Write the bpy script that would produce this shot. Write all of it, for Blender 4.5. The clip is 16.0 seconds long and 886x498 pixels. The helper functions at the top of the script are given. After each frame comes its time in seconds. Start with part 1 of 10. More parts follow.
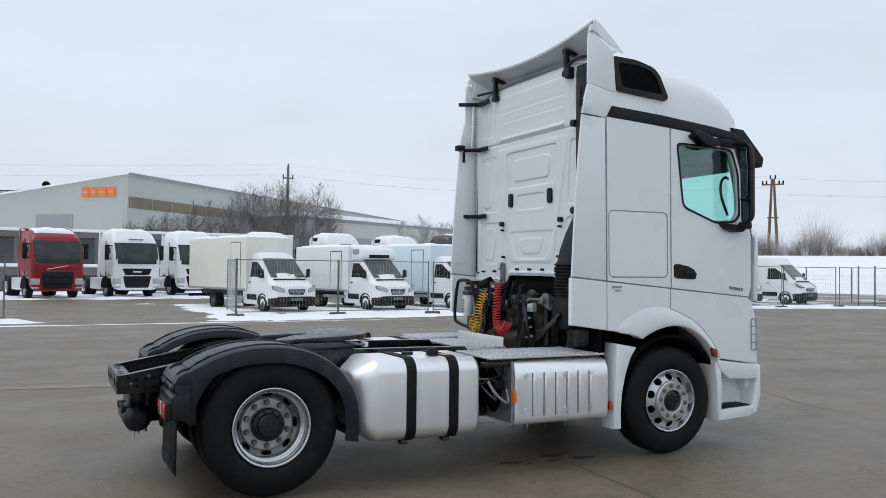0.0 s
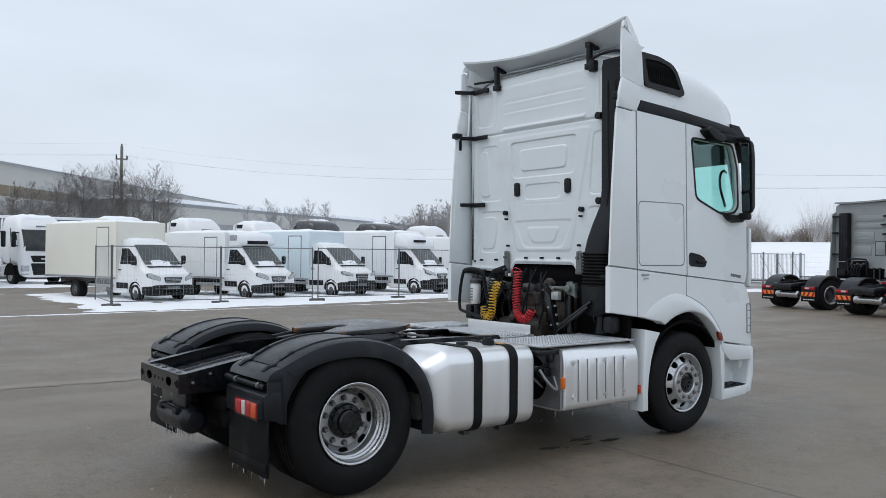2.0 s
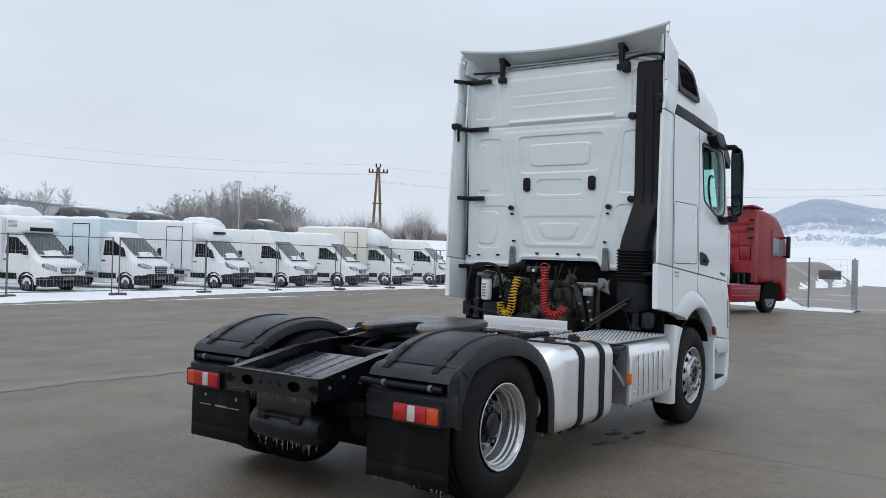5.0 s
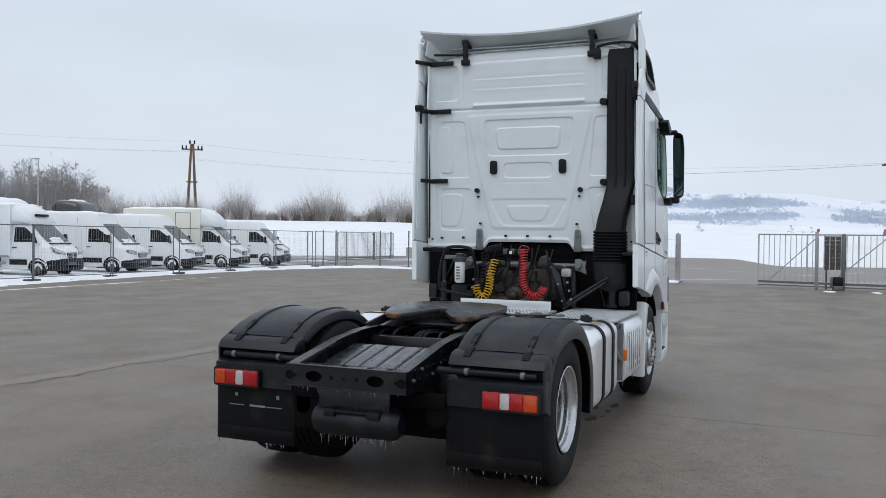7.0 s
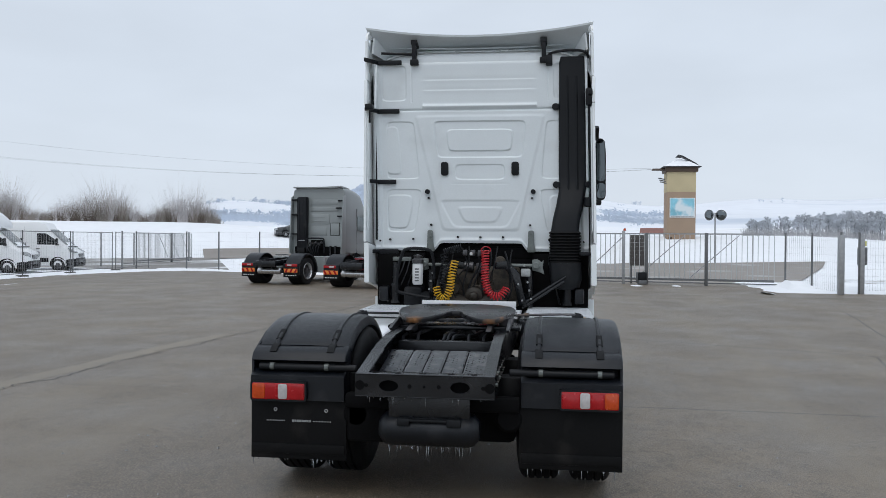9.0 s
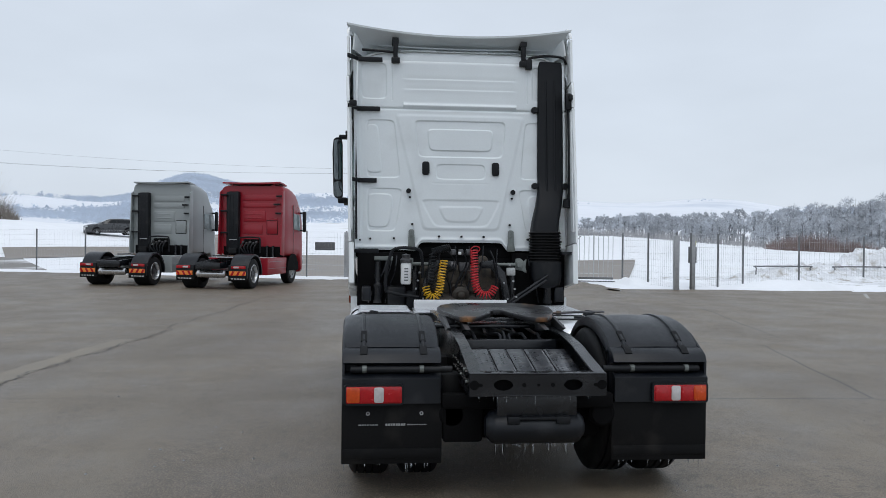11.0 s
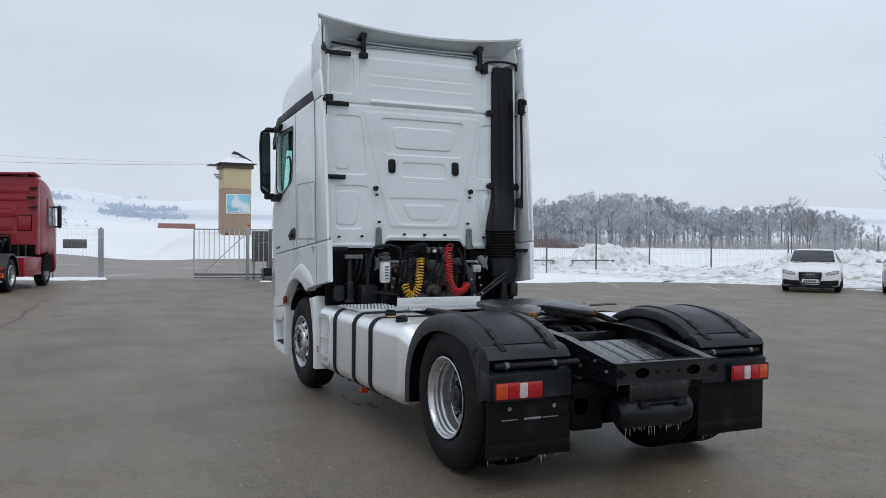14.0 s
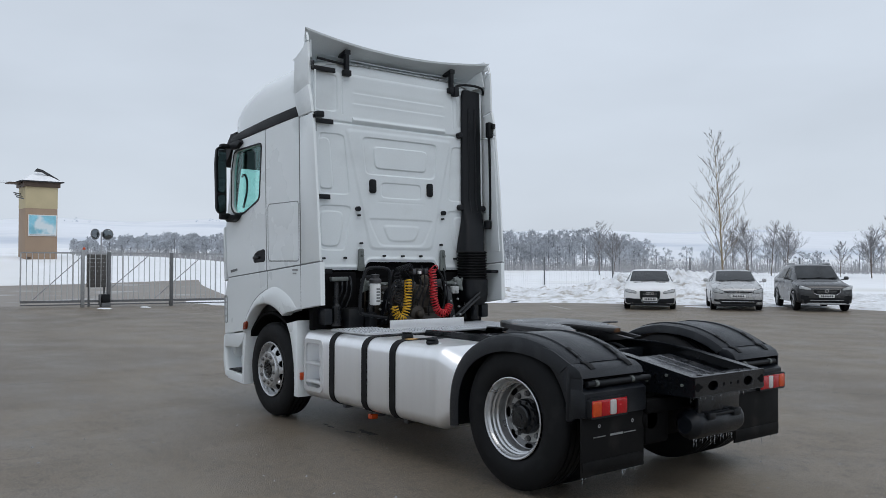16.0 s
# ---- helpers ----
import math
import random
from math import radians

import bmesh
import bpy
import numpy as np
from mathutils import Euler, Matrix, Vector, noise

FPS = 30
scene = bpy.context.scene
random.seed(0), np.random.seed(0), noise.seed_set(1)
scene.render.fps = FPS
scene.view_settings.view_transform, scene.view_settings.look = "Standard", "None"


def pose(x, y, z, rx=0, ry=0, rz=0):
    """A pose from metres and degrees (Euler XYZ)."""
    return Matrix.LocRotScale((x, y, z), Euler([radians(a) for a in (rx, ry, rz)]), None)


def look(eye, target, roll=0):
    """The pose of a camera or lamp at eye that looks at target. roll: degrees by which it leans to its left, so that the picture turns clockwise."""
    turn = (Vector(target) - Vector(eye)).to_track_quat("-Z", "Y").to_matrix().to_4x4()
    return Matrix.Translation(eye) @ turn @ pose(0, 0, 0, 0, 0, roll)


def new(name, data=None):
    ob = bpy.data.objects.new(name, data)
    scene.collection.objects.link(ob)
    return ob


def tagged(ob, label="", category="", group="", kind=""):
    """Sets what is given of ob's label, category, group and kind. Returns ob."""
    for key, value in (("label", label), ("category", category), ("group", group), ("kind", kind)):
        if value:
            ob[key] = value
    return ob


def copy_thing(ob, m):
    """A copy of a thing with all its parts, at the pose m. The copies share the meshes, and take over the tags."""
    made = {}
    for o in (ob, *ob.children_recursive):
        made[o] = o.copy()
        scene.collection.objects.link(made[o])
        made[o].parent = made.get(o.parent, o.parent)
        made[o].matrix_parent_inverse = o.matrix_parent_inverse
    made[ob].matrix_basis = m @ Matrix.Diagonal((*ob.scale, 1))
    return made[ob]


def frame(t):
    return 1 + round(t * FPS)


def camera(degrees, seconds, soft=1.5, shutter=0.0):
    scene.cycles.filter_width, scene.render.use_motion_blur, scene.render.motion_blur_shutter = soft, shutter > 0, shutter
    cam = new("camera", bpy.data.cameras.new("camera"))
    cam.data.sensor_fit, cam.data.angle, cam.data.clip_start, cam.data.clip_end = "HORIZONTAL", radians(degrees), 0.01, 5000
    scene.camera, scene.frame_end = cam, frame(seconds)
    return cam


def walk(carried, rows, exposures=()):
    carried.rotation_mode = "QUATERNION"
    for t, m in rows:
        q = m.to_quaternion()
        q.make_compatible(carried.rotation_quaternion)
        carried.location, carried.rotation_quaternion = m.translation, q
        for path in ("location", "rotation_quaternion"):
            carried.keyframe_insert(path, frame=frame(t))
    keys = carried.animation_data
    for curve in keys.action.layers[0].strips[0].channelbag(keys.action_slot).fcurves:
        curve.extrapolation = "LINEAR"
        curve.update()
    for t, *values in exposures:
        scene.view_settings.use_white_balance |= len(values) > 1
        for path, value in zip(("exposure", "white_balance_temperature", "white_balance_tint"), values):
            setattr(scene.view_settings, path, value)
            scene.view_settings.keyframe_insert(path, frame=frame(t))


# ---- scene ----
cam = camera(55.7, 16.0, soft=0.8)
# seconds, eye, target, roll; the truck stands along x, rear axle over the origin
PATH = [
    (0, (-1.597, -7.396, 1.746), (-0.729, -5.595, 1.79), 0.6),
    (0.5, (-2.048, -7.175, 1.775), (-1.082, -5.424, 1.808), 0.0),
    (1, (-2.425, -6.942, 1.758), (-1.399, -5.226, 1.779), -0.0),
    (1.5, (-2.769, -6.668, 1.759), (-1.673, -4.995, 1.784), 0.4),
    (2, (-3.145, -6.4, 1.763), (-1.944, -4.8, 1.776), 0.5),
    (2.5, (-3.485, -6.039, 1.727), (-2.192, -4.513, 1.741), 0.2),
    (3, (-3.832, -5.749, 1.736), (-2.476, -4.279, 1.751), 0.4),
    (3.5, (-4.169, -5.383, 1.744), (-2.744, -3.979, 1.762), 0.9),
    (4, (-4.425, -4.972, 1.709), (-2.937, -3.636, 1.729), 1.4),
    (6.5, (-5.491, -2.938, 1.676), (-3.686, -2.077, 1.663), 1.1),
    (7, (-5.661, -2.572, 1.705), (-3.813, -1.809, 1.678), 0.8),
    (7.5, (-5.834, -2.104, 1.737), (-3.938, -1.469, 1.701), 0.5),
    (8, (-5.893, -1.659, 1.716), (-3.967, -1.124, 1.692), 0.3),
    (8.5, (-6.017, -1.227, 1.707), (-4.057, -0.829, 1.686), 0.3),
    (11, (-6.118, 1.095, 1.695), (-4.128, 0.902, 1.674), 0.6),
    (11.5, (-6.076, 1.555, 1.702), (-4.101, 1.239, 1.684), 0.4),
    (12, (-5.968, 2.043, 1.693), (-4.017, 1.604, 1.679), 0.6),
    (12.5, (-5.917, 2.535, 1.69), (-3.999, 1.97, 1.67), 0.7),
    (13, (-5.789, 2.956, 1.667), (-3.901, 2.297, 1.646), 0.5),
    (13.5, (-5.619, 3.384, 1.675), (-3.769, 2.624, 1.663), 0.6),
    (14, (-5.481, 3.81, 1.685), (-3.676, 2.951, 1.662), 0.5),
    (14.5, (-5.232, 4.234, 1.644), (-3.467, 3.293, 1.627), 0.7),
    (15, (-5.012, 4.656, 1.649), (-3.306, 3.613, 1.648), 1.2),
    (15.5, (-4.776, 5.044, 1.666), (-3.139, 3.896, 1.678), 0.7),
    (16, (-4.457, 5.369, 1.654), (-2.893, 4.123, 1.689), 0.2),
]
walk(cam, [(t, look(eye, target, roll)) for t, eye, target, roll in PATH],
     exposures=[(0.0, 0.16), (4.0, 0.13), (8.0, 0.10), (11.0, 0.06), (13.0, 0.06), (14.2, -0.01), (16.0, -0.08)])

# ---- light: flat overcast winter day ----
SUN_AZ, SUN_EL = 168.0, 62.0
world = bpy.data.worlds.new("overcast")
scene.world = world
world.use_nodes = True
wn, wl = world.node_tree.nodes, world.node_tree.links
wn.clear()
sky = wn.new("ShaderNodeTexSky")
sky.sky_type, sky.sun_disc = "NISHITA", False
sky.sun_elevation, sky.sun_rotation = radians(SUN_EL), radians(90 - SUN_AZ)
sky.air_density, sky.dust_density, sky.ozone_density = 1.0, 4.0, 1.0
gain = wn.new("ShaderNodeMix")
gain.data_type, gain.blend_type = "RGBA", "MULTIPLY"
gain.inputs[0].default_value = 1.0
wl.new(sky.outputs[0], gain.inputs[6])
gain.inputs[7].default_value = (0.10, 0.10, 0.10, 1)
veil = wn.new("ShaderNodeMix")
veil.data_type = "RGBA"
veil.inputs[0].default_value = 0.88
wl.new(gain.outputs[2], veil.inputs[6])
veil.inputs[7].default_value = (0.70, 0.775, 0.875, 1)
back = wn.new("ShaderNodeBackground")
back.inputs[1].default_value = 1.0
cloud_at = wn.new("ShaderNodeTexCoord")
cloud = wn.new("ShaderNodeTexNoise")
cloud.inputs["Scale"].default_value, cloud.inputs["Detail"].default_value = 2.6, 4.0
stretch = wn.new("ShaderNodeMapping")
stretch.inputs["Scale"].default_value = (1.0, 1.0, 3.0)
wl.new(cloud_at.outputs["Generated"], stretch.inputs[0])
wl.new(stretch.outputs[0], cloud.inputs["Vector"])
tone = wn.new("ShaderNodeMapRange")
for i_, v_ in enumerate((0.3, 0.7, 0.94, 1.06)):
    tone.inputs[i_ + 1].default_value = v_
wl.new(cloud.outputs["Fac"], tone.inputs[0])
shade = wn.new("ShaderNodeVectorMath")
shade.operation = "SCALE"
wl.new(veil.outputs[2], shade.inputs[0])
wl.new(tone.outputs[0], shade.inputs["Scale"])
wl.new(shade.outputs[0], back.inputs[0])
wl.new(back.outputs[0], wn.new("ShaderNodeOutputWorld").inputs[0])

sun = new("sun", bpy.data.lights.new("sun", "SUN"))
sun.data.energy, sun.data.angle, sun.data.color = 0.6, radians(40), (1.0, 0.97, 0.93)
sun.matrix_world = look((0, 0, 30), (-math.cos(radians(SUN_AZ)) * math.cos(radians(SUN_EL)), -math.sin(radians(SUN_AZ)) * math.cos(radians(SUN_EL)), 30 - math.sin(radians(SUN_EL))))

# ---- mesh helpers ----
def part(name, bm, mat, parent=None, label="", smooth=35):
    """Links a bmesh as one mesh object under parent."""
    me = bpy.data.meshes.new(name)
    bm.normal_update()
    bm.to_mesh(me)
    bm.free()
    return part_of(name, me, mat, parent, label, smooth)


def part_of(name, me, mat, parent=None, label="", smooth=35):
    for m in mat if isinstance(mat, (list, tuple)) else [mat]:
        me.materials.append(m)
    if smooth and len(me.polygons):
        me.polygons.foreach_set("use_smooth", [True] * len(me.polygons))
        me.set_sharp_from_angle(angle=radians(smooth))
    ob = new(name, me)
    ob.parent = parent
    if label:
        tagged(ob, label)
    return ob


def thing(name, label, category, m=None, group="", kind=""):
    """An Empty at the base of a thing, to parent its parts."""
    ob = new(name)
    ob.empty_display_size = 0.3
    if m is not None:
        ob.matrix_basis = m
    return tagged(ob, label, category, group, kind)


def soup(verts, faces):
    bm = bmesh.new()
    add(bm, verts, faces)
    return bm


def add(bm, verts, faces, mi=0):
    vs = [bm.verts.new(v) for v in verts]
    out = []
    for f in faces:
        fa = bm.faces.new([vs[i] for i in f])
        fa.material_index = mi
        out.append(fa)
    return vs, out


def box(bm, x0, x1, y0, y1, z0, z1, bevel=0.0, seg=2, mi=0, turn=None):
    v = [(x, y, z) for x in (x0, x1) for y in (y0, y1) for z in (z0, z1)]
    if turn is not None:
        v = [turn @ Vector(p) for p in v]
    vs, fs = add(bm, v, [(0, 1, 3, 2), (4, 6, 7, 5), (0, 4, 5, 1), (2, 3, 7, 6), (0, 2, 6, 4), (1, 5, 7, 3)], mi)
    if bevel:
        es = {e for f in fs for e in f.edges}
        bmesh.ops.bevel(bm, geom=list(es), offset=bevel, segments=seg, affect="EDGES", profile=0.5, clamp_overlap=True)
    return bm


def boxed(*a, **k):
    bm = bmesh.new()
    return box(bm, *a, **k)


def put3(axis, u, v, w):
    """Point with in-plane coordinates u, v and w along the axis."""
    return {"x": (w, u, v), "y": (u, w, v), "z": (u, v, w)}[axis]


def prism(bm, pts, axis, a, b, bevel=0.0, seg=2, mi=0):
    """A closed outline pushed from a to b along an axis."""
    n = len(pts)
    va = [put3(axis, p[0], p[1], a) for p in pts] + [put3(axis, p[0], p[1], b) for p in pts]
    fs = [tuple(range(n)), tuple(range(2 * n - 1, n - 1, -1))] + [(i, n + i, n + (i + 1) % n, (i + 1) % n) for i in range(n)]
    vs, faces = add(bm, va, fs, mi)
    bmesh.ops.recalc_face_normals(bm, faces=faces)
    if bevel:
        rim = list({e for f in faces[:2] for e in f.edges})
        bmesh.ops.bevel(bm, geom=rim, offset=bevel, segments=seg, affect="EDGES", profile=0.5, clamp_overlap=True)
    return bm


def rrect(u0, u1, v0, v1, r, n=5):
    """Rounded rectangle outline."""
    out = []
    for cu, cv, a0 in ((u1 - r, v1 - r, 0), (u0 + r, v1 - r, 90), (u0 + r, v0 + r, 180), (u1 - r, v0 + r, 270)):
        for i in range(n + 1):
            a = radians(a0 + 90 * i / n)
            out.append((cu + r * math.cos(a), cv + r * math.sin(a)))
    return out


def rpoly(pts, r, n=4):
    """Outline with its corners rounded."""
    out, m = [], len(pts)
    for i in range(m):
        p, q, s = (Vector(pts[(i + k) % m]) for k in (-1, 0, 1))
        rr = min(r, (p - q).length * 0.45, (s - q).length * 0.45)
        a, b = q + (p - q).normalized() * rr, q + (s - q).normalized() * rr
        for k in range(n + 1):
            f = k / n
            out.append(tuple(a * (1 - f) ** 2 + q * 2 * f * (1 - f) + b * f * f))
    return out


def cast(poly, c, ang):
    """Where a ray from c at an angle leaves a star-shaped outline."""
    d, best = Vector((math.cos(ang), math.sin(ang))), None
    for i in range(len(poly)):
        p, q = Vector(poly[i]) - c, Vector(poly[(i + 1) % len(poly)]) - c
        e = q - p
        den = d.x * e.y - d.y * e.x
        if abs(den) < 1e-12:
            continue
        t = (p.x * e.y - p.y * e.x) / den
        s = (p.x * d.y - p.y * d.x) / den
        if t > 0 and -1e-6 <= s <= 1 + 1e-6 and (best is None or t > best):
            best = t
    return c + d * (best or 0.0)


def ring(bm, outer, inner, axis, a, b, n=48, mi=0, fn=None):
    """A plate with an opening: outer and inner outlines, pushed from a to b. fn bends the points."""
    c = Vector((sum(p[0] for p in inner) / len(inner), sum(p[1] for p in inner) / len(inner)))
    ang = sorted({round(math.atan2(p[1] - c.y, p[0] - c.x), 4) for p in list(outer) + list(inner)} | {round(-math.pi + 2 * math.pi * i / n, 4) for i in range(n)})
    keep = [ang[0]]
    for x in ang[1:]:
        if x - keep[-1] > 0.004:
            keep.append(x)
    o, i_ = [cast(outer, c, x) for x in keep], [cast(inner, c, x) for x in keep]
    k = len(keep)
    v = [put3(axis, p.x, p.y, w) for w in (a, b) for row in (o, i_) for p in row]
    if fn:
        v = [fn(Vector(p)) for p in v]
    f = []
    for j in range(k):
        m = (j + 1) % k
        f += [(j, m, k + m, k + j), (2 * k + j, 3 * k + j, 3 * k + m, 2 * k + m), (j, 2 * k + j, 2 * k + m, m), (k + j, k + m, 3 * k + m, 3 * k + j)]
    _, faces = add(bm, v, f, mi)
    bmesh.ops.recalc_face_normals(bm, faces=faces)
    return bm


def lathe(bm, prof, c, axis="y", seg=40, mi=0, close=False):
    """Turns a profile of (radius, place along the axis) round an axis through c."""
    c, n, v, f = Vector(c), len(prof), [], []
    for s in range(seg):
        a = 2 * math.pi * s / seg
        for r, h in prof:
            v.append(c + Vector(put3(axis, r * math.cos(a), r * math.sin(a), h)))
    for s in range(seg):
        t = (s + 1) % seg
        for i in range(n - (0 if close else 1)):
            j = (i + 1) % n
            f.append((s * n + i, s * n + j, t * n + j, t * n + i))
    vs, faces = add(bm, v, f, mi)
    bmesh.ops.remove_doubles(bm, verts=vs, dist=1e-6)
    return bm


def cyl(bm, c, axis, r, a, b, seg=20, bev=0.0, mi=0):
    prof = [(0, a), (r - bev, a), (r, a + bev), (r, b - bev), (r - bev, b), (0, b)] if bev else [(0, a), (r, a), (r, b), (0, b)]
    return lathe(bm, prof, c, axis, seg, mi)


def tube(bm, path, r, seg=8, mi=0, closed=False, caps=True):
    """A round bar along a path; r may be a list."""
    pts = [Vector(p) for p in path]
    n = len(pts)
    rs = r if isinstance(r, (list, tuple)) else [r] * n
    up, v, f = None, [], []
    for i, p in enumerate(pts):
        if closed:
            d = pts[(i + 1) % n] - pts[i - 1]
        else:
            d = pts[min(i + 1, n - 1)] - pts[max(i - 1, 0)]
        d.normalize()
        if up is None:
            up = d.orthogonal().normalized()
        up = up - d * up.dot(d)
        up = up.normalized() if up.length > 1e-6 else d.orthogonal().normalized()
        w = d.cross(up)
        for s in range(seg):
            a = 2 * math.pi * s / seg
            v.append(p + (up * math.cos(a) + w * math.sin(a)) * rs[i])
    for i in range(n if closed else n - 1):
        j = (i + 1) % n
        for s in range(seg):
            t = (s + 1) % seg
            f.append((i * seg + s, i * seg + t, j * seg + t, j * seg + s))
    if caps and not closed:
        f += [tuple(range(seg - 1, -1, -1)), tuple((n - 1) * seg + s for s in range(seg))]
    add(bm, v, f, mi)
    return bm


def curve(pts, n=6):
    """Smooths a path through its points (Catmull-Rom)."""
    P = [Vector(p) for p in pts]
    out = []
    for i in range(len(P) - 1):
        a, b, c, d = P[max(i - 1, 0)], P[i], P[i + 1], P[min(i + 2, len(P) - 1)]
        for k in range(n):
            t = k / n
            out.append(0.5 * ((2 * b) + (c - a) * t + (2 * a - 5 * b + 4 * c - d) * t * t + (3 * b - a - 3 * c + d) * t ** 3))
    return out + [P[-1]]


def loft(bm, rows, closed=True, caps=True, mi=0):
    """Skins rows of points; closed: each row is a loop."""
    n, m = len(rows[0]), len(rows)
    v = [p for row in rows for p in row]
    f = []
    for i in range(m - 1):
        for j in range(n if closed else n - 1):
            k = (j + 1) % n
            f.append((i * n + j, i * n + k, (i + 1) * n + k, (i + 1) * n + j))
    if caps and closed:
        f += [tuple(range(n - 1, -1, -1)), tuple((m - 1) * n + j for j in range(n))]
    _, faces = add(bm, v, f, mi)
    bmesh.ops.recalc_face_normals(bm, faces=faces)
    return bm


def grid_mesh(name, nu, nv, fn):
    """A sheet of nu x nv quads; fn(u, v) in 0..1 gives arrays of x, y, z."""
    u, v = np.meshgrid(np.linspace(0, 1, nu + 1), np.linspace(0, 1, nv + 1))
    x, y, z = fn(u, v)
    co = np.stack([x, y, z], -1).reshape(-1, 3)
    i = (np.arange(nv)[:, None] * (nu + 1) + np.arange(nu)[None]).ravel()
    quads = np.stack([i, i + 1, i + nu + 2, i + nu + 1], -1)
    me = bpy.data.meshes.new(name)
    me.vertices.add(len(co))
    me.vertices.foreach_set("co", co.ravel())
    me.loops.add(quads.size)
    me.loops.foreach_set("vertex_index", quads.ravel())
    me.polygons.add(len(quads))
    me.polygons.foreach_set("loop_start", np.arange(len(quads)) * 4)
    me.update(calc_edges=True)
    return me


def flip_y(bm):
    for v in bm.verts:
        v.co.y = -v.co.y
    bmesh.ops.reverse_faces(bm, faces=bm.faces[:])
    return bm

# ---- materials ----
def mat(name, base, rough=0.5, metal=0.0, vary=0.06, scale=3.0, fine=60.0, bump=0.0, bump_scale=80.0, coat=0.0, spot=None, spot_at=0.62, spot_scale=1.2, rough_vary=0.08, per=0.0, stretch=None, spec=0.5):
    """A surface with variation at two scales, stains and fine relief. per: colour change from object to object."""
    m = bpy.data.materials.new(name)
    m.use_nodes = True
    n, l = m.node_tree.nodes, m.node_tree.links
    b = n["Principled BSDF"]
    co = n.new("ShaderNodeTexCoord").outputs["Object"]
    if stretch:
        mp = n.new("ShaderNodeMapping")
        mp.inputs["Scale"].default_value = stretch
        l.new(co, mp.inputs[0])
        co = mp.outputs[0]

    def noise_at(s, detail=4.0):
        t = n.new("ShaderNodeTexNoise")
        t.inputs["Scale"].default_value, t.inputs["Detail"].default_value = s, detail
        l.new(co, t.inputs["Vector"])
        return t.outputs["Fac"]

    def ranged(src, a, b_, lo=0.3, hi=0.7):
        r = n.new("ShaderNodeMapRange")
        r.inputs[1].default_value, r.inputs[2].default_value, r.inputs[3].default_value, r.inputs[4].default_value = lo, hi, a, b_
        l.new(src, r.inputs[0])
        return r.outputs[0]

    big, small = noise_at(scale), noise_at(fine)
    add_ = n.new("ShaderNodeMath")
    add_.operation = "ADD"
    l.new(ranged(big, -vary, vary), add_.inputs[0])
    l.new(ranged(small, -vary * 0.6, vary * 0.6), add_.inputs[1])
    val = add_.outputs[0]
    if per:
        info = n.new("ShaderNodeObjectInfo")
        a2 = n.new("ShaderNodeMath")
        a2.operation = "ADD"
        l.new(val, a2.inputs[0])
        l.new(ranged(info.outputs["Random"], -per, per, 0, 1), a2.inputs[1])
        val = a2.outputs[0]
    a1 = n.new("ShaderNodeMath")
    a1.operation = "ADD"
    a1.inputs[1].default_value = 1.0
    l.new(val, a1.inputs[0])
    mul = n.new("ShaderNodeVectorMath")
    mul.operation = "SCALE"
    mul.inputs[0].default_value = base[:3]
    l.new(a1.outputs[0], mul.inputs["Scale"])
    col = mul.outputs[0]
    if spot:
        mx = n.new("ShaderNodeMix")
        mx.data_type = "RGBA"
        l.new(ranged(noise_at(spot_scale, 6.0), 0, 1, spot_at - 0.06, spot_at + 0.08), mx.inputs[0])
        l.new(col, mx.inputs[6])
        mx.inputs[7].default_value = (*spot[:3], 1)
        col = mx.outputs[2]
    l.new(col, b.inputs["Base Color"])
    l.new(ranged(big, max(rough - rough_vary, 0.02), min(rough + rough_vary, 1)), b.inputs["Roughness"])
    b.inputs["Metallic"].default_value = metal
    b.inputs["Specular IOR Level"].default_value = spec
    b.inputs["Coat Weight"].default_value = coat
    b.inputs["Coat Roughness"].default_value = 0.08
    if bump:
        bp = n.new("ShaderNodeBump")
        bp.inputs["Strength"].default_value, bp.inputs["Distance"].default_value = min(bump, 1.0), 0.004
        l.new(noise_at(bump_scale, 5.0), bp.inputs["Height"])
        l.new(bp.outputs[0], b.inputs["Normal"])
    return m


def glass(name, tint, rough=0.02, clear=0.85, gloss=0.08):
    """Tinted pane: light goes straight through, with a mirror gloss on it."""
    m = bpy.data.materials.new(name)
    m.use_nodes = True
    n, l = m.node_tree.nodes, m.node_tree.links
    n.clear()
    tr, gl, mx = n.new("ShaderNodeBsdfTransparent"), n.new("ShaderNodeBsdfGlossy"), n.new("ShaderNodeMixShader")
    tr.inputs[0].default_value = (*[c * clear for c in tint], 1)
    gl.inputs["Roughness"].default_value = rough
    mx.inputs[0].default_value = gloss
    gl.inputs[0].default_value = (*[0.35 + 0.65 * c for c in tint], 1)
    l.new(tr.outputs[0], mx.inputs[1])
    l.new(gl.outputs[0], mx.inputs[2])
    l.new(mx.outputs[0], n.new("ShaderNodeOutputMaterial").inputs[0])
    return m


white_paint = mat("white_paint", (0.82, 0.86, 0.872), 0.32, vary=0.02, scale=1.2, coat=0.5, spot=(0.62, 0.66, 0.675), spot_at=0.70)
# white of the back wall, a little greyer and duller than white_paint
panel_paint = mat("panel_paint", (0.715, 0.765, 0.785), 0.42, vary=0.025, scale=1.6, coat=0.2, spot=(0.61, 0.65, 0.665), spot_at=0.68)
# deflector's inner faces, greyed to imitate the shade inside it
shade_under = mat("shaded_underside", (0.56, 0.60, 0.615), 0.6, vary=0.06, scale=2.0)
black_plastic = mat("black_plastic", (0.0075, 0.0088, 0.011), 0.46, spec=0.24, vary=0.15, scale=2.5, fine=180, bump=0.25, bump_scale=350, spot=(0.020, 0.021, 0.022), spot_at=0.62, spot_scale=3.0)
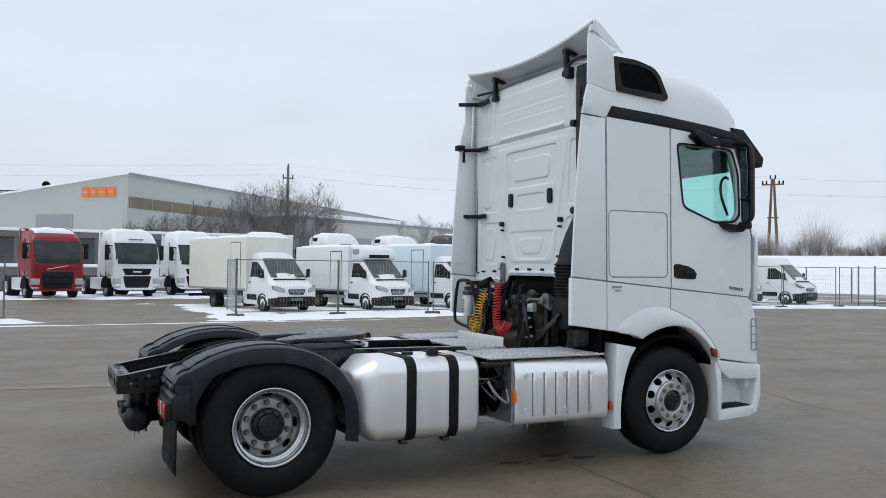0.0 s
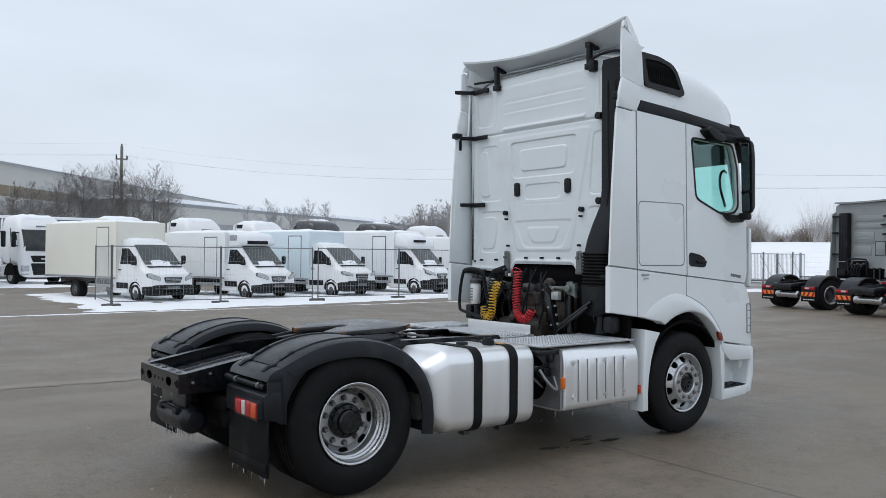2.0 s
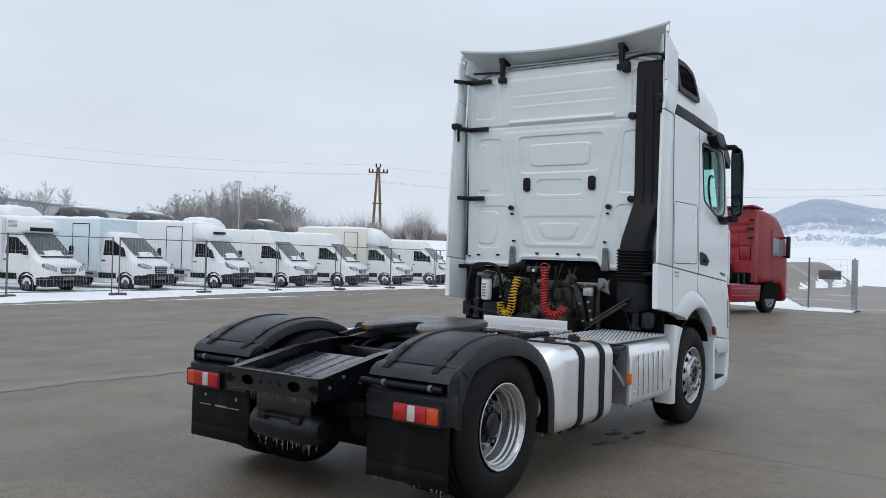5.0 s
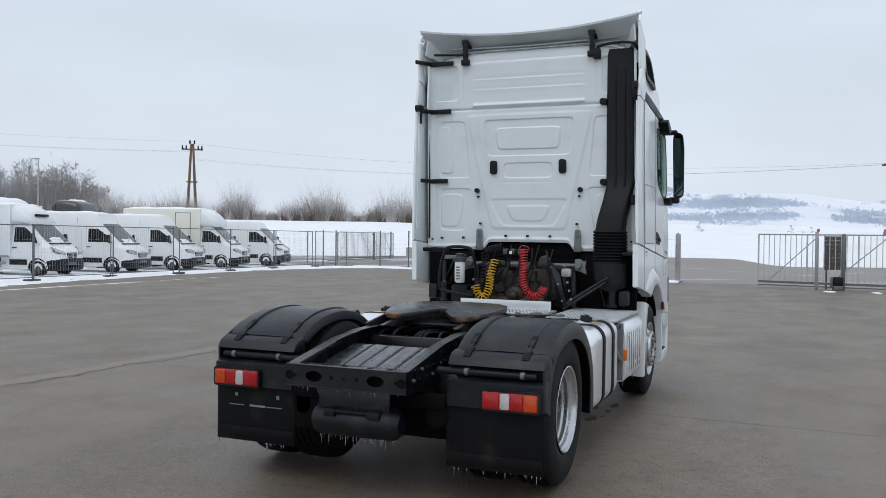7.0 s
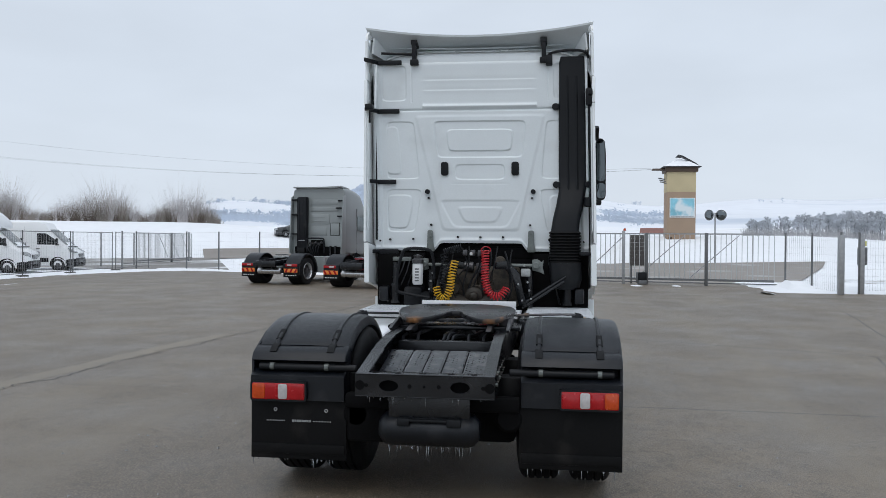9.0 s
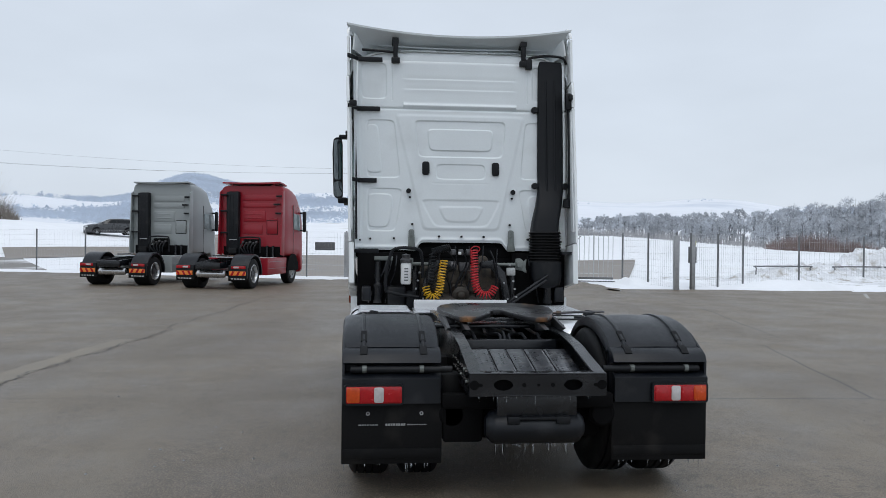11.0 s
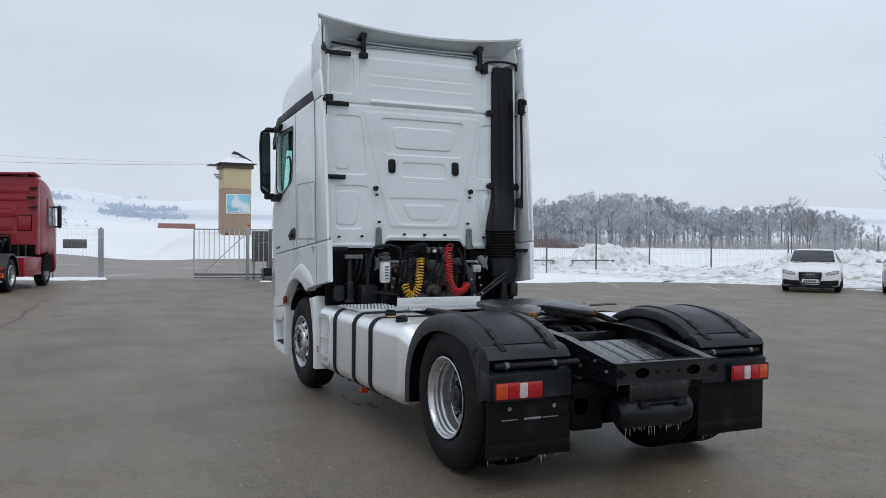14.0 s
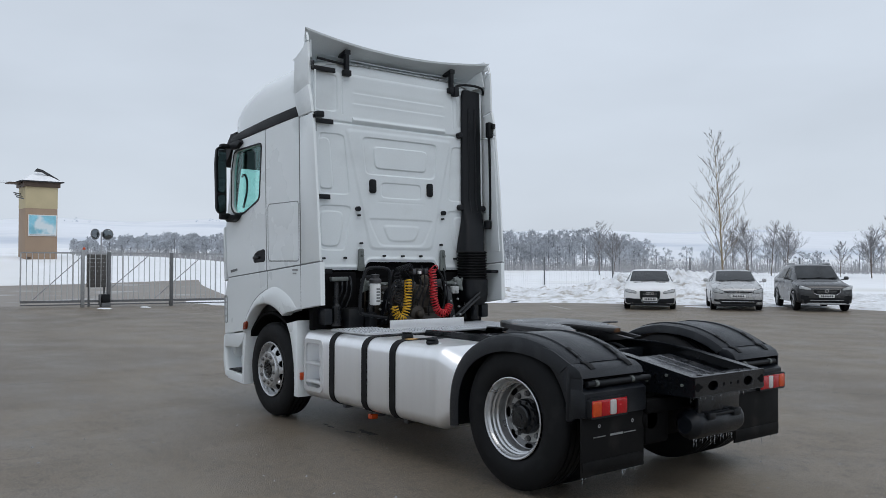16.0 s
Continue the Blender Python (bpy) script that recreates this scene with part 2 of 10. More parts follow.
fender_plastic = mat("fender_plastic", (0.0048, 0.0066, 0.0100), 0.36, spec=0.38, vary=0.15, scale=3, fine=160, bump=0.3, bump_scale=420, spot=(0.019, 0.021, 0.025), spot_at=0.6, spot_scale=4.0)
chassis_black = mat("chassis_black", (0.0050, 0.0060, 0.0080), 0.22, spec=0.50, vary=0.2, scale=4, fine=90, bump=0.3, bump_scale=120, spot=(0.015, 0.016, 0.018), spot_at=0.62, spot_scale=5)
# near-black, hardly glossy; also imitates shade in openings and under the chassis
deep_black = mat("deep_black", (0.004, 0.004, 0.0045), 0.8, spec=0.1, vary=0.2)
rubber = mat("rubber", (0.0046, 0.0050, 0.0060), 0.66, spec=0.26, vary=0.2, scale=6, fine=120, bump=0.3, bump_scale=200, spot=(0.013, 0.0135, 0.014), spot_at=0.62, spot_scale=6)
flap_rubber = mat("flap_rubber", (0.0055, 0.0057, 0.0062), 0.6, spec=0.14, vary=0.2, scale=5, spot=(0.016, 0.015, 0.0145), spot_at=0.62, spot_scale=4)
alu_tank = mat("alu_tank", (0.93, 0.94, 0.95), 0.34, metal=0.82, vary=0.025, scale=1.2, fine=40, stretch=(10, 1, 1), rough_vary=0.05)
alu_plain = mat("alu_plain", (0.72, 0.73, 0.74), 0.42, metal=0.55, vary=0.06, scale=3)
alu_tread = mat("alu_tread", (0.62, 0.64, 0.66), 0.38, metal=0.7, vary=0.1, scale=6, fine=60)
rim_silver = mat("rim_silver", (0.58, 0.59, 0.60), 0.30, metal=0.85, vary=0.06, scale=6, spot=(0.46, 0.45, 0.43), spot_at=0.68, spot_scale=5)
rim_dull = mat("rim_dull", (0.19, 0.19, 0.19), 0.42, metal=0.6, vary=0.1, scale=8, spot=(0.2, 0.19, 0.18), spot_at=0.62, spot_scale=8)
rim_ring = mat("rim_ring", (0.47, 0.47, 0.465), 0.42, metal=0.6, vary=0.12, scale=8, spot=(0.25, 0.24, 0.22), spot_at=0.64, spot_scale=9)
steel_dark = mat("steel_dark", (0.10, 0.10, 0.105), 0.42, metal=0.8, vary=0.2, scale=6, spot=(0.16, 0.10, 0.05), spot_at=0.68, spot_scale=5)
plate_greasy = mat("plate_greasy", (0.030, 0.030, 0.032), 0.30, metal=0.4, vary=0.2, scale=5, spot=(0.33, 0.15, 0.05), spot_at=0.66, spot_scale=3.0, bump=0.3)
galv = mat("galvanised_steel", (0.36, 0.37, 0.38), 0.5, metal=0.6, vary=0.12, scale=8)
wire_galv = mat("pale_wire", (0.50, 0.51, 0.52), 0.5, metal=0.2, vary=0.08, scale=6)
galv_dark = mat("galvanised_dark", (0.16, 0.165, 0.17), 0.55, metal=0.5, vary=0.12, scale=8)
bracket_grey = mat("bracket_grey", (0.17, 0.188, 0.18), 0.5, metal=0.4, vary=0.15, scale=9)
chrome = mat("chrome", (0.75, 0.75, 0.76), 0.12, metal=1.0, vary=0.03)
lamp_red = mat("lamp_red", (0.38, 0.006, 0.010), 0.2, vary=0.12, scale=30, fine=120, coat=0.15)
lamp_amber = mat("lamp_amber", (0.52, 0.060, 0.008), 0.2, vary=0.1, scale=30, coat=0.15)
lamp_dim = mat("dim_marker_lens", (0.24, 0.035, 0.012), 0.25, vary=0.1, scale=30, coat=0.2)
lamp_white = mat("lamp_white", (0.50, 0.48, 0.48), 0.18, vary=0.08, scale=40, coat=0.8)
orange_plastic = mat("orange_plastic", (0.75, 0.17, 0.01), 0.4, vary=0.06)
yellow_hose = mat("yellow_hose", (0.72, 0.42, 0.02), 0.38, vary=0.08)
red_hose = mat("red_hose", (0.55, 0.02, 0.03), 0.38, vary=0.08)
sticker = mat("sticker", (0.62, 0.36, 0.12), 0.5, vary=0.05)
white_plastic = mat("white_plastic", (0.72, 0.73, 0.73), 0.5, vary=0.04)
brown_muck = mat("gearbox_casting", (0.025, 0.020, 0.014), 0.6, vary=0.3, scale=6, bump=0.3)
glass_teal = glass("tinted_glass", (0.74, 0.95, 0.92), clear=1.0, gloss=0.10)
glass_dark = mat("dark_glass", (0.012, 0.014, 0.016), 0.10, spec=0.22, vary=0.2, scale=0.8, rough_vary=0.03)
mirror_glass = mat("mirror_glass", (0.17, 0.19, 0.20), 0.03, metal=1.0, vary=0.01, rough_vary=0.01)
lining = mat("cab_lining", (0.55, 0.56, 0.54), 0.8, vary=0.05)
cabin_grey = mat("cabin_cloth", (0.06, 0.062, 0.065), 0.8, vary=0.15)
ice = mat("ice", (0.62, 0.66, 0.70), 0.2, vary=0.05)
ice.node_tree.nodes["Principled BSDF"].inputs["Transmission Weight"].default_value = 0.7

# ---- ground: yard, snow fields and hills ----
def asphalt_material():
    m = bpy.data.materials.new("asphalt")
    m.use_nodes = True
    n, l = m.node_tree.nodes, m.node_tree.links
    b = n["Principled BSDF"]
    co = n.new("ShaderNodeTexCoord").outputs["Object"]

    def tex(kind, s, detail=5.0, warp=None):
        t = n.new(kind)
        t.inputs["Scale"].default_value = s
        if "Detail" in t.inputs:
            t.inputs["Detail"].default_value = detail
        l.new(warp or co, t.inputs["Vector"])
        return t

    def ranged(src, lo, hi, a, b_):
        r = n.new("ShaderNodeMapRange")
        for i, v in enumerate((lo, hi, a, b_)):
            r.inputs[i + 1].default_value = v
        l.new(src, r.inputs[0])
        return r.outputs[0]

    def mix(fac, a, b_, blend="MIX"):
        x = n.new("ShaderNodeMix")
        x.data_type, x.blend_type = "RGBA", blend
        for k, v in ((0, fac), (6, a), (7, b_)):
            if isinstance(v, (tuple, float)):
                x.inputs[k].default_value = v
            else:
                l.new(v, x.inputs[k])
        return x.outputs[2]

    patches = tex("ShaderNodeTexNoise", 0.22, 9.0).outputs["Fac"]
    stains = tex("ShaderNodeTexNoise", 0.9, 6.0).outputs["Fac"]
    grit = tex("ShaderNodeTexNoise", 130.0, 2.0).outputs["Fac"]
    stones = tex("ShaderNodeTexVoronoi", 70.0).outputs["Distance"]
    base = mix(ranged(patches, 0.44, 0.56, 0, 1), (0.100, 0.083, 0.062, 1), (0.205, 0.174, 0.134, 1))
    base = mix(ranged(stains, 0.50, 0.62, 0, 0.7), base, (0.092, 0.079, 0.063, 1))
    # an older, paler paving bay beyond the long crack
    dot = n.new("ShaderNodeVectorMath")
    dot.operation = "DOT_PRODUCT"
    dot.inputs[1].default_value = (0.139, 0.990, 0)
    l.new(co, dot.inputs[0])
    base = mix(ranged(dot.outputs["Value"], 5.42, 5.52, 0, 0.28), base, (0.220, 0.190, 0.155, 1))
    # ground's brightening away from the truck, put into the colour on the -y side
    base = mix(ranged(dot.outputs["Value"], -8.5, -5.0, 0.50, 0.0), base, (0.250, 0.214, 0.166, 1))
    blot = tex("ShaderNodeTexNoise", 3.2, 8.0).outputs["Fac"]
    base = mix(ranged(blot, 0.38, 0.62, 0.0, 0.7), base, (0.080, 0.068, 0.053, 1))
    speck = tex("ShaderNodeTexNoise", 62.0, 4.0).outputs["Fac"]
    base = mix(ranged(speck, 0.50, 0.66, 0.0, 0.85), base, (0.32, 0.28, 0.225, 1))
    base = mix(ranged(speck, 0.32, 0.47, 0.85, 0.0), base, (0.034, 0.030, 0.026, 1))
    base = mix(ranged(grit, 0.3, 0.7, 0.0, 0.5), base, (0.246, 0.217, 0.186, 1))
    smudge = tex("ShaderNodeTexNoise", 11.0, 5.0).outputs["Fac"]
    base = mix(ranged(smudge, 0.54, 0.70, 0.0, 0.65), base, (0.070, 0.062, 0.051, 1))
    base = mix(ranged(smudge, 0.30, 0.42, 0.45, 0.0), base, (0.230, 0.207, 0.175, 1))
    base = mix(ranged(stones, 0.0, 0.35, 0.35, 0.0), base, (0.05, 0.048, 0.045, 1))
    chips = tex("ShaderNodeTexVoronoi", 36.0).outputs["Distance"]
    base = mix(ranged(chips, 0.09, 0.19, 0.75, 0.0), base, (0.42, 0.375, 0.315, 1))
    # long cracks and joints between the paving bays
    warp = n.new("ShaderNodeMix")
    warp.data_type, warp.blend_type = "VECTOR", "MIX"
    wob = tex("ShaderNodeTexNoise", 0.6, 6.0).outputs["Color"]
    warp.inputs[0].default_value = 0.12
    l.new(co, warp.inputs[4])
    l.new(wob, warp.inputs[5])
    v = n.new("ShaderNodeTexVoronoi")
    v.feature, v.inputs["Scale"].default_value = "DISTANCE_TO_EDGE", 0.085
    l.new(warp.outputs[1], v.inputs["Vector"])
    # worn lanes, lighter where wheels roll
    lane = n.new("ShaderNodeMapping")
    lane.inputs["Rotation"].default_value = (0, 0, radians(24))
    lane.inputs["Scale"].default_value = (0.10, 0.9, 1)
    l.new(co, lane.inputs[0])
    worn = tex("ShaderNodeTexNoise", 1.0, 5.0, lane.outputs[0]).outputs["Fac"]
    base = mix(ranged(worn, 0.50, 0.64, 0, 0.45), base, (0.235, 0.209, 0.168, 1))
    crack = ranged(v.outputs["Distance"], 0.0, 0.0016, 1.0, 0.0)
    where = ranged(tex("ShaderNodeTexNoise", 0.12, 2.0).outputs["Fac"], 0.46, 0.56, 0, 1)
    mm = n.new("ShaderNodeMath")
    mm.operation = "MULTIPLY"
    l.new(crack, mm.inputs[0])
    l.new(where, mm.inputs[1])
    base = mix(mm.outputs[0], base, (0.022, 0.021, 0.02, 1))
    base = mix(1.0, base, (0.83, 0.76, 0.655, 1), "MULTIPLY")
    l.new(base, b.inputs["Base Color"])
    l.new(ranged(stains, 0.35, 0.7, 0.58, 0.42), b.inputs["Roughness"])
    b.inputs["Specular IOR Level"].default_value = 0.85
    bp = n.new("ShaderNodeBump")
    bp.inputs["Strength"].default_value, bp.inputs["Distance"].default_value = 0.9, 0.008
    l.new(grit, bp.inputs["Height"])
    l.new(bp.outputs[0], b.inputs["Normal"])
    return m


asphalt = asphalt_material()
snow = mat("snow", (0.88, 0.90, 0.93), 0.7, vary=0.03, scale=0.6, fine=20, bump=0.6, bump_scale=6)
snow_dirty = mat("ploughed_snow", (0.78, 0.80, 0.83), 0.75, vary=0.16, scale=1.5, fine=9, bump=1.0, bump_scale=9, spot=(0.42, 0.40, 0.37), spot_at=0.58, spot_scale=2.2)
field_snow = mat("field_snow", (0.88, 0.90, 0.93), 0.8, vary=0.04, scale=0.05, fine=0.8, spot=(0.74, 0.75, 0.74), spot_at=0.64, spot_scale=0.05)
track_mud = mat("wet_gravel_road", (0.24, 0.215, 0.19), 0.6, vary=0.1, scale=0.4, fine=20, spot=(0.45, 0.45, 0.46), spot_at=0.64, spot_scale=0.25)


def smooth01(t):
    t = np.clip(t, 0, 1)
    return t * t * (3 - 2 * t)


def land(x, y):
    """Height of the open land around the yard: a bank behind the vans, fields, then hills."""
    r = np.hypot(x, y)
    az = np.degrees(np.arctan2(y, x))
    bank = 3.3 * np.exp(-((az - 37) / 18.5) ** 6) * smooth01((r - 62) / 20.0)
    start = 57 + 25 * smooth01((az + 6) / 5.0) * smooth01((11 - az) / 5.0)
    road = 2.3 * np.exp(-((az + 2) / 22.0) ** 4) * smooth01((r - start) / 20.0)
    low = 0.7 * smooth01((r - 50) / 60.0) * smooth01((-8 - az) / 12.0)
    field = 1.3 * smooth01((r - 100) / 60.0) * np.exp(-((az - 5) / 24.0) ** 2)
    far = smooth01((r - 260.0) / 800.0) * (0.35 + 0.65 * np.exp(-(np.clip(az - 21, 0, 90) / 6.0) ** 2))
    ridge = 46 + 7 * np.sin(radians(1) * az * 5 + 1) + 5 * np.sin(radians(1) * az * 13) + 3 * np.sin(radians(1) * az * 31 + 2) + 11 * np.exp(-((az - 11.4) / 2.1) ** 2) - 6 * smooth01((az - 13) / 3.0)
    ridge = ridge + 4 * np.sin(x * 0.006) * np.cos(y * 0.007)
    return -0.06 + bank + road + low + field + ridge * far * np.exp(-(np.clip(np.abs(az + 15) - 60, 0, 180) / 40.0) ** 2) * (1 - 0.22 * smooth01((-38 - az) / 10.0))


def near_sheet(u, v):
    r = 3.0 + 417.0 * v ** 1.8
    a = 2 * np.pi * u
    x, y = 6 + r * np.cos(a), r * np.sin(a)
    return x, y, land(x, y) - 0.3 * (r < 20)


def far_sheet(u, v):
    r = 419.0 + 2200.0 * v ** 2
    a = 2 * np.pi * u
    x, y = 6 + r * np.cos(a), r * np.sin(a)
    return x, y, land(x, y)


tagged(part_of("ground", grid_mesh("ground", 360, 120, near_sheet), field_snow, smooth=90), "open snow-covered fields round the yard", "ground", kind="structure")
# blue-grey tint puts distance haze into the snow and woodland colours
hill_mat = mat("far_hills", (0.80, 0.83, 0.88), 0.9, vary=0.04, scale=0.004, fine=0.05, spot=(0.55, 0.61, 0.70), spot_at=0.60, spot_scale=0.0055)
tagged(part_of("hills", grid_mesh("hills", 500, 70, far_sheet), hill_mat, smooth=90), "distant snowy hills with woodland patches in hazy blue-grey", "hill", kind="structure")


def yard_outline():
    return [(-60, -60), (8.2, -60), (8.2, -26.0), (14.5, -26.4), (21.0, -20.2), (23.2, -16.5), (23.3, -8.3), (25.5, -9.2), (29.8, -9.8), (30.2, -1.4), (30.0, 1.9), (29.0, 2.4), (35.0, 16.0), (36.0, 20.5), (36.5, 46.5), (-60, 47.0)]


bm = bmesh.new()
prism(bm, yard_outline(), "z", -0.25, 0.0)
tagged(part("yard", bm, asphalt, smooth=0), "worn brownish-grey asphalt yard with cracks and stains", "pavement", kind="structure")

# ---- the white tractor unit ----
truck = thing("tractor_unit", "white two-axle tractor unit with high cab and bare chassis", "truck")
HW = 1.222   # half width of the cab


def leaned(bm):
    """The cab sits a touch over to its left on its springs."""
    for v in bm.verts:
        v.co.y += max(0.0, v.co.z - 0.95) * 0.0185
    return bm


def cab_part(name, bm, m, parent=truck, label="", smooth=35):
    return part(name, leaned(bm), m, parent, label, smooth)


cab = cab_part("cab_shell", boxed(3.04, 4.86, -1.15, 1.15, 1.50, 1.62, 0.02), deep_black, label="dark cab floor")

gap_grey = mat("gap_grey", (0.24, 0.25, 0.26), 0.7, vary=0.15, scale=6)
# side panels: fairing, sleeper side, door, with joints between them
BELT = lambda x: 1.672 + (x - 2.65) * -0.0885   # falling waist joint
belt_r, belt_d, belt_f = BELT(3.04), BELT(3.775), BELT(4.86)
WINDOW = rpoly([(3.868, 2.945), (4.535, 2.925), (4.615, 2.70), (4.63, 2.30), (4.56, 2.235), (4.34, 2.215), (3.935, 2.355)], 0.06, 4)
for side, sgn in (("right", -1), ("left", 1)):
    y0, y1 = (1.17, HW)
    fl = (lambda b: flip_y(b)) if sgn < 0 else (lambda b: b)
    # rear side fairing, projecting behind the back wall: a tall lower piece and a creased upper piece
    bm = bmesh.new()
    prism(bm, [(2.655, BELT(2.65) + 0.006), (3.03, belt_r + 0.006), (3.03, 3.120), (2.772, 3.138), (2.745, 2.9), (2.70, 2.4)], "y", HW - 0.03, HW, 0.012)
    cab_part("side_fairing", fl(bm), white_paint)
    bm = bmesh.new()
    prism(bm, [(2.775, 3.147), (3.034, 3.128), (3.094, 3.240), (3.092, 3.368), (2.835, 3.425), (2.80, 3.30)], "y", HW - 0.03, HW + 0.004, 0.008)
    for v in bm.verts:
        v.co.y += 0.006 * max(0.0, v.co.z - 3.15) / 0.25
    prism(bm, [(2.838, 3.432), (3.096, 3.375), (3.150, 3.385), (3.124, 3.715), (3.170, 3.738), (3.105, 3.752), (2.875, 3.862), (2.850, 3.87), (2.842, 3.68)], "y", HW - 0.03, HW - 0.002, 0.007)
    fin = prism(bmesh.new(), [(2.892, 3.905), (3.00, 3.835), (3.112, 3.763), (3.175, 3.742), (3.07, 3.862), (2.985, 3.95), (2.914, 4.005), (2.870, 3.93), (2.862, 3.885)], "y", HW - 0.03, HW - 0.004)
    for v in fin.verts:      # the fin runs inwards along the deflector
        k_ = max(0.0, v.co.x - 2.90)
        v.co.x += 1.08 * k_
        v.co.y -= 1.04 * k_
        v.co.z += 0.25 * k_ - 0.016 * sgn
    cab_part("fairing_fin", fl(fin), white_paint)
    prism(bm, [(2.868, 3.885), (2.905, 3.875), (3.115, 3.765), (3.12, 3.74), (2.875, 3.85)], "y", HW - 0.035, HW - 0.022)
    for v in bm.verts:
        v.co.z -= 0.016 * sgn * smooth01((v.co.z - 3.4) / 0.5)
    cab_part("upper_fairing", fl(bm), white_paint)
    bm = bmesh.new()
    prism(bm, [(2.70, 1.8), (2.84, 1.8), (2.88, 2.6), (2.89, 3.1), (2.78, 3.1)], "y", HW - 0.045, HW - 0.031, 0.006)
    cab_part("fairing_rib", fl(bm), white_paint)
    # sleeper side
    bm = bmesh.new()
    hatch = rrect(3.055, 3.735, belt_r + 0.035, 2.285, 0.05, 5)
    ring(bm, [(3.038, belt_r + 0.006), (3.770, belt_d + 0.006), (3.770, 3.085), (3.038, 3.135)], hatch, "y", HW - 0.05, HW)
    cab_part("sleeper_side", fl(bm), white_paint, smooth=0)
    bm = bmesh.new()
    prism(bm, rrect(3.062, 3.728, belt_r + 0.042, 2.278, 0.045, 5), "y", HW - 0.05, HW + 0.001, 0.003)
    cab_part("locker_hatch", fl(bm), white_paint, smooth=0)
    # door
    bm = bmesh.new()
    prism_pts = [(3.782, belt_d + 0.004), (4.752, BELT(4.752) + 0.004), (4.785, 1.60), (4.79, 2.10), (4.71, 2.40), (4.665, 2.72), (4.555, 3.035), (3.782, 3.082)]
    ring(bm, prism_pts, WINDOW, "y", HW - 0.05, HW + 0.002)
    door = cab_part("door", fl(bm), white_paint, smooth=0)
    bm = bmesh.new()
    ring(bm, [(p[0] + (p[0] - 4.25) * 0.055, p[1] + (p[1] - 2.6) * 0.055) for p in WINDOW], WINDOW, "y", HW + 0.001, HW + 0.008)
    cab_part("window_seal", fl(bm), black_plastic, door)
    bm = bmesh.new()
    prism(bm, WINDOW, "y", HW - 0.03, HW - 0.025)
    g_ = cab_part("window_pane", fl(bm), glass_teal, door, "teal tinted window pane", 0)
    g_.visible_shadow = False
    bm = bmesh.new()
    leaf = rpoly([(3.808, 1.685), (3.802, 1.785), (3.835, 1.806), (3.98, 1.782), (4.062, 1.748), (4.080, 1.672), (4.05, 1.655), (3.83, 1.667)], 0.025)
    ring(bm, leaf, rpoly([(3.845, 1.695), (3.84, 1.775), (3.97, 1.762), (4.045, 1.735), (4.055, 1.685)], 0.02), "y", HW - 0.03, HW + 0.006)
    prism(bm, rpoly([(3.83, 1.690), (3.83, 1.78), (3.97, 1.77), (4.06, 1.735), (4.06, 1.675)], 0.02), "y", HW - 0.01, HW + 0.003)
    prism(bm, rpoly([(3.93, 1.700), (3.925, 1.724), (4.00, 1.742), (4.075, 1.722), (4.072, 1.692)], 0.01), "y", HW - 0.002, HW + 0.022, 0.008)
    cab_part("door_handle", fl(bm), black_plastic, door, "black recessed door handle")
    # dark gaps round the locker hatch and the door
    bm = bmesh.new()
    ring(bm, rrect(3.053, 3.737, belt_r + 0.033, 2.287, 0.052, 5), rrect(3.0605, 3.7295, belt_r + 0.0405, 2.2795, 0.046, 5), "y", HW - 0.01, HW + 0.0018)
    cab_part("hatch_gap", fl(bm), gap_grey, smooth=0)
    for x_, z_ in ((3.034, 3.135), (3.776, 3.084)):
        cab_part("panel_gap", fl(boxed(x_ - 0.0042, x_ + 0.0042, HW - 0.03, HW + 0.0018, BELT(x_), z_)), gap_grey, smooth=0)
    # small model lettering, kept as bars
    bm = bmesh.new()
    for k in range(6):
        box(bm, 4.50 + 0.030 * k, 4.522 + 0.030 * k, HW + 0.002, HW + 0.005, 1.562 - 0.004 * k, 1.592 - 0.004 * k)
    cab_part("badge", fl(bm), galv_dark, door)
    bm = bmesh.new()
    box(bm, 3.09, 3.11, HW, HW + 0.003, 1.575, 1.597)
    box(bm, 3.115, 3.20, HW, HW + 0.003, 1.577, 1.595)
    box(bm, 3.12, 3.19, HW, HW + 0.003, 1.545, 1.557)
    cab_part("dealer_sticker", fl(bm), galv, truck)
    # lower side with the wheel arch
    cx, cz, ra = 3.82, 0.50, 0.73
    r_in = lambda a: float(np.interp(a, (30, 45, 59, 75, 90, 123), (0.625, 0.650, 0.680, 0.712, 0.727, 0.735)))
    r_out = lambda a: float(np.interp(a, (30, 45, 59, 70, 84, 95, 105, 123), (0.665, 0.705, 0.742, 0.782, 0.830, 0.885, 0.940, 0.975)))
    arc = [(cx + r_in(a) * math.cos(radians(a)), cz + r_in(a) * math.sin(radians(a))) for a in range(36, 125, 5)]
    low = [(2.650, 1.245), (2.655, BELT(2.65) - 0.006)] + [(x, BELT(x) - 0.006) for x in (3.0, 3.3, 3.6, 3.9, 4.2, 4.5)] + [(4.755, BELT(4.755) - 0.006), (4.80, 1.42), (4.845, 1.30), (4.862, 1.15), (4.868, 0.822), (4.345, 0.892)] + arc + [(3.40, 1.135), (3.13, 1.18)]
    bm = bmesh.new()
    prism(bm, low, "y", HW - 0.06, HW - 0.004, 0.01)
    cab_part("lower_side_panel", fl(bm), white_paint, smooth=0)
    # joint round the front half of the wheel arch, its shadow line drawn in grey
    bm = tube(bmesh.new(), [(cx + (r_out(a) + 0.004) * math.cos(radians(a)), HW - 0.004, cz + (r_out(a) + 0.004) * math.sin(radians(a))) for a in range(36, 95, 3)], 0.0035, 6)
    cab_part("arch_joint", fl(bm), gap_grey)
